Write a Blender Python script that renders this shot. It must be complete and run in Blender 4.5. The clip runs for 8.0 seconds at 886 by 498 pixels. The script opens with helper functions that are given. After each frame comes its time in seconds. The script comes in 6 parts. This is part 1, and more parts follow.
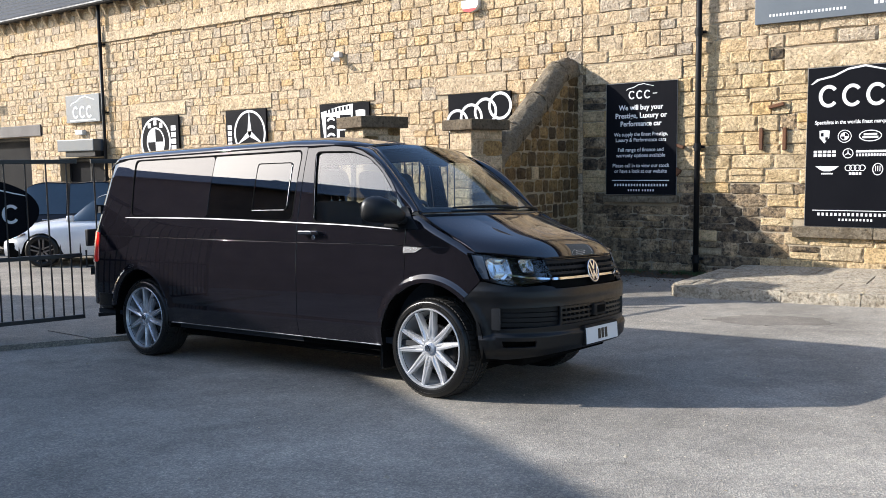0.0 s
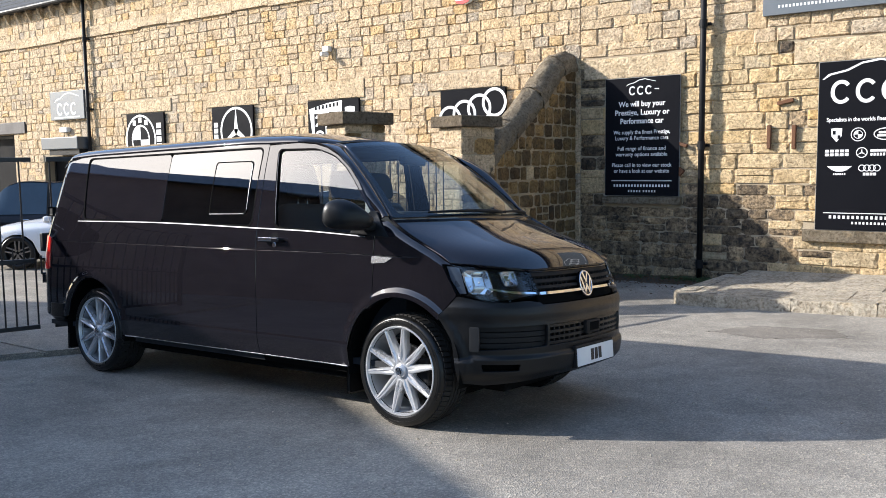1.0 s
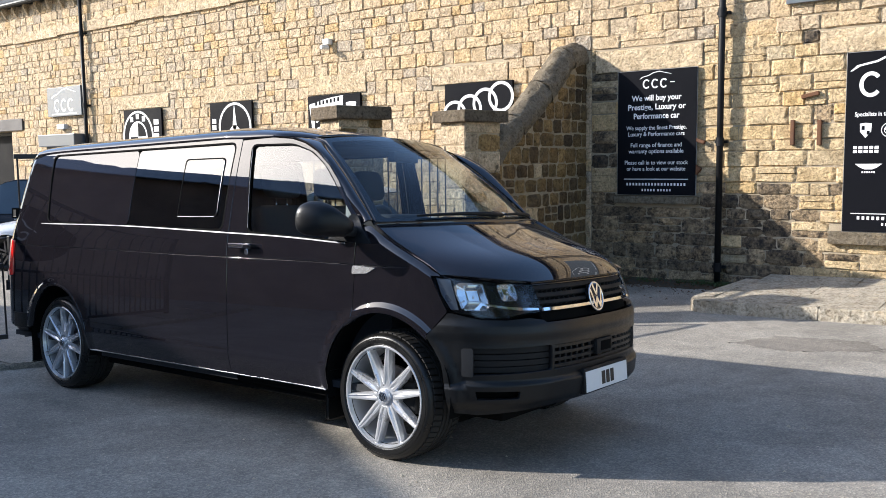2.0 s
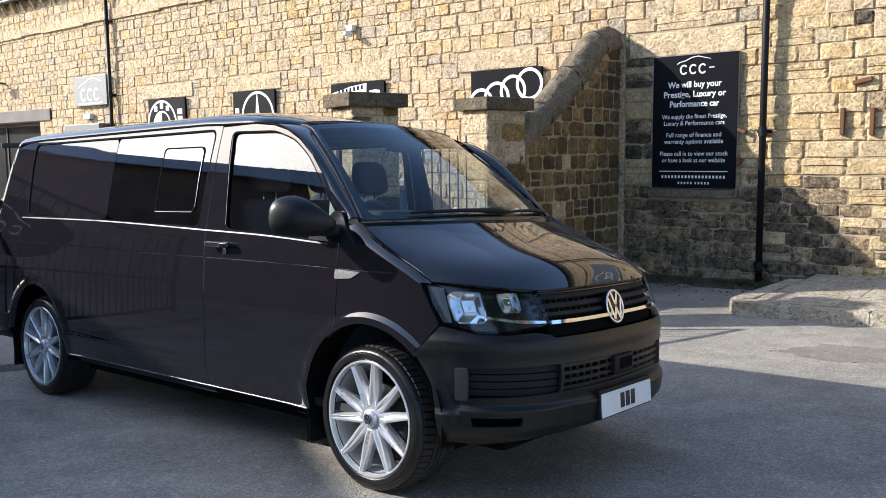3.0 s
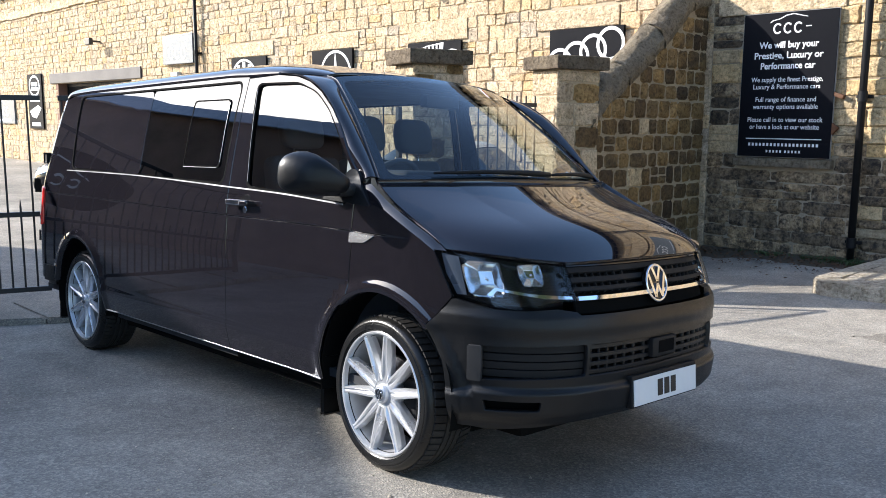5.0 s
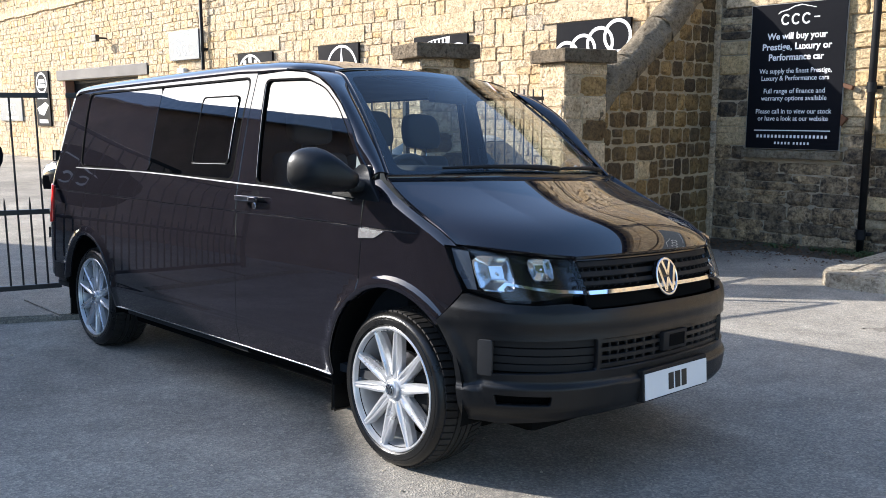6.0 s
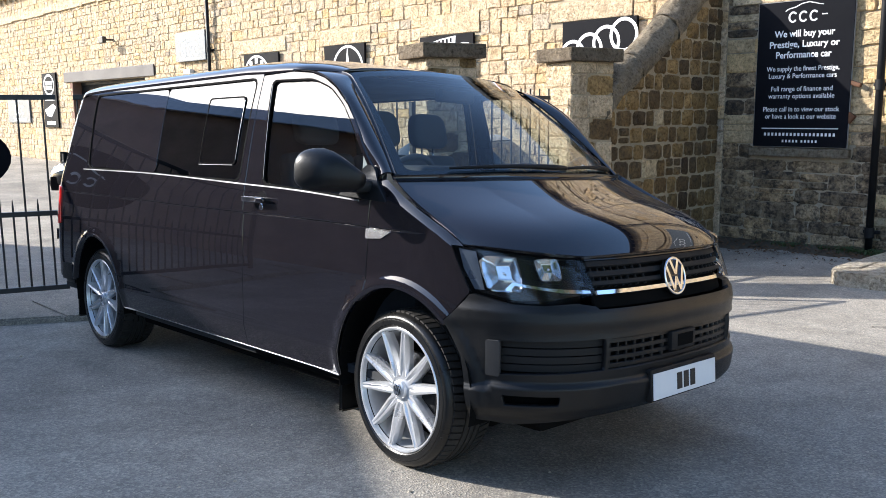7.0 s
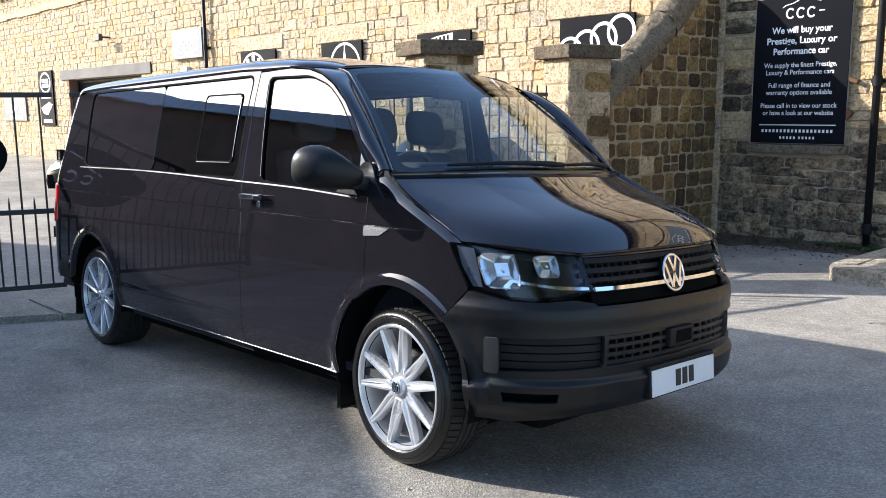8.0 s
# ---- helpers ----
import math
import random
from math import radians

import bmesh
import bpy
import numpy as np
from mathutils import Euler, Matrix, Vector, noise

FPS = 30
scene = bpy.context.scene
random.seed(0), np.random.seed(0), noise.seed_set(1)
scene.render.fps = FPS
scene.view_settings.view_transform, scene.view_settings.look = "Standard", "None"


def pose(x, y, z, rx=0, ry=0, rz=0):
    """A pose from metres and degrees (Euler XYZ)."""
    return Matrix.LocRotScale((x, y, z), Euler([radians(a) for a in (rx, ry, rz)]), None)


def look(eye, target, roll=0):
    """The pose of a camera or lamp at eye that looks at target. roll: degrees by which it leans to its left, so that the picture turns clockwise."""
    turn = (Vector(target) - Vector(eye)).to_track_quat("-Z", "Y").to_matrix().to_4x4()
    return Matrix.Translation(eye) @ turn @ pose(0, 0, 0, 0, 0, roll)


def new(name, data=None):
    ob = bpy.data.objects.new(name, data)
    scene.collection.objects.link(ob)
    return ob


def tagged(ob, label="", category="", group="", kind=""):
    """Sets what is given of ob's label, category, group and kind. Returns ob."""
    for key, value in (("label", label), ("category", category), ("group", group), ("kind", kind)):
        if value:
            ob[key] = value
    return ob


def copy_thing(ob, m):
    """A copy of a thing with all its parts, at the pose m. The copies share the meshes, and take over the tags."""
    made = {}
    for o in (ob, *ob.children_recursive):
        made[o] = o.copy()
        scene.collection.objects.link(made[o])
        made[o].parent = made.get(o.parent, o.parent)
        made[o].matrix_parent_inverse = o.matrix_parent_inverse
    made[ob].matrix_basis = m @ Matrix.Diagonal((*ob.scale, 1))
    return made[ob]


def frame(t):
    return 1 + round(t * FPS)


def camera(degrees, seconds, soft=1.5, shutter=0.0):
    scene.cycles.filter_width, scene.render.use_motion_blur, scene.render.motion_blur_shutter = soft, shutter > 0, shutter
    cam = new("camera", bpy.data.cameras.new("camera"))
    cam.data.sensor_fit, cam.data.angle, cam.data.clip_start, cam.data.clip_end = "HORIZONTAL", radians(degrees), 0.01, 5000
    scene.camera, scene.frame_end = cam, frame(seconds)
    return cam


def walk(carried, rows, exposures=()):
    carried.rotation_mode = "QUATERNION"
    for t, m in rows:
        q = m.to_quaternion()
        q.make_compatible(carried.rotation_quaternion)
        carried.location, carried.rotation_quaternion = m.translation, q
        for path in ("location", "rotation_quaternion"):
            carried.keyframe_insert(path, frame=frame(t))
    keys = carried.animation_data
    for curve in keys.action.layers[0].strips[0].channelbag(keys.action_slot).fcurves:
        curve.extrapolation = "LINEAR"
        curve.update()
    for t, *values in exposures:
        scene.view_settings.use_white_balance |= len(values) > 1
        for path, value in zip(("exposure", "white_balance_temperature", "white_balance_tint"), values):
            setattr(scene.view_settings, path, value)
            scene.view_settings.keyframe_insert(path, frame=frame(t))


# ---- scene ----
from mathutils import geometry

cam = camera(54.8, 8.0, soft=0.9)
PATH = [
    (0, (3.664, -4.831, 1.664), (2.492, -3.223, 1.467), -0.8),
    (0.5, (3.524, -4.498, 1.643), (2.351, -2.891, 1.444), -0.7),
    (1, (3.402, -4.154, 1.662), (2.226, -2.549, 1.463), -0.7),
    (1.5, (3.209, -3.847, 1.658), (2.026, -2.247, 1.46), -0.5),
    (1.7, (3.159, -3.73, 1.66), (1.973, -2.131, 1.459), -0.6),
    (2.8, (2.946, -3.033, 1.637), (1.696, -1.487, 1.421), -0.6),
    (3, (2.898, -2.919, 1.644), (1.632, -1.386, 1.421), -0.6),
    (3.5, (2.869, -2.655, 1.616), (1.512, -1.206, 1.372), -0.7),
    (4, (2.902, -2.47, 1.599), (1.502, -1.068, 1.332), -0.1),
    (4.5, (2.902, -2.43, 1.597), (1.492, -1.041, 1.308), 0.4),
    (6, (2.89, -2.441, 1.603), (1.466, -1.073, 1.286), -0.1),
    (6.5, (2.885, -2.436, 1.601), (1.455, -1.075, 1.284), -0.3),
    (7, (2.884, -2.439, 1.605), (1.449, -1.082, 1.287), -0.4),
    (7.5, (2.877, -2.43, 1.603), (1.445, -1.071, 1.282), -0.5),
    (8, (2.876, -2.434, 1.602), (1.446, -1.074, 1.278), -0.5),
]
EXPO = 1.48
walk(cam, [(t, look(eye, target, roll)) for t, eye, target, roll in PATH], [(0.0, EXPO - 0.30, 6330, 10), (1.5, EXPO - 0.24, 6330, 10), (3.5, EXPO - 0.1, 6330, 10), (4.5, EXPO + 0.09, 6330, 10), (8.0, EXPO + 0.12, 6330, 10)])

# ---- light: low sun and clear sky ----
SUN_WAY = Vector((1.66, 1.0, -0.89)).normalized()
world = bpy.data.worlds.new("sky")
scene.world = world
world.use_nodes = True
wn = world.node_tree
wn.nodes.clear()
w_out = wn.nodes.new("ShaderNodeOutputWorld")
w_bg = wn.nodes.new("ShaderNodeBackground")
w_sky = wn.nodes.new("ShaderNodeTexSky")
w_sky.sky_type = "NISHITA"
w_sky.sun_disc = False
w_sky.sun_elevation = math.asin(-SUN_WAY.z)
w_sky.sun_rotation = math.atan2(-SUN_WAY.x, -SUN_WAY.y)
w_sky.dust_density = 1.3
w_sky.air_density = 1.0
w_sky.ozone_density = 3.0
w_bg.inputs["Strength"].default_value = 0.15
wn.links.new(w_sky.outputs[0], w_bg.inputs[0])
wn.links.new(w_bg.outputs[0], w_out.inputs[0])
sun_data = bpy.data.lights.new("sun", "SUN")
sun_data.energy = 3.9
sun_data.angle = radians(0.53)
sun_data.color = (1.0, 0.94, 0.86)
sun = new("sun", sun_data)
sun.matrix_world = look((0, 0, 30), Vector((0, 0, 30)) + SUN_WAY)


# ---- small tools ----
def curve(xs, ys):
    """A smooth function through the given knots (cubic, with held ends)."""
    xs, ys = [float(v) for v in xs], [float(v) for v in ys]
    n = len(xs)
    tan = []
    for i in range(n):
        a, b = max(0, i - 1), min(n - 1, i + 1)
        tan.append((ys[b] - ys[a]) / (xs[b] - xs[a]))

    def f(x):
        if x <= xs[0]:
            return ys[0] + tan[0] * 0
        if x >= xs[-1]:
            return ys[-1]
        i = 0
        while x > xs[i + 1]:
            i += 1
        h = xs[i + 1] - xs[i]
        t = (x - xs[i]) / h
        return (ys[i] * (2 * t ** 3 - 3 * t * t + 1) + ys[i + 1] * (3 * t * t - 2 * t ** 3)
                + h * tan[i] * (t ** 3 - 2 * t * t + t) + h * tan[i + 1] * (t ** 3 - t * t))
    return f


def sstep(a, b, x):
    t = min(1.0, max(0.0, (x - a) / (b - a)))
    return t * t * (3 - 2 * t)


def raw(name, verts, faces, material, parent=None, label="", smooth=False):
    """One mesh object from points and faces."""
    me = bpy.data.meshes.new(name)
    me.from_pydata([tuple(v) for v in verts], [], faces)
    me.materials.append(material)
    if smooth:
        me.polygons.foreach_set("use_smooth", [True] * len(me.polygons))
    me.update()
    ob = new(name, me)
    if parent:
        ob.parent = parent
    if label:
        ob["label"] = label
    return ob


def part(name, bm, material, parent, label="", smooth=False, angle=None):
    """Links a bmesh as one mesh object under a thing."""
    bmesh.ops.recalc_face_normals(bm, faces=bm.faces)
    me = bpy.data.meshes.new(name)
    bm.to_mesh(me)
    bm.free()
    me.materials.append(material)
    if smooth:
        me.polygons.foreach_set("use_smooth", [True] * len(me.polygons))
        if angle:
            me.set_sharp_from_angle(angle=radians(angle))
    ob = new(name, me)
    if parent:
        ob.parent = parent
    if label:
        ob["label"] = label
    return ob


def box(bm, lo, hi, bevel=0.0, m=None, seg=2):
    """A box between two corners, with rounded edges, into bm."""
    lo, hi = Vector(lo), Vector(hi)
    made = bmesh.ops.create_cube(bm, size=1.0)["verts"]
    for v in made:
        v.co = Vector((lo[k] + (v.co[k] + 0.5) * (hi[k] - lo[k]) for k in range(3)))
    if bevel > 0:
        edges = list({e for v in made for e in v.link_edges})
        faces = list({f for v in made for f in v.link_faces})
        r = bmesh.ops.bevel(bm, geom=made + edges + faces, offset=bevel, segments=seg, profile=0.6, affect="EDGES")
        made = list({v for f in r["faces"] for v in f.verts} | {v for v in made if v.is_valid})
    if m is not None:
        bmesh.ops.transform(bm, matrix=m, verts=made)
    return made


def lathe(bm, profile, n=48, m=None, closed=False):
    """Turns a profile of (radius, along) round the y axis, into bm."""
    rings = []
    for k in range(n):
        a = 2 * math.pi * k / n
        rings.append([bm.verts.new((r * math.cos(a), y, r * math.sin(a))) for r, y in profile])
    pts = len(profile)
    for k in range(n):
        a, b = rings[k], rings[(k + 1) % n]
        for i in range(pts if closed else pts - 1):
            j = (i + 1) % pts
            bm.faces.new((a[i], a[j], b[j], b[i]))
    made = [v for ring in rings for v in ring]
    if m is not None:
        bmesh.ops.transform(bm, matrix=m, verts=made)
    return made


def tube(bm, points, radius, n=10, cap=True):
    """A round bar along points, into bm."""
    points = [Vector(p) for p in points]
    rings = []
    for i, p in enumerate(points):
        way = (points[min(i + 1, len(points) - 1)] - points[max(i - 1, 0)]).normalized()
        side = way.cross(Vector((0, 0, 1)) if abs(way.z) < 0.9 else Vector((1, 0, 0))).normalized()
        up = side.cross(way)
        rad = radius[i] if isinstance(radius, (list, tuple)) else radius
        rings.append([bm.verts.new(p + rad * (math.cos(a) * side + math.sin(a) * up)) for a in (2 * math.pi * k / n for k in range(n))])
    for a, b in zip(rings, rings[1:]):
        for k in range(n):
            bm.faces.new((a[k], a[(k + 1) % n], b[(k + 1) % n], b[k]))
    if cap:
        bm.faces.new(list(reversed(rings[0])))
        bm.faces.new(rings[-1])


def strip_prism(bm, outline, y0, y1, m=None):
    """A flat outline of (x, z) given thickness from y0 to y1, into bm."""
    a = [bm.verts.new((x, y0, z)) for x, z in outline]
    b = [bm.verts.new((x, y1, z)) for x, z in outline]
    bm.faces.new(a)
    bm.faces.new(list(reversed(b)))
    n = len(a)
    for i in range(n):
        bm.faces.new((a[i], b[i], b[(i + 1) % n], a[(i + 1) % n]))
    if m is not None:
        bmesh.ops.transform(bm, matrix=m, verts=a + b)
    return a + b


def shell(name, loops, f, material, parent, label="", step=(0.08, 0.03), depth=0.012, flip=False, rim=True):
    """A curved sheet: loops (the outline, then holes) in (u, v), laid onto the surface f(u, v), with an edge that turns in by depth."""
    flat = [[Vector((u, v, 0)) for u, v in loop] for loop in loops]
    tris = geometry.tessellate_polygon(flat)
    pts = [p for loop in flat for p in loop]
    bm = bmesh.new()
    vs = [bm.verts.new(p) for p in pts]
    for t in tris:
        if len(set(t)) == 3:
            try:
                bm.faces.new([vs[i] for i in t])
            except ValueError:
                pass
    for axis in (0, 1):
        lo, hi = min(p[axis] for p in pts), max(p[axis] for p in pts)
        n = int((hi - lo) / step[axis]) + 1
        for k in range(1, n):
            co = [0, 0, 0]
            no = [0, 0, 0]
            co[axis], no[axis] = lo + (hi - lo) * k / n, 1
            bmesh.ops.bisect_plane(bm, geom=list(bm.verts) + list(bm.edges) + list(bm.faces), plane_co=co, plane_no=no, dist=1e-6)
    for fc in bm.faces:
        if fc.normal.z < 0:
            fc.normal_flip()
    bm.verts.index_update()
    sign = -1.0 if flip else 1.0
    place, normal = [], []
    e = 1e-3
    for v in bm.verts:
        u, w = v.co.x, v.co.y
        p = Vector(f(u, w))
        du = Vector(f(u + e, w)) - Vector(f(u - e, w))
        dv = Vector(f(u, w + e)) - Vector(f(u, w - e))
        nn = du.cross(dv)
        nn = nn.normalized() if nn.length > 1e-12 else Vector((0, 0, 1))
        place.append(p)
        normal.append(nn * sign)
    faces = [[v.index for v in fc.verts] for fc in bm.faces]
    if flip:
        faces = [list(reversed(fc)) for fc in faces]
    loop_n = [normal[i] for fc in faces for i in fc]
    verts = list(place)
    if rim and depth > 0:
        for ed in bm.edges:
            if len(ed.link_faces) == 1:
                fc = ed.link_faces[0]
                idx = [v.index for v in fc.verts]
                a, b = ed.verts[0].index, ed.verts[1].index
                if idx[(idx.index(a) + 1) % len(idx)] != b:
                    a, b = b, a
                if flip:
                    a, b = b, a
                k = len(verts)
                verts += [place[a], place[b], place[b] - normal[b] * depth, place[a] - normal[a] * depth]
                faces.append([k + 1, k, k + 3, k + 2])
                q = (place[a] - place[b]).cross(normal[a])
                q = -q.normalized() if q.length > 1e-9 else normal[a]
                loop_n += [((q + normal[b]) * 0.7).normalized(), ((q + normal[a]) * 0.7).normalized(), q, q]
    bm.free()
    me = bpy.data.meshes.new(name)
    me.from_pydata(verts, [], faces)
    me.polygons.foreach_set("use_smooth", [True] * len(me.polygons))
    me.normals_split_custom_set([tuple(x) for x in loop_n])
    me.materials.append(material)
    ob = new(name, me)
    if parent:
        ob.parent = parent
    if label:
        ob["label"] = label
    return ob


def thing(name, m, label, category, group="", kind=""):
    """The empty that carries a thing's parts."""
    ob = new(name)
    ob.empty_display_size = 0.1
    ob.matrix_world = m
    return tagged(ob, label, category, group, kind)


def lettering(text, size, m, material, parent, name="lettering", width=None, bold=0.0, thick=0.002):
    """Words in the built-in font as a mesh, centred, read from -y."""
    cu = bpy.data.curves.new(name, "FONT")
    cu.body, cu.size, cu.align_x, cu.align_y = text, size, "CENTER", "CENTER"
    cu.extrude, cu.offset, cu.resolution_u = thick, bold, 3
    tmp = bpy.data.objects.new(name, cu)
    scene.collection.objects.link(tmp)
    bpy.context.view_layer.update()
    me = bpy.data.meshes.new_from_object(tmp.evaluated_get(bpy.context.evaluated_depsgraph_get()))
    bpy.data.objects.remove(tmp)
    me.materials.clear()
    me.materials.append(material)
    if width:
        xs = [v.co.x for v in me.vertices]
        k = width / (max(xs) - min(xs))
        for v in me.vertices:
            v.co.x *= k
    ob = new(name, me)
    ob.parent = parent
    ob.matrix_local = m @ Matrix.Rotation(math.pi / 2, 4, "X")
    ob["kind"] = "stuff"
    return ob


# ---- materials ----
def nodes_of(name):
    ma = bpy.data.materials.new(name)
    ma.use_nodes = True
    nt = ma.node_tree
    return ma, nt, nt.nodes["Principled BSDF"]


def ramp(nt, source, stops):
    r = nt.nodes.new("ShaderNodeValToRGB")
    while len(r.color_ramp.elements) < len(stops):
        r.color_ramp.elements.new(0.5)
    for el, (p, c) in zip(r.color_ramp.elements, stops):
        el.position = p
        el.color = (*c, 1) if len(c) == 3 else c
    nt.links.new(source, r.inputs[0])
    return r.outputs[0]


def noise_of(nt, scale, detail=4.0, rough=0.6, vec=None, distort=0.0):
    n = nt.nodes.new("ShaderNodeTexNoise")
    n.inputs["Scale"].default_value, n.inputs["Detail"].default_value = scale, detail
    n.inputs["Roughness"].default_value, n.inputs["Distortion"].default_value = rough, distort
    if vec is not None:
        nt.links.new(vec, n.inputs["Vector"])
    return n.outputs[0]


def position(nt):
    return nt.nodes.new("ShaderNodeNewGeometry").outputs["Position"]


def mix(nt, a, b, fac, mode="MIX"):
    m = nt.nodes.new("ShaderNodeMix")
    m.data_type, m.blend_type = "RGBA", mode
    for sock, val in ((m.inputs["Factor"], fac), (m.inputs["A"], a), (m.inputs["B"], b)):
        if hasattr(val, "links"):
            nt.links.new(val, sock)
        elif isinstance(val, (int, float)):
            sock.default_value = val
        else:
            sock.default_value = (*val, 1)
    return m.outputs["Result"]


def bump(nt, bsdf, height, strength, distance=0.01, also=None):
    b = nt.nodes.new("ShaderNodeBump")
    b.inputs["Strength"].default_value, b.inputs["Distance"].default_value = strength, distance
    nt.links.new(height, b.inputs["Height"])
    if also is not None:
        nt.links.new(also, b.inputs["Normal"])
    nt.links.new(b.outputs[0], bsdf.inputs["Normal"])
    return b.outputs[0]


def maths(nt, op, a, b=0.0):
    m = nt.nodes.new("ShaderNodeMath")
    m.operation = op
    for sock, val in zip(m.inputs, (a, b)):
        if hasattr(val, "links"):
            nt.links.new(val, sock)
        else:
            sock.default_value = val
    return m.outputs[0]


def plain(name, colour, rough=0.5, metal=0.0, grain=60.0, vary=0.12, relief=0.0, coat=0.0, spec=0.5):
    """Paint, plastic or metal with slight unevenness at two scales."""
    ma, nt, b = nodes_of(name)
    vec = position(nt)
    big, fine = noise_of(nt, grain / 14, 3, 0.6, vec), noise_of(nt, grain, 5, 0.65, vec)
    lo = tuple(c * (1 - vary) for c in colour)
    hi = tuple(min(1, c * (1 + vary)) for c in colour)
    both = mix(nt, ramp(nt, big, [(0.3, lo), (0.7, hi)]), ramp(nt, fine, [(0.3, lo), (0.7, hi)]), 0.4)
    nt.links.new(both, b.inputs["Base Color"])
    rr = ramp(nt, big, [(0.3, (rough * 0.85,) * 3), (0.7, (min(1, rough * 1.15),) * 3)])
    nt.links.new(rr, b.inputs["Roughness"])
    b.inputs["Metallic"].default_value = metal
    b.inputs["Specular IOR Level"].default_value = spec
    if coat:
        b.inputs["Coat Weight"].default_value = coat
        b.inputs["Coat Roughness"].default_value = 0.03
    if relief:
        bump(nt, b, fine, relief, 0.004)
    return ma


def stone_material(name, tints, island=False, dirt=0.35, soot_from=0.56, crust=0.0):
    """Rock-faced sandstone: each stone its own tint, with grain, iron stains and soot."""
    ma, nt, b = nodes_of(name)
    vec = position(nt)
    rnd = nt.nodes.new("ShaderNodeNewGeometry").outputs["Random Per Island"] if island else nt.nodes.new("ShaderNodeObjectInfo").outputs["Random"]
    n = len(tints)
    tint = ramp(nt, rnd, [((k + 0.5) / n, c) for k, c in enumerate(tints)])
    blotch = noise_of(nt, 5.0, 5, 0.65, vec, 0.4)
    grain = noise_of(nt, 30.0, 6, 0.75, vec)
    pits = noise_of(nt, 15.0, 5, 0.7, vec, 0.6)
    c1 = mix(nt, tint, ramp(nt, blotch, [(0.3, (0.55, 0.5, 0.43)), (0.55, (1.0, 1.0, 1.0)), (0.75, (1.2, 1.08, 0.86))]), 0.75, "MULTIPLY")
    c2 = mix(nt, c1, ramp(nt, grain, [(0.34, (0.46, 0.42, 0.37)), (0.50, (1.0, 0.98, 0.95)), (0.66, (1.26, 1.24, 1.20))]), 0.9, "MULTIPLY")
    c2 = mix(nt, c2, ramp(nt, pits, [(0.30, (0.42, 0.39, 0.35)), (0.44, (1.0, 1.0, 1.0)), (0.68, (1.12, 1.12, 1.12))]), 0.8, "MULTIPLY")
    soot = noise_of(nt, 1.3, 6, 0.7, vec, 0.8)
    c3 = mix(nt, c2, (0.06, 0.05, 0.042), ramp(nt, soot, [(soot_from, (0, 0, 0)), (soot_from + 0.19, (dirt,) * 3)]))
    if crust:
        # flaking black crust in small patches
        flakes = noise_of(nt, 9.0, 8, 0.78, vec)
        c3 = mix(nt, c3, (0.020, 0.021, 0.024), ramp(nt, flakes, [(0.44, (0, 0, 0)), (0.60, (crust,) * 3)]))
    nt.links.new(c3, b.inputs["Base Color"])
    b.inputs["Roughness"].default_value = 0.92
    b.inputs["Specular IOR Level"].default_value = 0.2
    h = maths(nt, "ADD", maths(nt, "MULTIPLY", pits, 1.0), maths(nt, "MULTIPLY", grain, 0.55))
    bump(nt, b, h, 1.0, 0.06)
    return ma


SAND = [(0.622, 0.48, 0.312), (0.662, 0.515, 0.341), (0.588, 0.454, 0.301), (0.682, 0.534, 0.358), (0.636, 0.477, 0.29), (0.5, 0.42, 0.32), (0.655, 0.508, 0.332), (0.66, 0.46, 0.235), (0.672, 0.528, 0.354)]
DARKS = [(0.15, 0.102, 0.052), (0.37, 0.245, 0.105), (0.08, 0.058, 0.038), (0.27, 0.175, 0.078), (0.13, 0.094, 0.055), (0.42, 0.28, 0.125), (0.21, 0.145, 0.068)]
M_STONE = stone_material("sandstone", [(r * 1.03, g * 1.03, b * 0.96) for r, g, b in SAND])
M_STONE_JOINED = stone_material("sandstone_courses", [(r * 0.985, g, b * 1.04) for r, g, b in SAND], island=True)
GREYS = [(0.27, 0.208, 0.14), (0.51, 0.388, 0.25), (0.15, 0.119, 0.085), (0.38, 0.29, 0.19), (0.69, 0.52, 0.33), (0.21, 0.165, 0.113), (0.57, 0.415, 0.25)]
M_GRIMY = stone_material("grimy_grey_sandstone", GREYS, dirt=0.7, soot_from=0.50, crust=0.85)
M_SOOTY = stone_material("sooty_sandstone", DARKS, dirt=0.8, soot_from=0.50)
M_PALE = stone_material("dressed_sandstone", [(0.64, 0.51, 0.345), (0.68, 0.55, 0.385), (0.60, 0.48, 0.335)], dirt=0.25)
M_COPING = stone_material("weathered_coping_stone", [(0.225, 0.190, 0.140), (0.275, 0.232, 0.172)], dirt=0.6)
M_CAP = stone_material("pier_cap_stone", [(0.19, 0.152, 0.108), (0.165, 0.135, 0.098)], dirt=0.6)
M_SLAB = stone_material("paving_stone", [(0.51, 0.462, 0.385), (0.55, 0.50, 0.415), (0.47, 0.425, 0.35)], dirt=0.2)


def mortar_material(name, colour):
    ma, nt, b = nodes_of(name)
    vec = position(nt)
    a, g = noise_of(nt, 2.0, 5, 0.6, vec), noise_of(nt, 70.0, 4, 0.7, vec)
    lo = tuple(c * 0.7 for c in colour)
    c = mix(nt, ramp(nt, a, [(0.35, lo), (0.65, colour)]), ramp(nt, g, [(0.3, (0.7, 0.7, 0.7)), (0.7, (1.1, 1.1, 1.1))]), 0.8, "MULTIPLY")
    nt.links.new(c, b.inputs["Base Color"])
    b.inputs["Roughness"].default_value = 0.95
    bump(nt, b, g, 0.6, 0.01)
    return ma


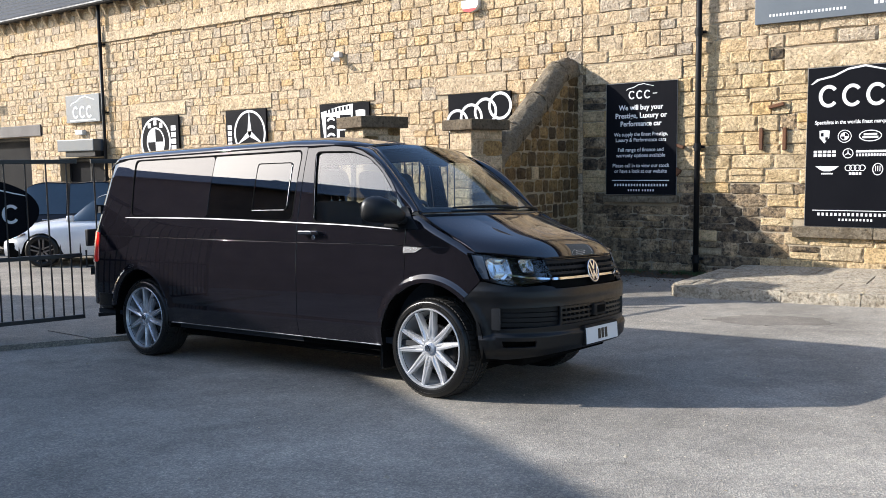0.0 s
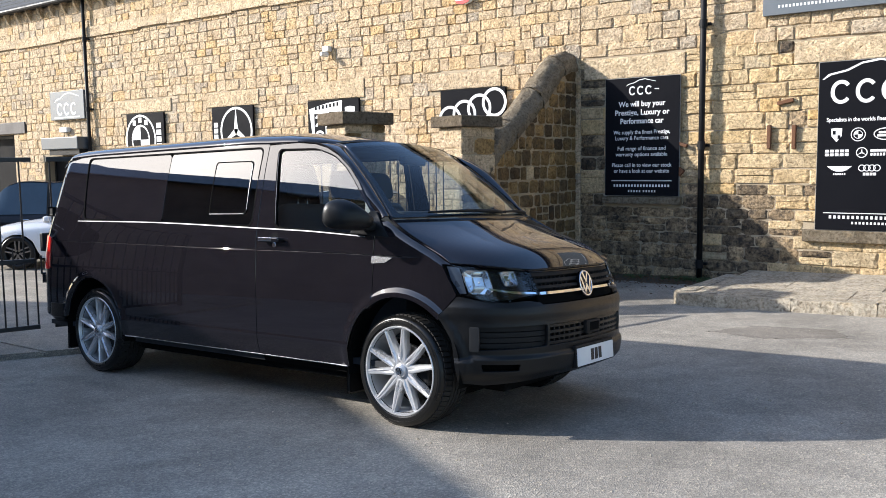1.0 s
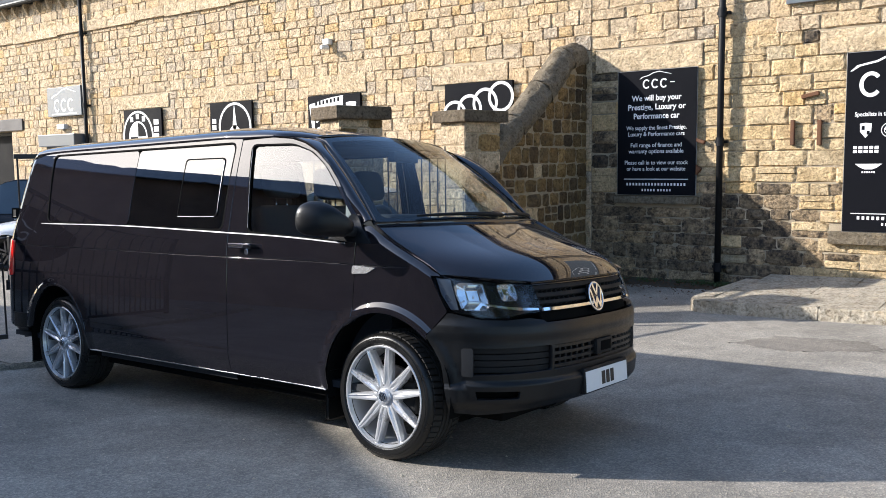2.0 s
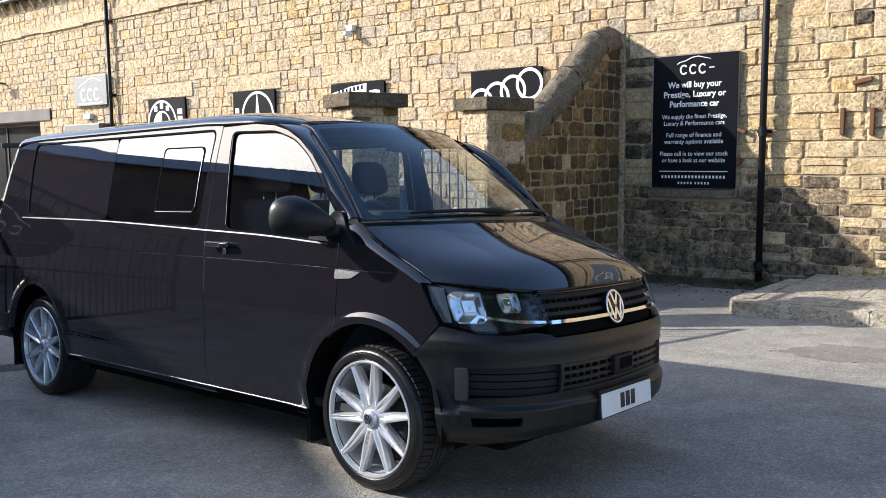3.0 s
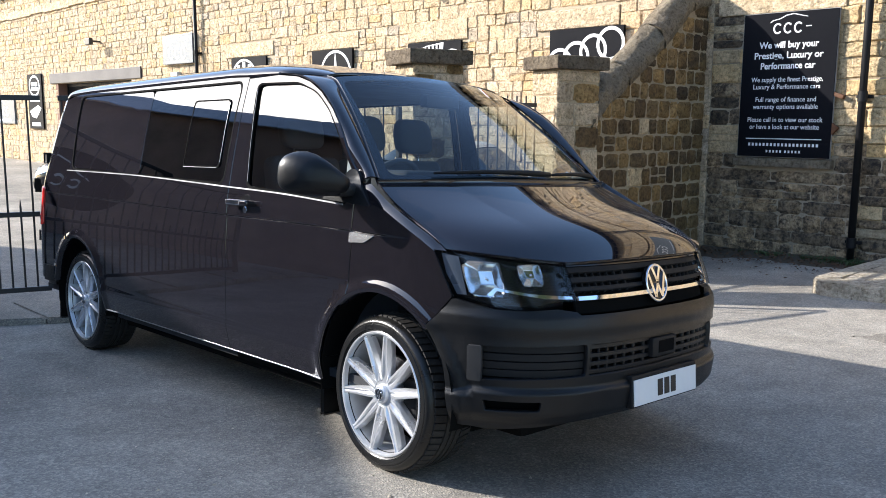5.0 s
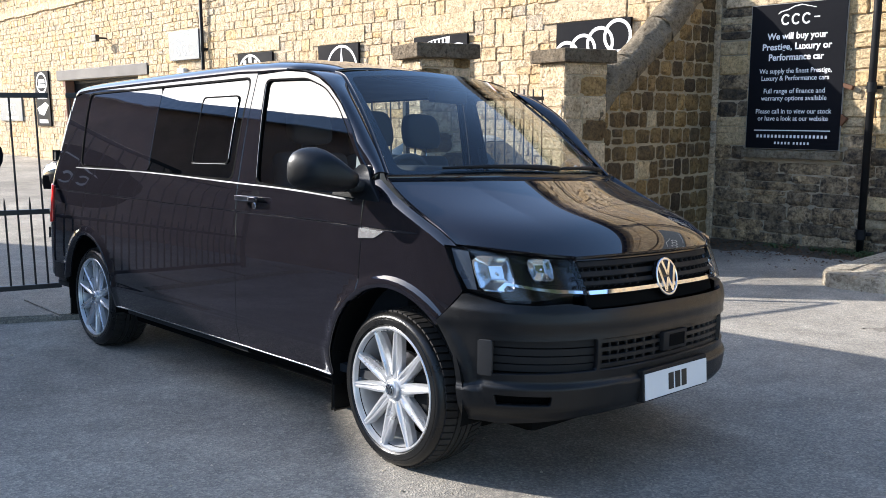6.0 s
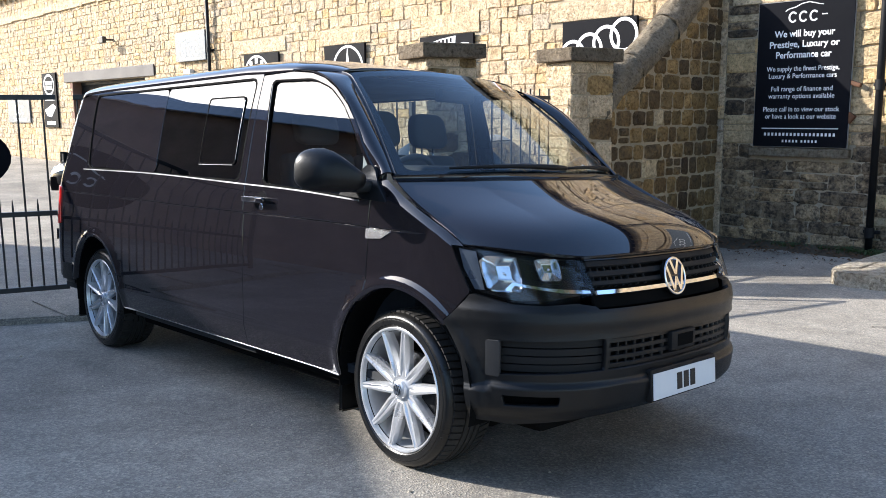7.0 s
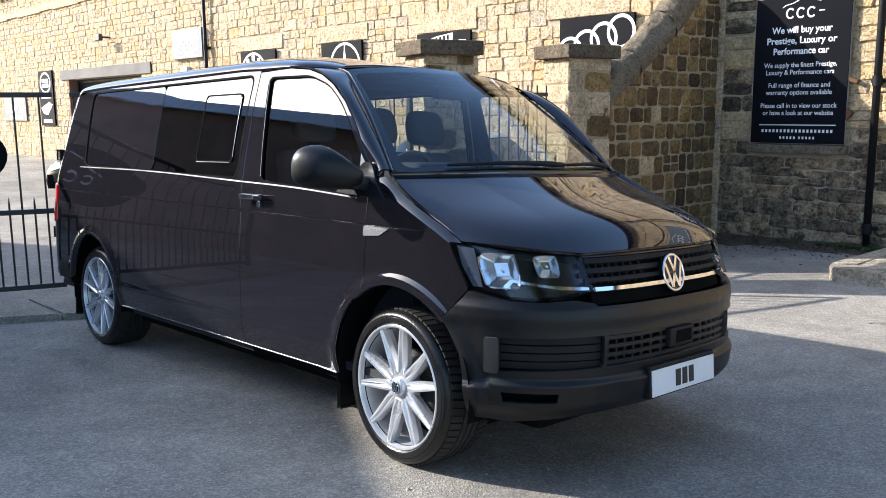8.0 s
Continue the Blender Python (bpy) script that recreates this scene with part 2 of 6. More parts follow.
M_MORTAR = mortar_material("lime_mortar", (0.44, 0.36, 0.25))
M_MORTAR_PALE = mortar_material("pale_pointing", (0.40, 0.315, 0.20))
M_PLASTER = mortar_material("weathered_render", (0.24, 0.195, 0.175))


def asphalt_material(name, colour):
    ma, nt, b = nodes_of(name)
    vec = position(nt)
    stones = nt.nodes.new("ShaderNodeTexVoronoi")
    stones.inputs["Scale"].default_value = 95.0
    nt.links.new(vec, stones.inputs["Vector"])
    fine = noise_of(nt, 130.0, 4, 0.7, vec)
    big = noise_of(nt, 0.55, 6, 0.62, vec, 0.5)
    mid = noise_of(nt, 4.5, 5, 0.65, vec, 0.3)
    lo, hi = tuple(c * 0.72 for c in colour), tuple(c * 1.3 for c in colour)
    c = ramp(nt, big, [(0.33, lo), (0.67, hi)])
    c = mix(nt, c, ramp(nt, mid, [(0.3, (0.8, 0.8, 0.8)), (0.7, (1.15, 1.14, 1.12))]), 0.8, "MULTIPLY")
    speck = ramp(nt, stones.outputs["Color"], [(0.2, (0.72, 0.72, 0.73)), (0.6, (1.03, 1.03, 1.02)), (0.95, (1.6, 1.55, 1.46))])
    c = mix(nt, c, speck, 0.85, "MULTIPLY")
    c = mix(nt, c, ramp(nt, fine, [(0.35, (0.75, 0.75, 0.75)), (0.65, (1.25, 1.25, 1.25))]), 0.65, "MULTIPLY")
    nt.links.new(c, b.inputs["Base Color"])
    b.inputs["Roughness"].default_value = 0.85
    b.inputs["Specular IOR Level"].default_value = 0.3
    h = maths(nt, "ADD", maths(nt, "MULTIPLY", stones.outputs["Distance"], 1.0), maths(nt, "MULTIPLY", fine, 0.6))
    bump(nt, b, h, 0.5, 0.008)
    return ma


M_ASPHALT = asphalt_material("worn_asphalt", (0.272, 0.252, 0.220))
M_ASPHALT_OLD = asphalt_material("old_asphalt_patch", (0.185, 0.168, 0.146))
M_YARD = asphalt_material("yard_concrete", (0.245, 0.222, 0.188))


def car_paint(name, colour):
    """Coloured base under a clear coat with faint dust."""
    ma, nt, b = nodes_of(name)
    vec = position(nt)
    dust = noise_of(nt, 3.0, 6, 0.7, vec, 0.4)
    fine = noise_of(nt, 900.0, 2, 0.5, vec)
    c = mix(nt, colour, tuple(min(1, k * 1.5 + 0.003) for k in colour), ramp(nt, fine, [(0.45, (0, 0, 0)), (0.75, (1, 1, 1))]))
    c = mix(nt, c, (0.10, 0.09, 0.08), ramp(nt, dust, [(0.5, (0, 0, 0)), (0.85, (0.035,) * 3)]))
    nt.links.new(c, b.inputs["Base Color"])
    b.inputs["Roughness"].default_value = 0.5
    b.inputs["Specular IOR Level"].default_value = 0.0
    b.inputs["Coat Weight"].default_value = 1.0
    b.inputs["Coat IOR"].default_value = 1.68
    b.inputs["Sheen Weight"].default_value = 0.05
    b.inputs["Sheen Roughness"].default_value = 0.3
    b.inputs["Sheen Tint"].default_value = (0.88, 0.84, 1.0, 1)
    nt.links.new(ramp(nt, dust, [(0.3, (0.008,) * 3), (0.8, (0.03,) * 3)]), b.inputs["Coat Roughness"])
    return ma


M_PAINT = car_paint("deep_black_paint", (0.0070, 0.0060, 0.0080))
M_WHITE_PAINT = car_paint("white_paint", (0.72, 0.73, 0.74))
M_BLACK_PAINT = plain("black_car_paint", (0.010, 0.011, 0.014), 0.12, 0, 40, 0.1, spec=0.3)
M_PLASTIC = plain("grained_black_plastic", (0.0068, 0.0072, 0.0080), 0.38, 0, 240, 0.15, 0.2, spec=0.30)
M_BEZEL = plain("satin_grey_plastic", (0.024, 0.024, 0.025), 0.5, 0, 240, 0.15, 0.1, spec=0.35)
M_CAR_GLASS = plain("dark_car_glass", (0.030, 0.050, 0.075), 0.03, 0, 40, 0.1, spec=0.5)
M_GLOSS = plain("gloss_black_plastic", (0.010, 0.010, 0.011), 0.14, 0, 40, 0.1)
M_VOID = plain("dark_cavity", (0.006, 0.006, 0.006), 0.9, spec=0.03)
M_RUBBER = plain("tyre_rubber", (0.0075, 0.0073, 0.0072), 0.30, 0, 90, 0.3, 0.25, spec=0.40)
# warm sunlight on the tread is put into this lighter rubber colour
M_TREAD = plain("sun_lightened_tread_rubber", (0.030, 0.028, 0.026), 0.75, 0, 90, 0.3, 0.25, spec=0.2)
M_CHROME = plain("chrome", (0.82, 0.83, 0.85), 0.06, 1.0, 30, 0.03)
M_LAMP_CHROME = plain("lamp_reflector_chrome", (0.66, 0.67, 0.68), 0.12, 1.0, 60, 0.06)
# blue-grey base colour imitates sky mirrored in the lamp's outer end
M_LAMP_SILVER = plain("sky_tinted_lamp_lining", (0.085, 0.105, 0.135), 0.30, 0.4, 60, 0.1)
M_ALLOY = plain("machined_alloy", (0.66, 0.67, 0.69), 0.30, 0.7, 90, 0.05)
M_DISC = plain("brake_disc_steel", (0.32, 0.30, 0.29), 0.35, 1.0, 70, 0.2)
M_TRIM = plain("matt_black_trim", (0.012, 0.012, 0.0125), 0.6, 0, 120, 0.15, 0.1, spec=0.2)
M_BRIGHT = plain("satin_bright_trim", (0.80, 0.81, 0.83), 0.26, 1.0, 60, 0.04)
M_SATIN = plain("satin_strip_metal", (0.30, 0.31, 0.33), 0.34, 1.0, 60, 0.1)
M_ALLOY_DARK = plain("silver_wheel_paint", (0.52, 0.53, 0.55), 0.36, 0.6, 90, 0.08)
M_CLOTH = plain("grey_seat_cloth", (0.055, 0.058, 0.065), 0.9, 0, 200, 0.2, 0.3)
M_CABIN = plain("dark_cabin_lining", (0.018, 0.020, 0.024), 0.85, 0, 60, 0.15, 0.1)
M_PLATE = plain("white_plate_acrylic", (0.74, 0.75, 0.76), 0.25, 0, 30, 0.03)
M_INK = plain("black_lettering", (0.012, 0.012, 0.012), 0.5)
M_IRON = plain("black_painted_iron", (0.018, 0.018, 0.019), 0.42, 0.0, 80, 0.25, 0.15)
M_BOARD = plain("black_sign_vinyl", (0.0062, 0.0066, 0.0088), 0.6, 0, 25, 0.15, spec=0.05)
M_WHITE = plain("white_sign_vinyl", (0.78, 0.78, 0.78), 0.45, 0, 25, 0.03)
M_GREY_SIGN = plain("grey_sign_panel", (0.105, 0.12, 0.135), 0.45, 0, 25, 0.08)
M_GREY_PAINT = plain("grey_painted_metal", (0.065, 0.08, 0.095), 0.45, 0, 25, 0.12)
M_STEEL = plain("galvanised_steel_beam", (0.062, 0.054, 0.050), 0.7, 0.0, 18, 0.2, 0.1)
M_PIPE = plain("black_cast_iron_pipe", (0.012, 0.012, 0.013), 0.5, 0, 60, 0.25, 0.1, spec=0.15)
M_RUST = plain("rusted_iron", (0.13, 0.06, 0.03), 0.85, 0.2, 50, 0.4, 0.4)
# near black, so the vehicle doorway's leaf passes for shade inside the opening
M_DOOR = plain("near_black_door_fill", (0.010, 0.010, 0.011), 0.7, 0, 20, 0.2, spec=0.05)
M_SLATE = plain("roof_slate", (0.07, 0.072, 0.076), 0.85, 0, 18, 0.3, 0.3, spec=0.15)
M_EDGE = plain("weathered_board_edge", (0.26, 0.25, 0.23), 0.7, 0, 30, 0.2)
M_SHEET = plain("grey_roof_sheet", (0.62, 0.63, 0.65), 0.22, 1.0, 18, 0.2, 0.1)
M_GREY_PLASTIC = plain("pale_plastic_casing", (0.6, 0.6, 0.58), 0.5, 0, 30, 0.08)
M_TRIM_PALE = plain("pale_cabin_trim", (0.66, 0.65, 0.62), 0.75, 0, 60, 0.08)
M_RED = plain("red_plastic", (0.45, 0.02, 0.02), 0.35, 0, 30, 0.08)
M_WOOD = plain("weathered_timber", (0.16, 0.12, 0.08), 0.8, 0, 25, 0.3, 0.3)
M_LEAF = plain("weed_leaf", (0.05, 0.085, 0.025), 0.7, 0, 30, 0.4)
M_SOIL = plain("damp_soil", (0.085, 0.07, 0.052), 0.95, 0, 40, 0.45, 0.6, spec=0.1)
M_LITTER = plain("dead_leaves", (0.11, 0.06, 0.03), 0.9, 0, 30, 0.4)
M_BRICK = plain("red_brick_jamb", (0.17, 0.09, 0.06), 0.9, 0, 16, 0.3, 0.5)


def glass_material(name, tint, rough=0.0, spec=0.07):
    """Thin pane: lets light straight through, tinted, with mirror gloss on top."""
    ma, nt, b = nodes_of(name)
    nt.nodes.remove(b)
    out = nt.nodes["Material Output"]
    tr = nt.nodes.new("ShaderNodeBsdfTransparent")
    tr.inputs[0].default_value = (*tint, 1)
    gl = nt.nodes.new("ShaderNodeBsdfGlossy")
    gl.inputs["Roughness"].default_value = rough
    lw = nt.nodes.new("ShaderNodeLayerWeight")
    lw.inputs["Blend"].default_value = 0.5
    ms = nt.nodes.new("ShaderNodeMixShader")
    edge = maths(nt, "POWER", lw.outputs["Facing"], 4.2)
    nt.links.new(maths(nt, "ADD", maths(nt, "MULTIPLY", edge, 0.93), spec), ms.inputs[0])
    nt.links.new(tr.outputs[0], ms.inputs[1])
    nt.links.new(gl.outputs[0], ms.inputs[2])
    nt.links.new(ms.outputs[0], out.inputs["Surface"])
    return ma


M_SCREEN = glass_material("windscreen_glass", (0.80, 0.89, 0.92), spec=0.06)
M_GLASS = glass_material("tinted_side_glass", (0.60, 0.65, 0.66), spec=0.13)
M_PRIVACY = glass_material("privacy_glass", (0.03, 0.03, 0.034), spec=0.13)
M_LENS = glass_material("clear_lamp_lens", (0.95, 0.96, 0.97), spec=0.032)
M_RED_LENS = plain("red_lamp_lens", (0.80, 0.02, 0.015), 0.12, 0, 30, 0.05, coat=1.0)
M_SMOKE = plain("smoked_lamp_reflector", (0.055, 0.045, 0.038), 0.16, 1.0, 40, 0.3)


# ---- ground ----
GX = curve([-60, -28, -16, -5, 0, 5, 14, 40], [0.25, 0.08, -0.11, -0.13, 0, 0.14, 0.3, 0.4])
GY = curve([-60, -5, -1, 0, 1.6, 3, 5, 7, 8.4, 30], [0.7, 0.16, 0.04, 0, -0.075, -0.12, -0.15, -0.13, -0.09, -0.09])


def gz(x, y):
    """Height of the ground."""
    return -0.015 + GX(x) + GY(y)


def sheet_on_ground(name, xs, ys, lift, material, label, keep=None, category="ground"):
    verts = [(x, y, gz(x, y) + lift) for y in ys for x in xs]
    nx = len(xs)
    faces = []
    for j in range(len(ys) - 1):
        for i in range(nx - 1):
            if keep is None or keep((xs[i] + xs[i + 1]) / 2, (ys[j] + ys[j + 1]) / 2):
                faces.append((j * nx + i, j * nx + i + 1, (j + 1) * nx + i + 1, (j + 1) * nx + i))
    ob = raw(name, verts, faces, material, smooth=True)
    return tagged(ob, label, category, kind="structure")


def spread(lo, hi, n, far):
    near = [lo + (hi - lo) * k / n for k in range(n + 1)]
    return [-f for f in reversed(far)] + near + list(far)


FAR = [60, 90, 140, 250, 500, 1200, 2500]
sheet_on_ground("ground", spread(-45, 25, 140, FAR), spread(-30, 30, 120, FAR), 0.0, M_ASPHALT, "worn grey asphalt forecourt with fine pale chippings")


def ground_patch(name, outline, lift, material, label):
    """A flat piece of other surfacing that follows the ground."""
    flat = [[Vector((x, y, 0)) for x, y in outline]]
    bm = bmesh.new()
    vs = [bm.verts.new(p) for p in flat[0]]
    for t in geometry.tessellate_polygon(flat):
        bm.faces.new([vs[i] for i in t])
    for axis in (0, 1):
        c = [v.co[axis] for v in bm.verts]
        n = int((max(c) - min(c)) / 0.4) + 1
        for k in range(1, n):
            co, no = [0, 0, 0], [0, 0, 0]
            co[axis], no[axis] = min(c) + (max(c) - min(c)) * k / n, 1
            bmesh.ops.bisect_plane(bm, geom=list(bm.verts) + list(bm.edges) + list(bm.faces), plane_co=co, plane_no=no, dist=1e-6)
    for v in bm.verts:
        v.co.z = gz(v.co.x, v.co.y) + lift
    ob = part(name, bm, material, None, smooth=True)
    return tagged(ob, label, "ground", kind="structure")


def wobble(points, amount, seed, n=5):
    """Roughens an outline."""
    r = random.Random(seed)
    out = []
    for a, b in zip(points, points[1:] + points[:1]):
        for k in range(n):
            t = k / n
            out.append((a[0] + (b[0] - a[0]) * t + r.uniform(-amount, amount), a[1] + (b[1] - a[1]) * t + r.uniform(-amount, amount)))
    return out


# ---- stones ----
def stone_mesh(name, seed, material, worn=False):
    """A rock-faced stone of unit size: its face stands out to y = -1, its back lies at y = 0."""
    r = random.Random(seed)
    at = [0.0, 0.13, 0.36, 0.64, 0.87, 1.0] if worn else [0.0, 0.06, 0.34, 0.66, 0.94, 1.0]
    verts, faces = [], []
    n = len(at)
    for j, v in enumerate(at):
        for i, u in enumerate(at):
            edge = i in (0, n - 1) or j in (0, n - 1)
            d = 0.0 if edge else -r.uniform(0.55, 1.0)
            du = r.uniform(-0.035, 0.035) if not edge else r.uniform(-0.012, 0.012)
            dv = r.uniform(-0.045, 0.045) if not edge else r.uniform(-0.02, 0.02)
            if worn:
                # rounded arrises and uneven sides
                if edge:
                    du, dv = r.uniform(-0.03, 0.03), r.uniform(-0.035, 0.035)
                    if i in (0, n - 1) and j in (0, n - 1):
                        du, dv = (0.5 - u) * r.uniform(0.10, 0.26), (0.5 - v) * r.uniform(0.10, 0.26)
                elif i in (1, n - 2) or j in (1, n - 2):
                    d *= 0.72
            verts.append((u + du, d, v + dv))
    for j in range(n - 1):
        for i in range(n - 1):
            faces.append((j * n + i, j * n + i + 1, (j + 1) * n + i + 1, (j + 1) * n + i))
    me = bpy.data.meshes.new(name)
    me.from_pydata(verts, [], faces)
    me.materials.append(material)
    me.update()
    return me


def stone_set(material, seed, worn=False):
    return [stone_mesh("stone", seed + k, material, worn) for k in range(10)]


SET_SAND, SET_SOOT, SET_PALE, SET_GRIME = stone_set(M_STONE, 10), stone_set(M_SOOTY, 40, True), stone_set(M_PALE, 70), stone_set(M_GRIMY, 90, True)


def courses(u0, u1, v0, v1, seed, heights, widths, blocked=(), split=0.16):
    """Stones in uneven courses: rows of (u0, u1, v0, v1), leaving out what is blocked."""
    r = random.Random(seed)
    v, rows = v0, []
    while v < v1 - 0.05:
        h = min(r.uniform(*heights), v1 - v)
        if v1 - v - h < 0.08:
            h = v1 - v
        gaps = sorted((max(u0, a), min(u1, b)) for a, b, c, d in blocked if c < v + h * 0.62 and d > v + h * 0.38 and b > u0 and a < u1)
        spans, u = [], u0
        for a, b in gaps:
            if a > u:
                spans.append((u, a))
            u = max(u, b)
        if u < u1:
            spans.append((u, u1))
        for a, b in spans:
            u = a
            while u < b - 0.02:
                w = r.uniform(*widths) * (1.35 if r.random() < 0.15 else 1.0)
                if b - u - w < widths[0] * 0.7:
                    w = b - u
                ja, jb = r.uniform(-0.010, 0.010), r.uniform(-0.010, 0.010)
                if h > 0.17 and r.random() < split:
                    k = r.uniform(0.4, 0.6)
                    rows += [(u, u + w, v + ja, v + h * k), (u, u + w, v + h * k, v + h + jb)]
                else:
                    rows.append((u, u + w, v + ja, v + h + jb))
                u += w
        v += h
    return rows


def lay(parent, rows, m, pick, seed, joint=0.012, depth=(0.02, 0.05), joined=None):
    """Lays stones, each an object under parent, or all in one joined mesh."""
    r = random.Random(seed)
    if joined is None:
        for a, b, c, d in rows:
            me = pick(a, c, r)
            st = new("stone", r.choice(me))
            st.parent = parent
            st.matrix_basis = parent.matrix_world.inverted() @ m @ Matrix.Translation((a + joint / 2, 0, c + joint / 2)) @ Matrix.Diagonal((b - a - joint, r.uniform(*depth), d - c - joint, 1))
        return None
    verts, faces = [], []
    base = [([v.co.copy() for v in me.vertices], [tuple(p.vertices) for p in me.polygons]) for me in SET_SAND]
    for a, b, c, d in rows:
        vs, fs = r.choice(base)
        k, dep = len(verts), r.uniform(*depth)
        sx, sz = b - a - joint, d - c - joint
        verts += [m @ Vector((a + joint / 2 + p.x * sx, p.y * dep, c + joint / 2 + p.z * sz)) for p in vs]
        faces += [tuple(i + k for i in f) for f in fs]
    ob = raw("stone_courses", verts, faces, joined, parent)
    ob["kind"] = "stuff"
    ob.matrix_parent_inverse = Matrix.Identity(4)
    return ob


# ---- the stone building ----
WY = 8.42
DOORS = [(-26.3, -20.8, -1.0, 2.63), (-19.3, -17.15, -1.0, 1.98)]
LINTELS = [(-2.95, -1.29, 2.95, 3.27), (0.25, 2.6, 2.97, 3.27), (-6.08, -4.52, 2.97, 3.26), (-9.12, -7.62, 2.96, 3.31), (-12.35, -10.6, 2.97, 3.28), (-15.6, -13.6, 2.97, 3.27)]
SILLS = [(0.43, 2.6, 0.53, 0.69), (-2.6, -1.31, 1.0, 1.11)]
BANDZ = (4.95, 5.2)
wall = thing("wall_north", Matrix.Identity(4), "long sandstone building wall of uneven rock-faced courses", "wall", kind="structure")


def wall_core():
    bm = bmesh.new()
    xs = sorted({-60.0, 16.0, *(d[0] for d in DOORS), *(d[1] for d in DOORS)})
    for a, b in zip(xs, xs[1:]):
        low = -1.5
        for d in DOORS:
            if d[0] <= a < d[1]:
                low = d[3]
        box(bm, (a, WY, low), (b, WY + 0.55, 5.95))
    bmesh.ops.remove_doubles(bm, verts=bm.verts, dist=1e-4)
    return part("mortar_core", bm, M_MORTAR, wall)


wall_core()
blocked = DOORS + LINTELS + SILLS + [(-26.9, -20.1, 2.6, 2.97)]
WM = Matrix.Translation((0, WY, 0))


def pick_main(u, v, r):
    if v < 1.15 and -3.1 < u < 0.5 and r.random() < (0.96 if u < -0.2 else 0.45):
        return SET_GRIME
    if u < -2.4 and v < 3.2 and r.random() < 0.4:
        return SET_GRIME
    return SET_GRIME if r.random() < 0.03 else SET_SAND


# dressed lintels, sills and the string course
def dressed(name, a, b, c, d, out, material, label, cuts=1, bevel=0.012):
    for k in range(cuts):
        u0, u1 = a + (b - a) * k / cuts, a + (b - a) * (k + 1) / cuts
        bm = bmesh.new()
        box(bm, (u0 + 0.004, WY - out, c), (u1 - 0.004, WY + 0.05, d), bevel)
        part(name, bm, material, wall, label)


for a, b, c, d in LINTELS:
    dressed("lintel", a, b, c, d, 0.035, M_PALE, "smooth pale dressed stone lintel")
for a, b, c, d in SILLS:
    dressed("window_sill", a, b, c, d, 0.10, M_COPING, "weathered projecting stone sill", 2 if a > 0 else 1)
for k in range(60):
    a = -52 + k * 1.13
    dressed("string_course", a, a + 1.13, BANDZ[0] + 0.03 * (k % 3 == 0), BANDZ[1], 0.07, M_PALE, "")
dressed("steel_lintel", -26.9, -20.15, 2.64, 2.96, 0.06, M_STEEL, "grey steel beam over the doorway")

# eaves, gutter and roof
def eaves():
    bm = bmesh.new()
    box(bm, (-60, WY - 0.16, 5.92), (16, WY + 0.3, 6.0), 0.01)
    part("eaves_board", bm, M_TRIM, wall)
    bm = bmesh.new()
    tube(bm, [(-60, WY - 0.27, 5.93), (16, WY - 0.27, 5.93)], 0.065, 10)
    part("gutter", bm, M_PIPE, wall, "black cast iron gutter")
    for k in range(104):
        x = -50 + k * 0.575
        bm = bmesh.new()
        strip_prism(bm, [(0, 5.62), (-0.09, 5.66), (-0.19, 5.83), (-0.2, 5.92), (0, 5.92)], x - 0.035, x + 0.035,
                    Matrix.Translation((0, WY + 0.02, 0)) @ Matrix(((0, 1, 0, 0), (1, 0, 0, 0), (0, 0, 1, 0), (0, 0, 0, 1))))
        part("corbel", bm, M_PALE, wall)
    rows, verts, faces = 22, [], []
    for k in range(rows):
        y0, z0 = WY - 0.26 + k * 0.3, 6.0 + k * 0.2
        n = len(verts)
        verts += [(-60, y0, z0 + 0.03), (16, y0, z0 + 0.03), (16, y0 + 0.34, z0 + 0.226), (-60, y0 + 0.34, z0 + 0.226), (-60, y0, z0 - 0.005), (16, y0, z0 - 0.005)]
        faces += [(n, n + 1, n + 2, n + 3), (n + 4, n + 5, n + 1, n)]
    ob = raw("roof", verts, faces, M_SLATE, wall, "grey slate roof in even courses")


eaves()

# door leaves set back in the wall; door_1's paints an open doorway's shaded inside
def door_leaf(name, a, b, top, material, label):
    door = thing(name, Matrix.Translation((0, WY + 0.3, 0)), label, "door", kind="structure")
    bm = bmesh.new()
    box(bm, (a, 0.0, -1.2), (b, 0.06, top))
    part("leaf", bm, material, door)
    for x in (a + 0.04, (a + b) / 2, b - 0.04):
        bm = bmesh.new()
        box(bm, (x - 0.035, -0.03, -1.2), (x + 0.035, 0.02, top), 0.004)
        part("door_stile", bm, M_TRIM, door)
    bm = bmesh.new()
    box(bm, (a, -0.03, top - 0.1), (b, 0.02, top), 0.004)
    part("door_rail", bm, M_TRIM, door)


door_leaf("door_1", -26.3, -20.8, 2.63, M_DOOR, "open vehicle doorway in the stone wall, its shaded inside painted as a dark leaf")
door_leaf("door_2", -19.3, -17.15, 1.98, M_DOOR, "dark glazed entrance door under a grey canopy")
for x0, x1 in ((-26.5, -26.27), (-20.83, -20.6)):
    bm = bmesh.new()
    box(bm, (x0, WY - 0.015, -1), (x1, WY + 0.4, 2.62), 0.01)
    part("door_jamb", bm, M_BRICK if x0 < -25 else M_PALE, wall, "door jamb")

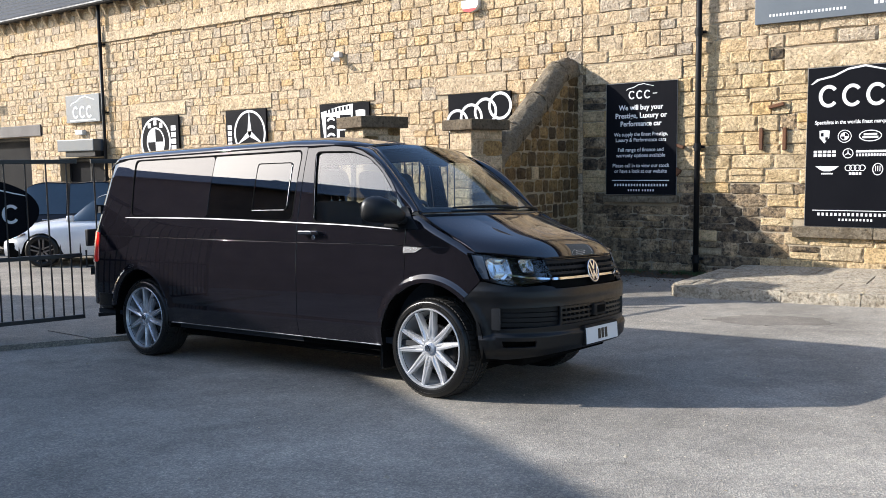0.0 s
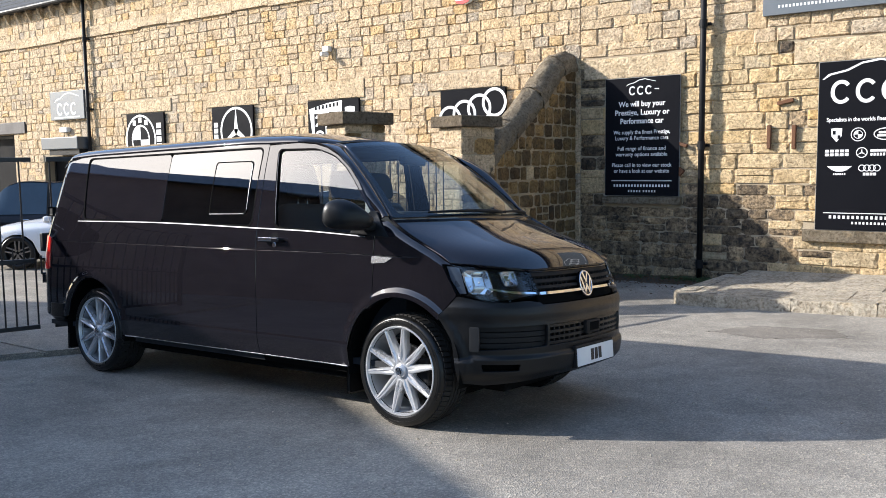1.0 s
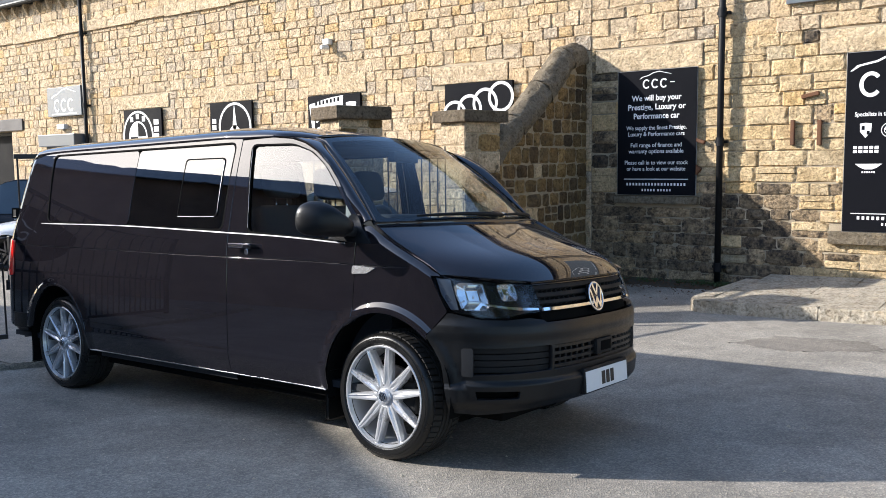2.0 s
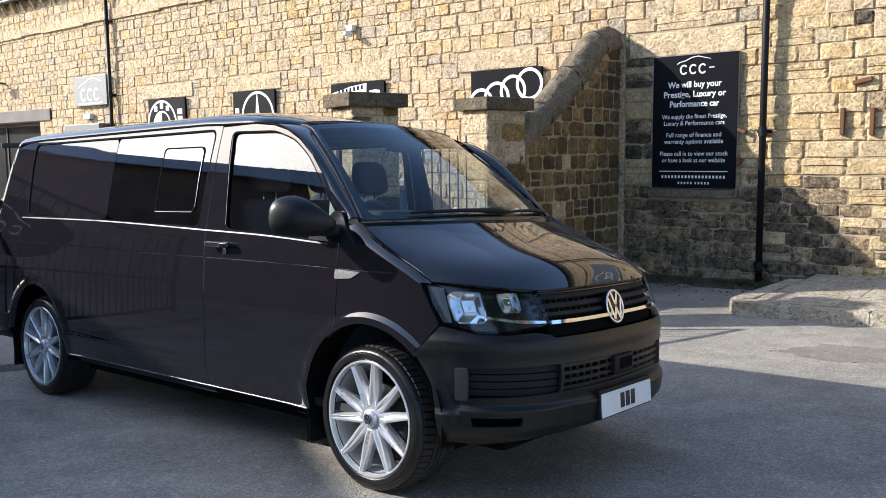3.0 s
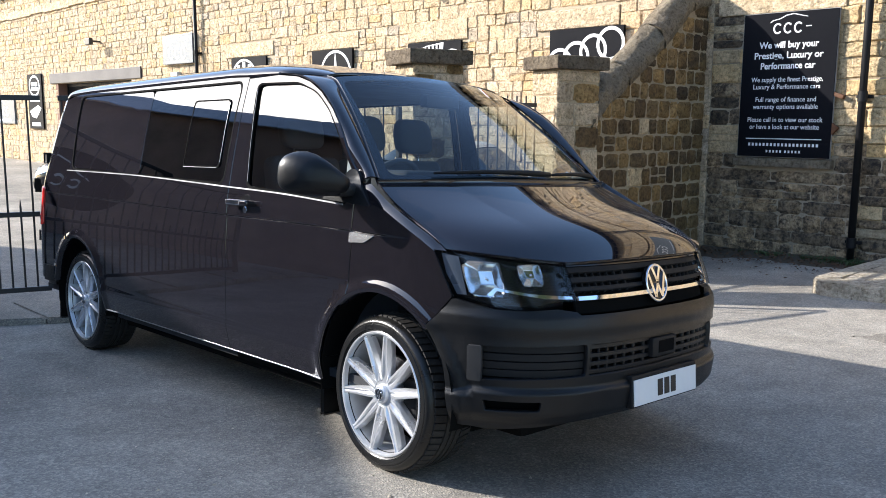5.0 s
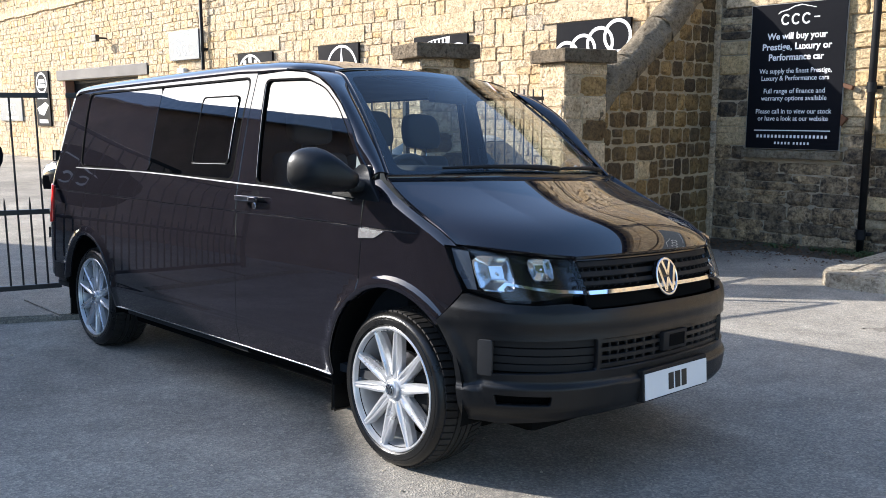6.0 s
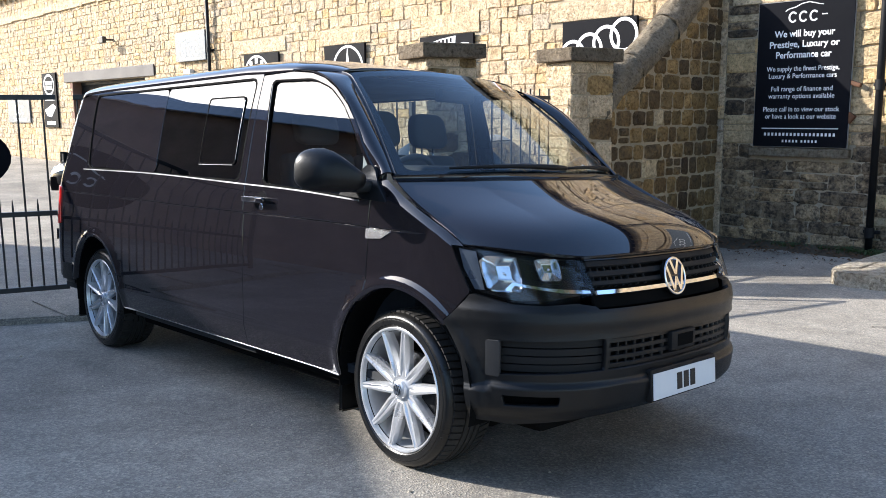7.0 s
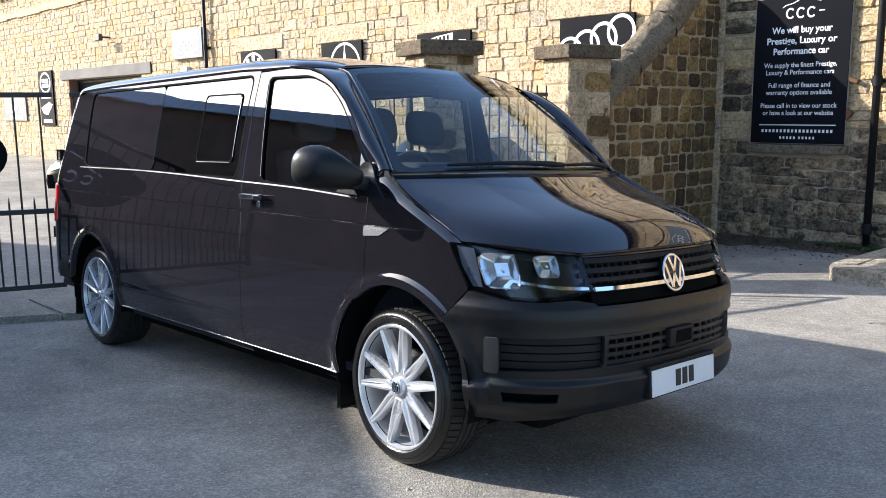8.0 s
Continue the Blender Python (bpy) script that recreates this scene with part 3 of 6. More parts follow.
canopy = thing("door_canopy", Matrix.Identity(4), "grey painted box canopy over an entrance door", "canopy")
bm = bmesh.new()
box(bm, (-18.68, WY - 0.42, 2.15), (-16.96, WY + 0.02, 2.46), 0.02)
part("canopy_box", bm, M_GREY_PAINT, canopy)
bm = bmesh.new()
box(bm, (-18.4, WY - 0.36, 2.0), (-16.98, WY + 0.02, 2.152), 0.01)
part("soffit", bm, M_TRIM, canopy)
bulkhead = thing("wall_light", Matrix.Identity(4), "small pale bulkhead light on the stone wall", "lamp")
bm = bmesh.new()
box(bm, (-18.25, WY - 0.14, 2.6), (-17.9, WY, 2.73), 0.03)
part("light_casing", bm, M_GREY_PLASTIC, bulkhead)

# boundary wall with rising coping, from the pier to the building
BX = -3.09
COP = curve([5.8, 6.2, 6.9, 7.6, 7.98, 8.45], [1.83, 2.11, 2.53, 3.04, 3.33, 3.46])
side_wall = thing("boundary_wall", Matrix.Identity(4), "dark stained squared stone boundary wall with pale joints", "wall", kind="structure")
bm = bmesh.new()
ys = [5.75 + 0.1 * k for k in range(28)]
prof = [(y, -1.0) for y in (5.75, WY)] + [(y, COP(y) - 0.26) for y in reversed([v for v in ys if v < WY] + [WY])]
strip_prism(bm, prof, BX - 0.38, BX - 0.02, Matrix(((0, 1, 0, 0), (1, 0, 0, 0), (0, 0, 1, 0), (0, 0, 0, 1))))
part("mortar_core", bm, M_MORTAR_PALE, side_wall)
FACE_X = Matrix.Translation((BX - 0.02, 0, 0)) @ Matrix.Rotation(math.pi / 2, 4, "Z")


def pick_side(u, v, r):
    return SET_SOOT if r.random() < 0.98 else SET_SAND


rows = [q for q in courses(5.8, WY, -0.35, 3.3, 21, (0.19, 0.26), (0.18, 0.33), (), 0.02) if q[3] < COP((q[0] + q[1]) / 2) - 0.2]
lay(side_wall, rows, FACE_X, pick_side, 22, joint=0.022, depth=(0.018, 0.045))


def coping_stones():
    """Half-round weathered stones laid along the slope."""
    cuts = [5.80, 6.55, 7.3, 8.0, 8.46]
    for q, (a, b) in enumerate(zip(cuts, cuts[1:])):
        verts, faces = [], []
        ny, na = 20, 25
        for j in range(ny + 1):
            y = a + 0.006 + (b - a - 0.012) * j / ny
            for i in range(na):
                t = math.pi * (-0.12 + 1.24 * i / (na - 1))
                rr = 0.22 * (1 + 0.12 * noise.noise(Vector((math.cos(t) * 2, y * 4, math.sin(t) * 2 + q))) + 0.05 * noise.noise(Vector((math.cos(t) * 7, y * 13, math.sin(t) * 7 + q))))
                verts.append((BX - 0.2 + rr * math.cos(t), y - 0.45 * rr * max(0.0, math.sin(t)) * sstep(5.9, 6.4, y), COP(y) - 0.25 + rr * 1.02 * math.sin(t)))
        for j in range(ny):
            for i in range(na - 1):
                n = j * na + i
                faces.append((n, n + 1, n + na + 1, n + na))
        faces.append(tuple(range(na)))
        faces.append(tuple(reversed(range(ny * na, ny * na + na))))
        raw("coping_stone", verts, faces, M_COPING, side_wall, "rounded mossy coping stone", smooth=True)


coping_stones()


# ---- gate piers ----
def pier(x, y, turn, wide, deep, top, label):
    """A squared stone gate pier; (x, y) is its corner towards the road and the forecourt."""
    m = Matrix.Translation((x, y, 0)) @ Matrix.Rotation(turn, 4, "Z")
    p = thing("gate_pier", m, label, "gate pier", "gate piers")
    low = -0.45
    bm = bmesh.new()
    box(bm, (-wide + 0.02, 0.02, low), (-0.02, deep - 0.02, top))
    part("mortar_core", bm, M_MORTAR_PALE, p)
    seed = int(abs(x) * 100)
    front = courses(-wide, 0, low, top, seed, (0.2, 0.27), (0.22, 0.4))
    lay(p, front, m @ Matrix.Translation((0, 0.02, 0)), lambda u, v, r: SET_PALE if r.random() < 0.75 else SET_SOOT, seed + 1, 0.014, (0.012, 0.02))
    side = courses(0, deep, low, top, seed, (0.2, 0.27), (0.22, 0.4))
    lay(p, side, m @ Matrix.Translation((-0.02, 0, 0)) @ Matrix.Rotation(math.pi / 2, 4, "Z"), lambda u, v, r: SET_PALE if r.random() < 0.45 else SET_SOOT, seed + 2, 0.014, (0.012, 0.02))
    bm = bmesh.new()
    box(bm, (-wide - 0.07, -0.07, top), (0.07, deep + 0.07, top + 0.15), 0.015)
    part("cap_stone", bm, M_CAP, p, "flat weathered cap stone")
    return p


pier(-3.75, 3.62, radians(-17), 0.50, 0.60, 2.155, "pale squared stone gate pier with a flat cap behind the van")
pier(-3.175, 5.285, radians(-12), 0.49, 0.64, 2.15, "squared stone gate pier with a flat cap joining a wall")


# ---- railings ----
def bars(parent, a, b, z_low, rails, tall, short, spacing, name_short="dog_bar"):
    """Square-railed iron bars from a to b in plan."""
    a, b = Vector(a), Vector(b)
    way = (b - a).normalized()
    n = int((b - a).length / spacing)
    for z in rails:
        bm = bmesh.new()
        m = Matrix.Translation((a.x, a.y, 0)) @ Matrix.Rotation(math.atan2(way.y, way.x), 4, "Z")
        box(bm, (0, -0.022, z - 0.022), ((b - a).length, 0.022, z + 0.022), 0.004, m)
        part("rail", bm, M_IRON, parent)
    for k in range(n + 1):
        p = a + way * (k * spacing + 0.03)
        bm = bmesh.new()
        tube(bm, [(p.x, p.y, z_low), (p.x, p.y, tall)], 0.009, 8)
        part("bar", bm, M_IRON, parent)
        if short:
            q = p + way * spacing / 2
            bm = bmesh.new()
            tube(bm, [(q.x, q.y, z_low), (q.x, q.y, short - 0.03), (q.x, q.y, short + 0.03)], [0.009, 0.009, 0.002], 8)
            part(name_short, bm, M_IRON, parent)


def gate_xy(y):
    return (-3.75 + 0.37 * (y - 3.55), y)


for y0, y1 in ((-3.0, 0.32), (0.45, 3.45)):
    g = thing("iron_gate", Matrix.Identity(4), "tall black iron driveway gate leaf with round bars, closed", "gate", "driveway gate leaves")
    bars(g, gate_xy(y0), gate_xy(y1), 0.05, (0.07, 0.74, 1.75), 1.75, 0.84, 0.2)
    for y in (y0, y1):
        if 0 < y < 1:
            continue
        x = gate_xy(y)[0]
        bm = bmesh.new()
        q = 0.012 if 0 < y < 1 else 0.025
        box(bm, (x - q, y - q, 0.0), (x + q, y + q, 1.76), 0.004)
        part("gate_stile", bm, M_IRON, g)
    if y0 > 0:
        x = gate_xy(y0)[0]
        bm = bmesh.new()
        box(bm, (x + 0.02, y0 - 0.12, 0.84), (x + 0.07, y0 + 0.12, 1.02), 0.008)
        tube(bm, [(x + 0.06, y0 - 0.14, 0.80), (x + 0.06, y0 - 0.14, 0.62), (x + 0.06, y0 + 0.02, 0.62)], 0.012, 8)
        latch = part("gate_lock", bm, M_IRON, g, "black lock box and drop bolt")
        bm = bmesh.new()
        tube(bm, [(x + 0.07, y0 - 0.05, 0.93), (x + 0.12, y0 - 0.05, 0.93), (x + 0.12, y0 + 0.06, 0.93)], 0.010, 8)
        part("gate_handle", bm, M_IRON, latch)
g = thing("pedestrian_gate", Matrix.Identity(4), "narrow black iron gate between two stone piers", "gate")
bars(g, (-3.62, 4.27), (-3.42, 5.2), -0.1, (-0.05, 0.9, 1.75), 1.85, 0, 0.13)

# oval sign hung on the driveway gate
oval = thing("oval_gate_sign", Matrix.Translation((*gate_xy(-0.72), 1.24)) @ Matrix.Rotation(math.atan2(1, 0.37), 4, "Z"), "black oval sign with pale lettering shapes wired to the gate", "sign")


def oval_outline(rx, rz, n=40, cx=0, cz=0):
    return [(cx + rx * math.cos(2 * math.pi * k / n), cz + rz * math.sin(2 * math.pi * k / n)) for k in range(n)]


def ring(bm, rx, rz, w, y0, y1, cx=0, cz=0, a0=0.0, a1=2 * math.pi, n=36):
    """A flat ring or open arc facing -y, into bm."""
    full = abs(a1 - a0) > 6.28
    steps = n if full else n + 1
    out, inn = [], []
    for k in range(steps):
        a = a0 + (a1 - a0) * k / n
        c, s = math.cos(a), math.sin(a)
        out.append([bm.verts.new((cx + rx * c, y, cz + rz * s)) for y in (y0, y1)])
        inn.append([bm.verts.new((cx + (rx - w) * c, y, cz + (rz - w) * s)) for y in (y0, y1)])
    for k in range(steps if full else steps - 1):
        j = (k + 1) % steps
        bm.faces.new((out[k][0], out[j][0], inn[j][0], inn[k][0]))
        bm.faces.new((out[k][1], inn[k][1], inn[j][1], out[j][1]))
        bm.faces.new((out[k][0], out[k][1], out[j][1], out[j][0]))
        bm.faces.new((inn[k][0], inn[j][0], inn[j][1], inn[k][1]))


def open_rings(parent, size, y, cx, cz, material=None, sweep=True):
    """The dealer's mark as plain shapes: three open rings under a long swept line."""
    for k in (-1, 0, 1):
        bm = bmesh.new()
        ring(bm, size * 0.42, size * 0.5, size * 0.15, y - 0.003, y, cx + k * size * 0.98, cz, radians(40), radians(320), 24)
        part("open_ring", bm, material or M_WHITE, parent)
    if sweep:
        bm = bmesh.new()
        top = [(-1.75, 0.55), (-1.5, 0.78), (-0.8, 0.92), (-0.2, 1.2), (0.5, 1.3), (1.2, 1.1), (1.8, 0.95)]
        low = [(1.8, 0.9), (1.2, 1.04), (0.5, 1.22), (-0.2, 1.12), (-0.75, 0.85), (-1.4, 0.72), (-1.68, 0.55)]
        strip_prism(bm, [(cx + size * a, cz + size * b) for a, b in top + low], y - 0.003, y)
        part("swept_line", bm, material or M_WHITE, parent)


bm = bmesh.new()
strip_prism(bm, oval_outline(0.72, 0.36), -0.01, 0.01)
part("panel", bm, M_BOARD, oval)
open_rings(oval, 0.2, -0.011, 0.25, -0.03)
oval.matrix_world = Matrix.Translation((*gate_xy(-0.72), 1.24)) @ Matrix.Rotation(math.atan2(1, 0.37), 4, "Z") @ Matrix.Translation((0, 0.035, 0))


# ---- the van ----
ROLL, NOSE = radians(3.3), radians(1.62)
VR = Matrix.Rotation(-NOSE, 4, "Y") @ Matrix.Rotation(-ROLL, 4, "X")
VAN_M = Matrix.Translation(Vector((0, 0, 0.345)) - VR @ Vector((0, -0.91, 0.36))) @ VR
van = thing("panel_van", VAN_M, "black long-wheelbase panel van with silver alloy wheels on the forecourt", "van")

S_Z = curve([0.2, 0.35, 0.5, 0.75, 1.0, 1.2, 1.32, 1.45, 1.6, 1.7, 1.8, 1.85, 1.9, 1.95], [0.905, 0.93, 0.947, 0.955, 0.955, 0.944, 0.926, 0.904, 0.875, 0.853, 0.828, 0.815, 0.801, 0.782])
X_NOSE = curve([0.2, 0.3, 0.35, 0.45, 0.6, 0.7, 0.8, 0.9, 1.0, 1.05, 1.1, 1.2, 1.35], [0.80, 0.86, 0.88, 0.895, 0.91, 0.905, 0.885, 0.845, 0.795, 0.765, 0.73, 0.69, 0.65])
NP = 3.0
CREASE = curve([-4.2, -2.84, -1.76, -0.65, 0.2], [1.14, 1.126, 1.112, 1.106, 1.092])


def half(x, z):
    """Half the width of the body at x and height z."""
    s = S_Z(z)
    d = z - CREASE(x)
    s -= 0.005 * sstep(0.005, -0.005, d) * sstep(0.30, 0.0, x) * sstep(-0.26, -0.02, d)
    s += (0.004 * sstep(0.535, 0.480, z) - 0.12 * max(0.0, 0.480 - z)) * sstep(0.2, -0.2, x)
    if x > 0:
        s *= max(0.0, 1 - min(0.9999, x / X_NOSE(z)) ** NP) ** (1 / NP)
    roll = sstep(0.0, 1.0, (z - WING_TOP(x) + 0.07) / 0.095) if x > -0.32 else 0.0
    s -= 0.024 * roll * roll * sstep(-0.30, -0.17, x) * sstep(0.44, 0.34, x)
    return s + flare(x, z)


WING_TOP = curve([-0.2, -0.085, 0.05, 0.19, 0.33, 0.40, 0.46], [1.335, 1.318, 1.24, 1.172, 1.102, 1.056, 1.03])


def flare(x, z):
    """How far the body swells out round the wheel arches."""
    d = min(math.hypot(x - 0.03, z - 0.40) - 0.445, math.hypot(x + 3.40, z - 0.40) - 0.43)
    return 0.016 * sstep(0.066, 0.010, d)


LEAN = curve([0.4, 0.9, 1.1, 1.43, 1.9], [0.01, 0.015, 0.03, 0.11, 0.20])


def side_map(sgn, off=0.0):
    """(x, z) onto the side of the body; behind x = -4.1 it turns the rear corner."""
    def f(u, v):
        if u < -4.10:
            a = min(1.6, (-4.10 - u) / 0.22)
            s = half(-4.1, v)
            return (-4.10 - 0.22 * math.sin(a) + LEAN(v), sgn * (s - 0.22 + 0.22 * math.cos(a) - off), v)
        return (u + LEAN(v) * sstep(-3.6, -4.1, u), sgn * (half(u, v) - off), v)
    return f


def nose_map(off=0.0):
    """(turn, z) onto the nose, from -1 at one side to 1 at the other."""
    def f(u, v):
        a = max(-1.0, min(1.0, u)) * math.pi / 2
        s, xn = S_Z(v) - off, X_NOSE(v) - off
        c, q = max(1e-6, math.cos(a)), math.sin(a)
        return (xn * c ** (2 / NP), math.copysign(abs(q) ** (2 / NP), q) * s, v)
    return f


def turn_of(y, z):
    """The nose_map turn of a point at y."""
    k = min(1.0, abs(y) / S_Z(z))
    return math.copysign(math.asin(k ** (NP / 2)) / (math.pi / 2), y)


def turn_at(x, z):
    """The nose_map turn, on the right-hand side, of a point at x."""
    return -math.acos(min(1.0, max(0.0, x / X_NOSE(z))) ** (NP / 2)) / (math.pi / 2)


def arc(cx, cz, r, a0, a1, n=22):
    return [(cx + r * math.cos(radians(a0 + (a1 - a0) * k / n)), cz + r * math.sin(radians(a0 + (a1 - a0) * k / n))) for k in range(n + 1)]


def rounded(points, r, n=4):
    """Rounds the corners of an outline."""
    out, k = [], len(points)
    for i in range(k):
        p, a, b = Vector(points[i]), Vector(points[i - 1]), Vector(points[(i + 1) % k])
        da, db = (a - p), (b - p)
        q = min(r, da.length * 0.45, db.length * 0.45)
        p0, p1 = p + da.normalized() * q, p + db.normalized() * q
        for j in range(n + 1):
            t = j / n
            v = p0 * (1 - t) ** 2 + p * 2 * t * (1 - t) + p1 * t * t
            out.append((v.x, v.y))
    return out


def inset(points, d):
    """Moves an outline inwards by about d, towards its middle line."""
    cx = sum(p[0] for p in points) / len(points)
    cz = sum(p[1] for p in points) / len(points)
    wx = max(p[0] for p in points) - min(p[0] for p in points)
    wz = max(p[1] for p in points) - min(p[1] for p in points)
    return [(cx + (x - cx) * (1 - 2 * d / wx), cz + (z - cz) * (1 - 2 * d / wz)) for x, z in points]


FA, RA = (0.03, 0.40, 0.445), (-3.40, 0.40, 0.43)
DOOR_WIN = rounded([(-1.120, 1.272), (-1.190, 1.835), (-0.80, 1.822), (-0.62, 1.765), (-0.49, 1.676), (-0.40, 1.58), (-0.215, 1.355), (-0.225, 1.222)], 0.05)
SIDE_WIN = rounded([(-1.365, 1.280), (-1.348, 1.857), (-3.64, 1.868), (-3.565, 1.325)], 0.06)
PANES = rounded([(-1.378, 1.291), (-1.362, 1.846), (-2.445, 1.853), (-2.445, 1.308)], 0.04)
BLANK = rounded([(-2.451, 1.308), (-2.451, 1.853), (-3.622, 1.858), (-3.555, 1.336)], 0.045)

wing = [(-0.172, 1.2), (-0.188, 0.79)] + arc(*FA, 119, 48) + [(0.366, 0.772), (0.441, 0.860), (0.442, 0.875), (0.394, 0.96), (0.343, 1.057), (0.396, 1.054), (0.33, 1.102), (0.26, 1.137), (0.19, 1.172), (0.12, 1.205), (0.05, 1.24), (-0.02, 1.280), (-0.085, 1.317), (-0.160, 1.325)]
door = [(-0.180, 1.2), (-0.196, 0.787)] + arc(*FA, 121, 184)[1:] + [(-0.415, 0.352), (-1.296, 0.352), (-1.295, 0.9), (-1.295, 1.2), (-1.293, 1.3), (-1.289, 1.868), (-1.0, 1.872), (-0.82, 1.853), (-0.70, 1.820), (-0.585, 1.764), (-0.46, 1.674), (-0.37, 1.584), (-0.25, 1.42), (-0.170, 1.325)]
rear = [(-1.304, 0.352), (-1.303, 0.9), (-1.303, 1.2), (-1.301, 1.3), (-1.297, 1.877), (-1.5, 1.885), (-3.5, 1.885), (-3.9, 1.876), (-4.10, 1.855), (-4.42, 1.775), (-4.44, 0.46), (-3.83, 0.46)] + [(RA[0] + RA[2] * math.cos(radians(a)), RA[1] + RA[2] * math.sin(radians(a))) for a in range(172, 3, -8)] + [(-2.97, 0.352)]
WAIST = curve([-3.66, -2.47, -1.30, -0.76, -0.26], [1.318, 1.306, 1.270, 1.252, 1.222])


def groove(x0, x1):
    """Outline of the narrow pressed crease between x0 and x1."""
    n = max(2, int((x1 - x0) / 0.08))
    line = [(x0 + (x1 - x0) * k / n, CREASE(x0 + (x1 - x0) * k / n)) for k in range(n + 1)]
    return [(x, z - 0.0024) for x, z in line] + [(x, z + 0.0024) for x, z in reversed(line)]


for sgn in (-1, 1):
    flip = sgn > 0
    m = side_map(sgn)
    shell("front_wing", [wing, groove(-0.165, 0.06)], m, M_PAINT, van, step=(0.012, 0.009), flip=flip)
    d_ob = shell("front_door", [door, DOOR_WIN, groove(-1.290, -0.195)], m, M_PAINT, van, step=(0.05, 0.009), flip=flip)
    shell("rear_side_panel", [rear, SIDE_WIN, groove(-4.05, -1.308)], m, M_PAINT, van, step=(0.05, 0.009), flip=flip)
    # flush near-black strip behind the slot paints the crease's shade line along the flank
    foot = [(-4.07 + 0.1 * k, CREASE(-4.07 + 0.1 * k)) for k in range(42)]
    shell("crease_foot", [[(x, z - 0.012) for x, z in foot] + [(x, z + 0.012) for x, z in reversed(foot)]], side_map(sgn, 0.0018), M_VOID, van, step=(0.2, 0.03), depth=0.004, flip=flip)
    shell("door_pane", [inset(DOOR_WIN, -0.006)], side_map(sgn, 0.012), M_GLASS, d_ob, "lightly tinted door glass", step=(0.1, 0.1), flip=flip, rim=False)
    shell("side_pane", [PANES], side_map(sgn, 0.008), M_PRIVACY if sgn < 0 else M_GLASS, van, "dark privacy glass side window", step=(0.1, 0.1), flip=flip, depth=0.006)
    shell("blank_panel", [BLANK], side_map(sgn, 0.007), M_PAINT, van, "painted blank in the rear window opening", step=(0.1, 0.08), flip=flip, depth=0.006)
    if sgn < 0:
        lining = [(-1.30, 0.30), (-1.30, 1.88), (-4.1, 1.88), (-4.1, 0.85), (-3.9, 0.85), (-2.9, 0.85), (-2.9, 0.30)]
        shell("inner_lining", [lining], side_map(sgn, 0.035), M_CABIN, van, step=(0.3, 0.1), flip=flip, rim=False)
    if sgn > 0:
        shell("inner_lining", [[(-2.62, 0.30), (-2.62, 1.88), (-4.1, 1.88), (-4.1, 0.30)]], side_map(sgn, 0.035), M_CABIN, van, step=(0.3, 0.1), flip=flip, rim=False)
    # thin black gasket round the windows
    for hole, nm in ((DOOR_WIN, "window_seal"), (SIDE_WIN, "window_seal")):
        shell(nm, [inset(hole, -0.005), inset(hole, 0.007)], side_map(sgn, -0.0008), M_VOID, van, step=(0.2, 0.2), depth=0.012, flip=flip)
    # bright strip along the waist
    belt = [(x, WAIST(x)) for x in [-3.65 + 0.1 * k for k in range(34)]] + [(-0.26, WAIST(-0.26))]
    band = [(x, z - 0.0075) for x, z in belt] + [(x, z) for x, z in reversed(belt)]
    shell("waist_strip", [band], side_map(sgn, -0.004), M_SATIN, van, "bright satin waist strip", step=(0.2, 0.02), depth=0.012, flip=flip)
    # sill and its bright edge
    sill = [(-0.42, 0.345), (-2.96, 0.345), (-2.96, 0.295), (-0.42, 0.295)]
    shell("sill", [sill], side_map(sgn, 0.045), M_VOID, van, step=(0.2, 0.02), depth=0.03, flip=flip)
    edge = [(-0.43, 0.352), (-2.95, 0.352), (-2.95, 0.3455), (-0.43, 0.3455)]
    shell("sill_strip", [edge], side_map(sgn, -0.001), M_SATIN, van, "thin bright sill strip", step=(0.2, 0.02), depth=0.01, flip=flip)
    # arch lips
    for (cx, cz, r), a0, a1, nm in ((FA, 128, 46, "arch_lip"), (RA, 172, 6, "arch_lip")):
        outer, inner = arc(cx, cz, r + 0.012, a0, a1), arc(cx, cz, r - 0.006, a1, a0)
        shell(nm, [outer + inner], side_map(sgn, -0.0015), M_PAINT, van, step=(0.02, 0.02), depth=0.05, flip=flip)
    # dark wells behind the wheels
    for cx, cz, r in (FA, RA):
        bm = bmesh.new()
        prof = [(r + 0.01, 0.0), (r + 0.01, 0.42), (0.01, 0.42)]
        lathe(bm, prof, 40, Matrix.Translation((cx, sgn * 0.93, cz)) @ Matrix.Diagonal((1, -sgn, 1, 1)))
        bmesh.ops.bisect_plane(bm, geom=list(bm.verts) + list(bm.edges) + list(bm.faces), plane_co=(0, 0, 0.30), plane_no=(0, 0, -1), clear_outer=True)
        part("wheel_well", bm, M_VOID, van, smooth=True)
    # repeater badge on the wing
    rep = rounded([(-0.198, 1.045), (-0.194, 1.094), (-0.02, 1.086), (-0.085, 1.052)], 0.012)
    shell("wing_badge", [rep], side_map(sgn, -0.006), M_BRIGHT, van, "small chrome wing badge", step=(0.1, 0.1), depth=0.008, flip=flip)
    # rear lamp
    lamp = [(-4.085, 0.88), (-4.10, 1.17), (-4.34, 1.19), (-4.34, 0.86)]
    shell("tail_lamp", [rounded(lamp, 0.02)], side_map(sgn, -0.010), M_RED_LENS, van, "red tail lamp", step=(0.03, 0.1), depth=0.02, flip=flip)
    # mud flaps
    for x0, wd in ((-0.44, 0.14), (-3.86, 0.22)):
        bm = bmesh.new()
        box(bm, (x0 - 0.012, sgn * (0.90 - wd), 0.17), (x0 + 0.012, sgn * 0.90, 0.46), 0.01)
        part("mud_flap", bm, M_RUBBER, van)

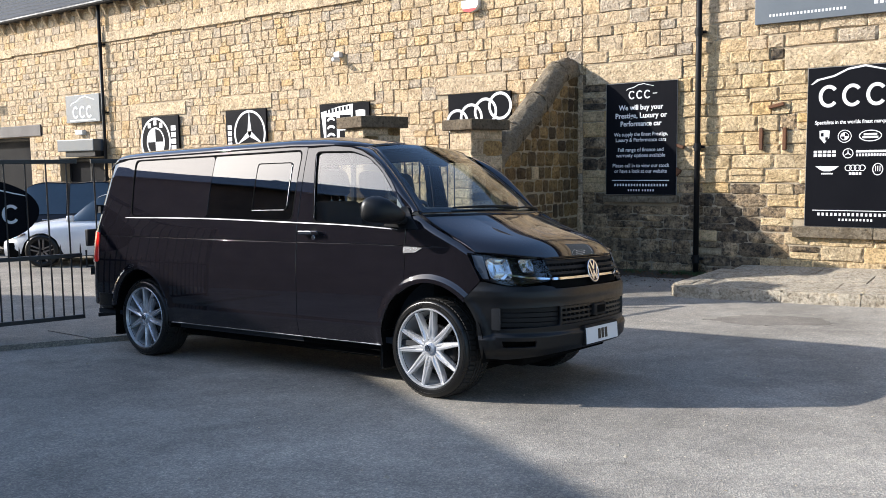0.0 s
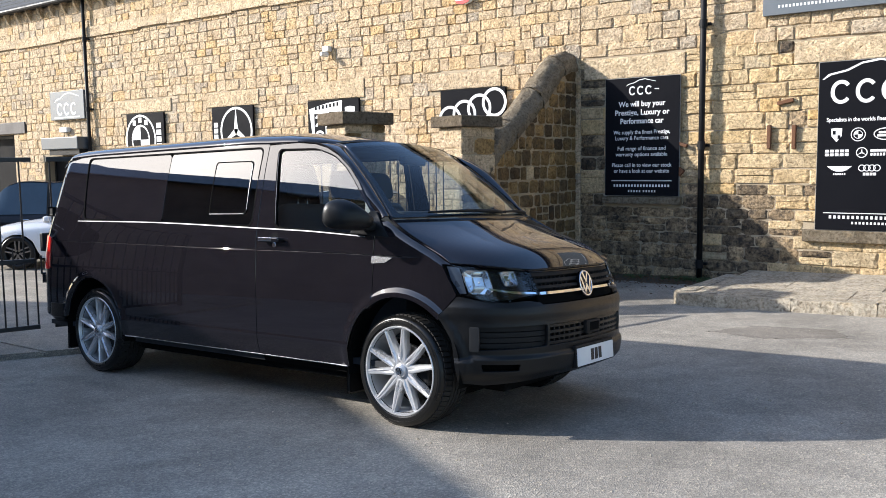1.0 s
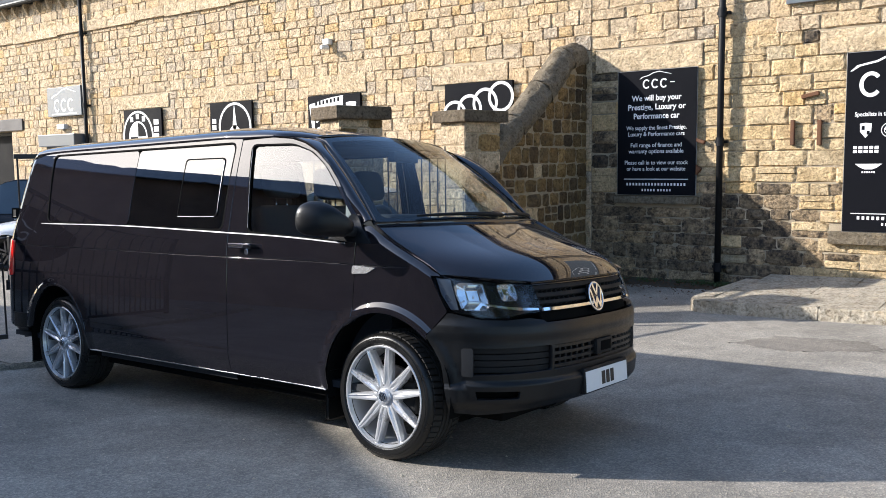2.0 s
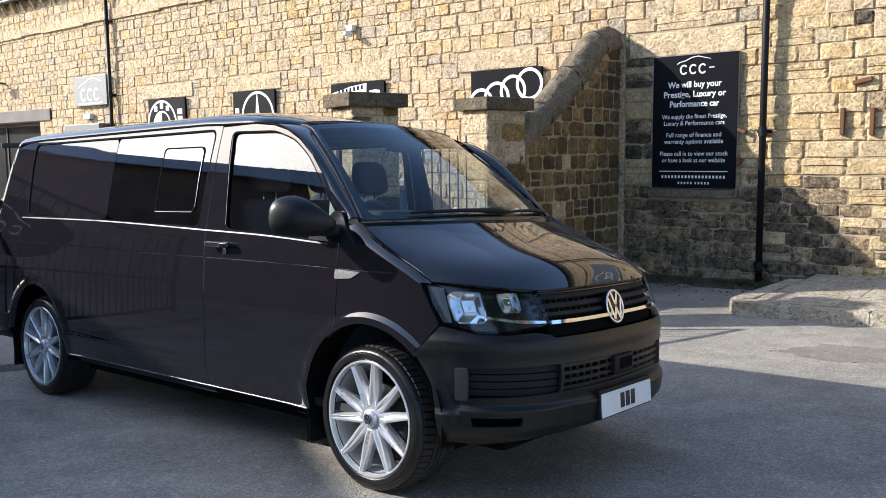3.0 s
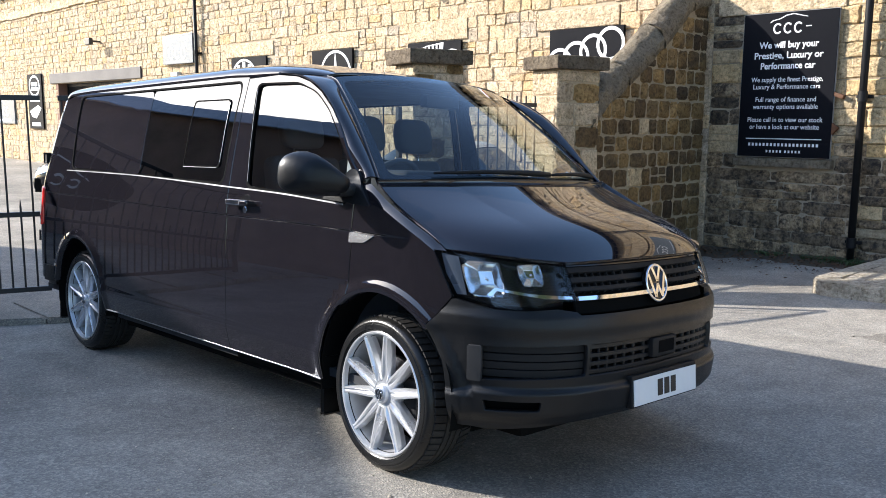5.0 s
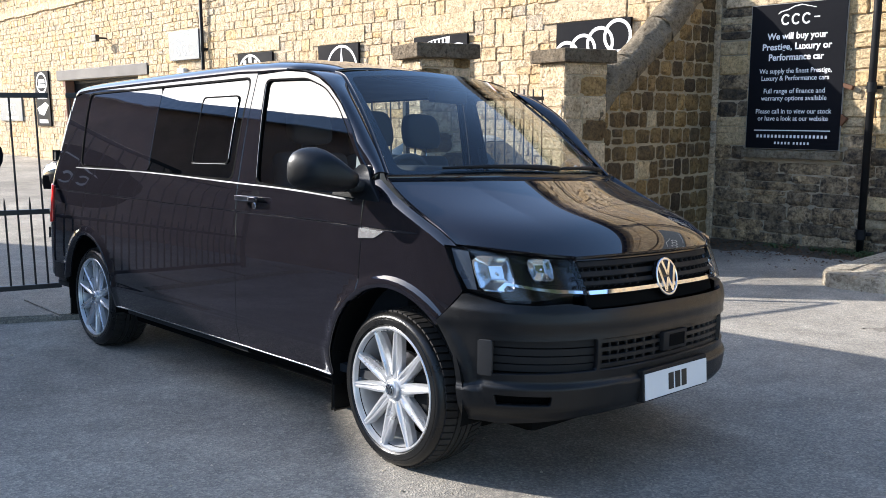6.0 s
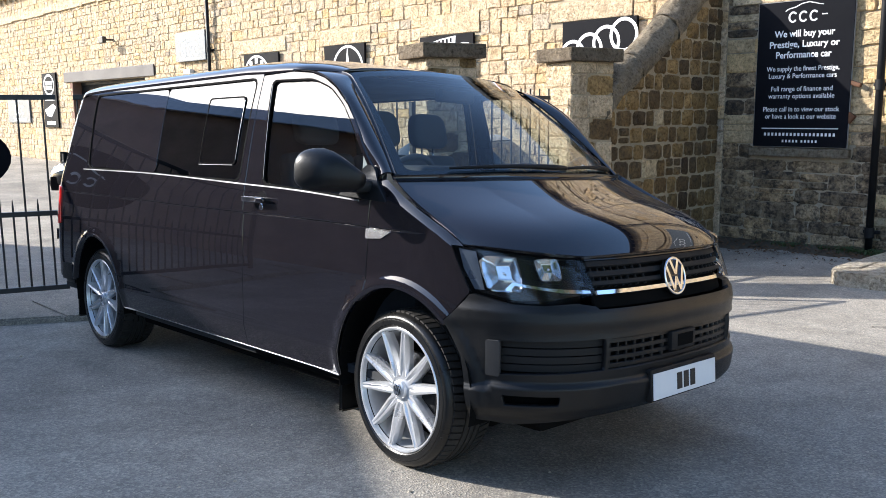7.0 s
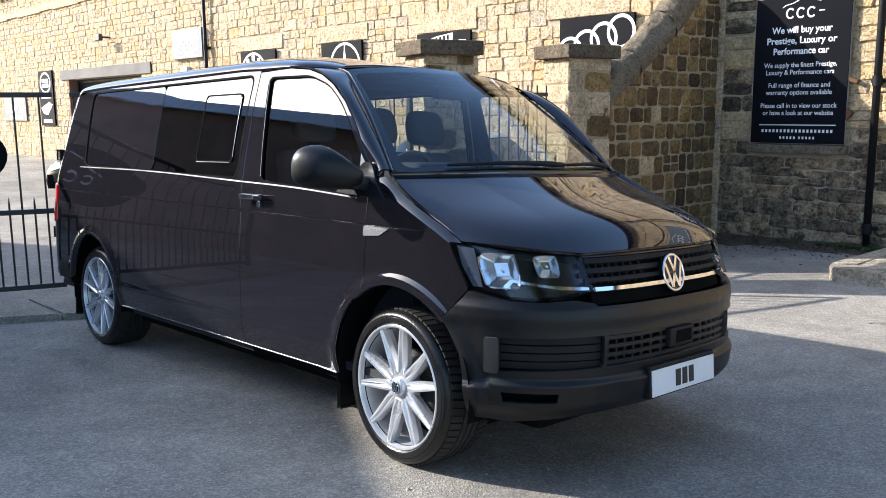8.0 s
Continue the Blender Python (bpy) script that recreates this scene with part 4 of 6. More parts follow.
SLIDER = rounded([(-1.448, 1.377), (-1.449, 1.757), (-1.857, 1.762), (-1.862, 1.375)], 0.03)
shell("sliding_pane", [SLIDER], side_map(-1, 0.003), M_PRIVACY, van, "dark sliding window pane", step=(0.1, 0.1), depth=0.008)
shell("slider_frame", [inset(SLIDER, -0.006), inset(SLIDER, 0.002)], side_map(-1, 0.001), M_VOID, van, "thin dark slider frame", step=(0.2, 0.2), depth=0.009)
for line in ([(-1.862, 1.371), (-1.47, 1.371), (-1.47, 1.3685), (-1.862, 1.3685)], [(-1.4435, 1.40), (-1.4420, 1.40), (-1.4430, 1.74), (-1.4445, 1.74)]):
    shell("slider_edge", [line], side_map(-1, 0.0), M_SATIN, van, "bright metal edge of the slider", step=(0.2, 0.2), depth=0.002)
shell("window_edge", [[(-1.1165, 1.30), (-1.1135, 1.30), (-1.1765, 1.81), (-1.1795, 1.81)]], side_map(-1, -0.001), M_SATIN, van, "bright edge of the door window", step=(0.2, 0.2), depth=0.002, flip=True)

# handle of the driver's door
for sgn in (-1, 1):
    bm = bmesh.new()
    y = half(-1.12, 1.187)
    box(bm, (-1.225, -0.016, -0.017), (-1.02, 0.016, 0.017), 0.014, Matrix.Translation((0, sgn * (y + 0.038), 1.187)), 3)
    box(bm, (-1.215, -0.024, -0.012), (-1.185, 0.02, 0.012), 0.004, Matrix.Translation((0, sgn * (y + 0.018), 1.187)))
    box(bm, (-1.055, -0.024, -0.012), (-1.03, 0.02, 0.012), 0.004, Matrix.Translation((0, sgn * (y + 0.018), 1.187)))
    h = part("door_handle", bm, M_PAINT, van, "pull handle with a bright face", smooth=True, angle=40)
    bm = bmesh.new()
    box(bm, (-1.222, -0.004, -0.012), (-1.085, 0.004, 0.013), 0.0035, Matrix.Translation((0, sgn * (y + 0.0535), 1.188)))
    part("handle_face", bm, M_CHROME, h)
    pocket = oval_outline(0.050, 0.048, 20, -1.105, 1.186)
    shell("handle_pocket", [pocket], side_map(sgn, -0.001), M_GLOSS, van, "dark handle recess", step=(0.1, 0.1), depth=0.004, flip=sgn > 0)
    bm = bmesh.new()
    lathe(bm, [(0.0, 0.0), (0.017, 0.0), (0.02, 0.004), (0.02, 0.014), (0.0, 0.014)], 18, Matrix.Translation((-1.11, sgn * (y + 0.006) - (0.014 if sgn > 0 else 0.0), 1.148)))
    part("lock_barrel", bm, M_CHROME, van, "chrome lock barrel", smooth=True, angle=40)

# roof
EDGE_Z = curve([-4.16, -4.08, -3.95, -3.7, -3.3, -1.5, -1.3, -1.0, -0.78], [1.80, 1.845, 1.872, 1.885, 1.889, 1.889, 1.881, 1.877, 1.862])


def roof_map(u, v):
    """(x, -1..1 across) onto the roof: flat in the middle, rounding over into the sides."""
    w = 0.803 - 0.15 * sstep(-1.02, -0.72, u) - 0.06 * sstep(-3.9, -4.16, u)
    a = min(1.0, abs(v)) * math.pi / 2
    high = 0.110 * (1 - 0.58 * sstep(-1.25, -0.78, u)) * (1 - 0.35 * sstep(-3.9, -4.16, u))
    rib = 0.003 * math.cos(v * 38) * sstep(0.6, 0.5, abs(v)) * sstep(-1.0, -1.3, u) * sstep(-4.0, -3.7, u)
    y = math.copysign(w * math.sin(a) ** 0.77, v)
    return (u + 0.085 * (1 - v * v) * sstep(-1.2, -0.7, u), y, EDGE_Z(u) + high * max(0.0, math.cos(a)) ** 0.77 + rib)


shell("roof_panel", [[(-4.16, -1), (-0.78, -1), (-0.78, 1), (-4.16, 1)]], roof_map, M_PAINT, van, step=(0.08, 0.02), depth=0.012)

# back of the van
bm = bmesh.new()
strip_prism(bm, [(-4.33, 0.40), (-4.325, 0.9), (-4.30, 1.1), (-4.215, 1.43), (-4.11, 1.86), (-4.07, 1.86), (-4.17, 1.43), (-4.26, 1.1), (-4.29, 0.40)], -0.75, 0.75)
part("tailgate", bm, M_PAINT, van)
bm = bmesh.new()
prof = [(-3.86, -0.958), (-4.03, -0.968), (-4.19, -0.91), (-4.31, -0.76), (-4.36, -0.5), (-4.38, 0), (-4.36, 0.5), (-4.31, 0.76), (-4.19, 0.91), (-4.03, 0.968), (-3.86, 0.958), (-3.86, 0.85), (-4.15, 0.75), (-4.28, 0), (-4.15, -0.75), (-3.86, -0.85)]
lo = [bm.verts.new((x, y, 0.42)) for x, y in prof]
hi = [bm.verts.new((x, y, 0.60)) for x, y in prof]
bm.faces.new(lo)
bm.faces.new(hi)
for i in range(len(prof)):
    bm.faces.new((lo[i], lo[(i + 1) % len(prof)], hi[(i + 1) % len(prof)], hi[i]))
bmesh.ops.bevel(bm, geom=[e for e in bm.edges if abs(e.verts[0].co.z - e.verts[1].co.z) < 0.01], offset=0.03, segments=3, affect="EDGES")
part("rear_bumper", bm, M_PLASTIC, van, "grained black rear bumper", smooth=True, angle=50)
for sgn in (-1, 1):
    for z in (0.78, 1.40):
        bm = bmesh.new()
        x = -4.26 + LEAN(z) - 0.03 * (z < 1)
        box(bm, (x, sgn * 0.86, z - 0.035), (x + 0.07, sgn * 0.91, z + 0.035), 0.008)
        part("rear_hinge", bm, M_TRIM, van)


# windscreen, pillars, bonnet
def screen_map(u, v, off=0.0):
    a = abs(u)
    bot = Vector((0.15 - 0.25 * a ** 2.3, 0.845 * u, 1.345 - 0.008 * a * a))
    top = Vector((-0.65 - 0.07 * a ** 2.2, 0.650 * u, 1.905 - 0.043 * a ** 2.2))
    p = bot.lerp(top, v)
    bulge = 0.035 * math.sin(math.pi * v) * (1 - 0.4 * a)
    return p + Vector((0.58, 0, 0.80)) * (bulge - off)


shell("windscreen", [rounded([(-1, 0), (1, 0), (1, 1), (-1, 1)], 0.04)], screen_map, M_SCREEN, van, "raked windscreen", step=(0.1, 0.1), depth=0.004)
shell("screen_seal", [[(-1.02, -0.01), (1.02, -0.01), (1.02, 1.01), (-1.02, 1.01)], rounded([(-0.95, 0.045), (0.95, 0.045), (0.955, 0.955), (-0.955, 0.955)], 0.06)], lambda u, v: screen_map(u, v, 0.006), M_GLOSS, van, "black printed windscreen border", step=(0.1, 0.1), depth=0.006)


def pillar_map(sgn):
    """(0 at the wing to 1 over the door, 0 at the screen to 1 at the door) onto the front pillar."""
    line = [(-0.152, 1.318), (-0.235, 1.412), (-0.342, 1.558), (-0.475, 1.697), (-0.60, 1.780), (-0.70, 1.826), (-0.82, 1.858), (-1.0, 1.876)]
    at = [0, 0.123, 0.352, 0.616, 0.757, 0.84, 0.90, 1.0]
    lx, lz = curve(at, [p[0] for p in line]), curve(at, [p[1] for p in line])

    def f(u, v):
        a = screen_map(sgn * 1.015, min(1.0, u / 0.88), -0.004)
        if u > 0.82:
            a = a.lerp(Vector(roof_map(-0.78 - 0.22 * max(0.0, u - 0.88) / 0.12, sgn)), sstep(0.82, 0.9, u))
        x, z = lx(u), lz(u)
        b = Vector((x, sgn * half(x, z), z))
        mid = (a + b) / 2 + Vector((0.035, sgn * 0.045, 0.03)) * sstep(0.98, 0.6, u) * (1 - 0.3 * u) + Vector((0, sgn * 0.012, 0.008)) * sstep(0.6, 0.9, u) * sstep(1.05, 0.9, u)
        return a * (1 - v) ** 2 + mid * 2 * v * (1 - v) + b * v * v
    return f


for sgn in (-1, 1):
    shell("front_pillar", [[(0, 0), (1, 0), (1, 1), (0, 1)]], pillar_map(sgn), M_PAINT, van, step=(0.025, 0.12), depth=0.01, flip=sgn < 0)

F_Y = curve([0, 0.3, 0.62, 0.88, 1.0], [0.0, 0.26, 0.535, 0.80, 0.903])


def falling(a, b, c, d):
    """Height along the bonnet from the screen (0) to the nose (1)."""
    return lambda v: a - b * v + c * v * v - d * v ** 6


Z_MID = falling(1.3376, 0.2588, 0.0339, 0.1005)
Z_FOLD = falling(1.3314, 0.3168, 0.1146, 0.1217)
Z_EDGE = falling(1.3220, 0.2962, 0.0776, 0.0434)
FOLD = 0.62


def bonnet_map(u, v):
    """(across -1..1, 0 at the screen to 1 at the nose) onto the bonnet: a flat middle field, a fold each side, falling flanks."""
    a, s = abs(u), math.copysign(1, u)
    if a < FOLD:
        z = Z_FOLD(v) + (Z_MID(v) - Z_FOLD(v)) * (1 - (a / FOLD) ** 3.2)
    else:
        t = (a - FOLD) / (1 - FOLD)
        z = Z_FOLD(v) + (Z_EDGE(v) - Z_FOLD(v)) * (0.6 * t + 0.4 * t * t)
    fz = min(1.06, max(1.0, Z_FOLD(1.0) + (Z_EDGE(1.0) - Z_FOLD(1.0)) * max(0.0, a - FOLD) / (1 - FOLD)))
    q = Vector(nose_map(0.0)(turn_of(F_Y(a), fz), fz))
    x = (0.17 - 0.255 * a ** 2.3) * (1 - v) + q.x * v
    y = 0.885 * a * (1 - v) + q.y * v + 0.030 * 4 * v * (1 - v) * a ** 4
    return Vector((x, s * y, z))


shell("bonnet", [[(-1, 0), (1, 0), (1, 1), (-1, 1)]], bonnet_map, M_PAINT, van, step=(0.0125, 0.025), depth=0.02, flip=False)


def cowl_map(u, v):
    a = screen_map(u, 0.0, 0.012)
    b = bonnet_map(u, 0.0) - Vector((0, 0, 0.012))
    return Vector(a).lerp(b, v)


shell("scuttle_panel", [[(-1, 0), (1, 0), (1, 1), (-1, 1)]], cowl_map, M_TRIM, van, step=(0.1, 0.5), depth=0.0)
for y0, y1, x0, x1 in ((-0.62, 0.10, -0.02, 0.16), (0.12, 0.66, 0.165, -0.04)):
    bm = bmesh.new()
    pts = []
    for k in range(9):
        t = k / 8
        y = y0 + (y1 - y0) * t
        p = screen_map(y / 0.84, 0.035 + 0.012 * math.sin(math.pi * t), -0.018)
        pts.append(p)
    tube(bm, pts, [0.006, 0.008, 0.009, 0.010, 0.011, 0.012, 0.014, 0.015, 0.012], 8)
    part("wiper", bm, M_TRIM, van, smooth=True)


# ---- headlamps, grille, bumper ----
def T(y, z):
    return (turn_of(y, z), z)


LAMP = [(-0.920, 1.053), (-0.903, 1.050), (-0.842, 1.038), (-0.80, 1.027), (-0.744, 1.019), (-0.545, 1.001), (-0.541, 0.95), (-0.533, 0.880), (-0.538, 0.866), (-0.625, 0.850), (-0.695, 0.835), (-0.74, 0.832), (-0.83, 0.836), (-0.866, 0.848), (-0.906, 0.868), (-0.917, 0.96)]
for sgn in (-1, 1):
    lamp = tagged(new("headlamp"), "")
    lamp.parent = van
    outline = [T(sgn * -y, z) for y, z in LAMP]
    if sgn > 0:
        outline = outline[::-1]
    shell("lamp_lens", [outline], nose_map(-0.004), M_LENS, lamp, "clear headlamp lens", step=(0.03, 0.03), depth=0.006)
    shell("lamp_bowl", [outline], nose_map(0.060), M_GLOSS, lamp, "gloss black lamp housing", step=(0.03, 0.03), depth=-0.05)
    # main and inner reflectors: open-fronted faceted chrome cups
    for y0, y1, z0, z1, dp in ((-0.884, -0.790, 0.876, 1.020, 0.046), (-0.738, -0.650, 0.922, 1.010, 0.040)):
        cz, cy = (z0 + z1) / 2, (y0 + y1) / 2
        hy, hz = (y1 - y0) / 2, (z1 - z0) / 2

        def dish(u, v, cy=cy, cz=cz, hy=hy, hz=hz, dp=dp, sgn=sgn):
            e = max(abs(u), abs(v))
            off = 0.006 + dp * min(1.0, max(0.0, 1 - e) * 1.7) ** 0.7
            yy, zz = cy + hy * u * (1 - 0.12 * max(0, -v)), cz + hz * v
            return nose_map(off)(*T(-sgn * yy, zz))
        shell("reflector", [[(-0.8, -1), (0.8, -1), (1, -0.75), (1, 0.85), (0.88, 1), (-0.65, 1), (-1, 0.7), (-1, -0.8)]], dish, M_LAMP_CHROME, lamp, "deep chrome reflector", step=(0.06, 0.1), depth=0.0, flip=sgn > 0)
        c = Vector(nose_map(0.02)(*T(sgn * -cy, cz)))
        bm = bmesh.new()
        bmesh.ops.create_uvsphere(bm, u_segments=12, v_segments=8, radius=0.006, matrix=Matrix.Translation(c))
        part("bulb", bm, M_CHROME, lamp, smooth=True)
    # silvered outer wall of the lamp, with flutes; reflected sky is in its colour
    wall_ = [(-0.915, 1.044), (-0.887, 1.034), (-0.886, 0.878), (-0.902, 0.878), (-0.914, 0.96)]
    line = [T(sgn * -y, z) for y, z in wall_]
    shell("side_wall", [line if sgn < 0 else line[::-1]], nose_map(0.016), M_LAMP_SILVER, lamp, "silvered side wall of the lamp, coloured blue-grey for reflected sky", step=(0.02, 0.03), depth=0.004)
    blade = [(-0.845, 0.880), (-0.819, 0.915), (-0.713, 0.892), (-0.546, 0.879), (-0.546, 0.868), (-0.66, 0.872), (-0.74, 0.886), (-0.815, 0.902), (-0.835, 0.872)]
    line = [T(sgn * -y, z) for y, z in blade]
    shell("chrome_blade", [line], nose_map(0.012), M_CHROME, lamp, "slim chrome blade", step=(0.03, 0.05), depth=0.01)
    low = [(-0.83, 0.872), (-0.812, 0.896), (-0.74, 0.880), (-0.56, 0.866), (-0.625, 0.855), (-0.70, 0.842), (-0.80, 0.842)]
    line = [T(sgn * -y, z) for y, z in low]
    shell("indicator", [line if sgn < 0 else line[::-1]], nose_map(0.03), M_SMOKE, lamp, "smoked reflector strip", step=(0.03, 0.05), depth=0.01)

# upper grille
t0 = turn_of(0.528, 0.95)
shell("grille_back", [[(-t0, 0.80), (t0, 0.80), (t0, 1.015), (-t0, 1.015)]], nose_map(0.045), M_VOID, van, step=(0.06, 0.05), depth=0.0)
for z, h, dz in ((0.985, 0.020, 0.004), (0.945, 0.020, 0.0), (0.908, 0.016, 0.0)):
    shell("grille_slat", [[(-t0, z - h / 2), (t0, z - h / 2), (t0, z + h / 2), (-t0, z + h / 2)]], nose_map(0.008), M_TRIM, van, step=(0.05, 0.02), depth=0.03)
shell("grille_slat", [[(-t0, 1.000), (t0, 1.000), (t0, 1.012), (-t0, 1.012)]], nose_map(0.004), M_GLOSS, van, step=(0.05, 0.02), depth=0.03)
shell("grille_strip", [[(-t0 * 0.985, 0.865), (t0 * 0.985, 0.865), (t0 * 0.985, 0.881), (-t0 * 0.985, 0.881)]], nose_map(-0.006), M_CHROME, van, "chrome grille strip", step=(0.05, 0.008), depth=0.02)
shell("grille_apron", [[(-t0 * 1.02, 0.805), (t0 * 1.02, 0.805), (t0 * 1.0, 0.858), (-t0 * 1.0, 0.858)]], nose_map(0.034), M_VOID, van, step=(0.05, 0.02), depth=0.02)
for k in range(-9, 10):
    if abs(k) < 2:
        continue
    u = k * t0 / 9.6
    shell("grille_rib", [[(u - 0.0016, 0.888), (u + 0.0016, 0.888), (u + 0.0016, 1.0), (u - 0.0016, 1.0)]], nose_map(0.022), M_TRIM, van, step=(0.1, 0.1), depth=0.015)

badge = new("nose_badge")
badge.parent = van
badge["label"] = "round chrome nose emblem"
slope = Matrix.Translation((0.848, 0, 0.905)) @ Matrix.Rotation(radians(-13), 4, "Y") @ Matrix.Rotation(math.pi / 2, 4, "Z")


def emblem(parent, m, r, dark, bright, y=0.0):
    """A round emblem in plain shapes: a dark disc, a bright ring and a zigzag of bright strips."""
    bm = bmesh.new()
    lathe(bm, [(0.0, y), (r * 0.96, y), (r * 0.96, y + 0.02), (0.0, y + 0.02)], 40, m)
    part("emblem_disc", bm, dark, parent, smooth=True, angle=40)
    bm = bmesh.new()
    k = []
    for j in range(10):
        a = 2 * math.pi * j / 10
        k.append((r * (0.92 + 0.08 * math.cos(a)), y - 0.003 + r * 0.05 * math.sin(a)))
    lathe(bm, k, 48, m, closed=True)
    part("emblem_ring", bm, bright, parent, smooth=True)
    zig = [((-0.36, 0.82), (0.0, 0.10)), ((0.36, 0.82), (0.0, 0.10)), ((-0.74, 0.50), (-0.30, -0.72)), ((-0.30, -0.72), (0.0, -0.05)), ((0.0, -0.05), (0.30, -0.72)), ((0.30, -0.72), (0.74, 0.50))]
    for (x0, z0), (x1, z1) in zig:
        bm = bmesh.new()
        w = 0.085 * r
        dx, dz = x1 - x0, z1 - z0
        n = math.hypot(dx, dz)
        px, pz = -dz / n * w, dx / n * w
        strip_prism(bm, [(r * x0 + px, r * z0 + pz), (r * x1 + px, r * z1 + pz), (r * x1 - px, r * z1 - pz), (r * x0 - px, r * z0 - pz)], y - 0.008, y + 0.002, m)
        part("emblem_strip", bm, bright, parent)


emblem(badge, slope, 0.088, M_GLOSS, M_CHROME, -0.005)

# bumper with its openings
top = [(turn_at(x, z), z) for x, z in ((0.332, 0.735), (0.370, 0.772), (0.447, 0.858))] + [T(y, z) for y, z in ((-0.905, 0.861), (-0.866, 0.842), (-0.83, 0.829), (-0.74, 0.825), (-0.695, 0.828), (-0.625, 0.832), (-0.545, 0.818), (-0.53, 0.805))]
low = [T(y, z) for y, z in ((-0.37, 0.362), (-0.53, 0.352), (-0.68, 0.336), (-0.82, 0.320))] + [(turn_at(x, z), z) for x, z in ((0.442, 0.332), (0.436, 0.445), (0.418, 0.593), (0.375, 0.672))]
left, lowl = top, low
right = [(-u, v) for u, v in reversed(top)]
lowr = [(-u, v) for u, v in reversed(low)]
mid_hole = rounded([T(-0.50, 0.548), T(0.50, 0.548), T(0.50, 0.682), T(-0.50, 0.682)], 0.012)
fog_l = rounded([T(-0.872, 0.535), T(-0.512, 0.548), T(-0.512, 0.684), T(-0.872, 0.676)], 0.012)
fog_r = [(-u, v) for u, v in reversed(fog_l)]
slot_l = rounded([T(-0.838, 0.408), T(-0.69, 0.410), T(-0.688, 0.452), T(-0.848, 0.454)], 0.008)
slot_r = [(-u, v) for u, v in reversed(slot_l)]


def bumper_map(u, v):
    p = Vector(nose_map(0.0)(u, v))
    out = 0.026 * sstep(0.512, 0.482, v + 0.022 * sstep(0.62, 0.45, p.x)) * sstep(0.34, 0.40, v) + 0.010 * sstep(0.70, 0.76, v) * sstep(0.83, 0.79, v) + flare(p.x, v)
    n = Vector((p.x, p.y * 0.9, 0)).normalized()
    return p + n * out


bumper = shell("front_bumper", [left + right + lowr + lowl, mid_hole, fog_l, fog_r, slot_l, slot_r], bumper_map, M_PLASTIC, van, "grained black front bumper", step=(0.02, 0.02), depth=0.03)
shell("bumper_back", [[(-0.80, 0.38), (0.80, 0.38), (0.80, 0.70), (-0.80, 0.70)]], nose_map(0.05), M_VOID, bumper, step=(0.05, 0.1), depth=0.0)
tm = turn_of(0.50, 0.6)
for z in (0.668, 0.632, 0.596, 0.562):
    shell("intake_slat", [[(-tm, z - 0.008), (tm, z - 0.008), (tm, z + 0.008), (-tm, z + 0.008)]], nose_map(0.014), M_PLASTIC, bumper, step=(0.05, 0.02), depth=0.03)
for k in range(-7, 8):
    u = k * tm / 7.4
    shell("intake_rib", [[(u - 0.002, 0.55), (u + 0.002, 0.55), (u + 0.002, 0.68), (u - 0.002, 0.68)]], nose_map(0.020), M_PLASTIC, bumper, step=(0.1, 0.1), depth=0.02)
for sgn in (-1, 1):
    for z in (0.662, 0.628, 0.594, 0.56):
        a, b = turn_of(0.512, z), turn_of(0.862, z)
        rect = [(a, z - 0.014), (b, z - 0.014), (b, z + 0.014), (a, z + 0.014)] if sgn > 0 else [(-b, z - 0.014), (-a, z - 0.014), (-a, z + 0.014), (-b, z + 0.014)]
        shell("fog_slat", [rect], nose_map(0.026), M_TRIM, bumper, step=(0.05, 0.02), depth=0.02)
    a, b = turn_of(0.861, 0.6), turn_of(0.886, 0.6)
    rect = rounded([(a, 0.528), (b, 0.532), (b, 0.677), (a, 0.679)], 0.008)
    shell("fog_bezel", [rect if sgn > 0 else [(-u, v) for u, v in reversed(rect)]], nose_map(-0.014), M_BEZEL, bumper, "raised satin grey bezel", step=(0.05, 0.05), depth=0.03)
bm = bmesh.new()
box(bm, (0.870, -0.10, 0.582), (0.916, 0.10, 0.670), 0.012)
sensor = part("sensor_box", bm, M_TRIM, bumper, "square black sensor surround", smooth=True, angle=40)
bm = bmesh.new()
box(bm, (0.88, -0.055, 0.598), (0.9185, 0.075, 0.656), 0.006)
part("sensor_face", bm, M_VOID, sensor)

plate = new("number_plate")
plate.parent = van
plate["label"] = "white front number plate with black bars"
PM = Matrix.Translation((0.928, 0, 0.447)) @ Matrix.Rotation(radians(-4), 4, "Y") @ Matrix.Rotation(math.pi / 2, 4, "Z")
bm = bmesh.new()
box(bm, (-0.27, 0.0, -0.066), (0.27, 0.035, 0.076), 0.006, PM)
part("plate_holder", bm, M_TRIM, plate)
bm = bmesh.new()
box(bm, (-0.26, -0.006, -0.058), (0.26, -0.0005, 0.058), 0.002, PM)
part("plate_face", bm, M_PLATE, plate)
for x in (-0.055, 0.0, 0.055):
    bm = bmesh.new()
    box(bm, (x - 0.02, -0.0085, -0.037), (x + 0.02, -0.006, 0.037), 0.0, PM)
    part("plate_bar", bm, M_INK, plate)

# underside
bm = bmesh.new()
box(bm, (-4.2, -0.62, 0.19), (0.30, 0.62, 0.345), 0.02)
box(bm, (-2.94, -0.80, 0.23), (-0.45, 0.80, 0.345), 0.03)
box(bm, (0.30, -0.66, 0.255), (0.64, 0.66, 0.335), 0.03)
part("underbody", bm, M_VOID, van)


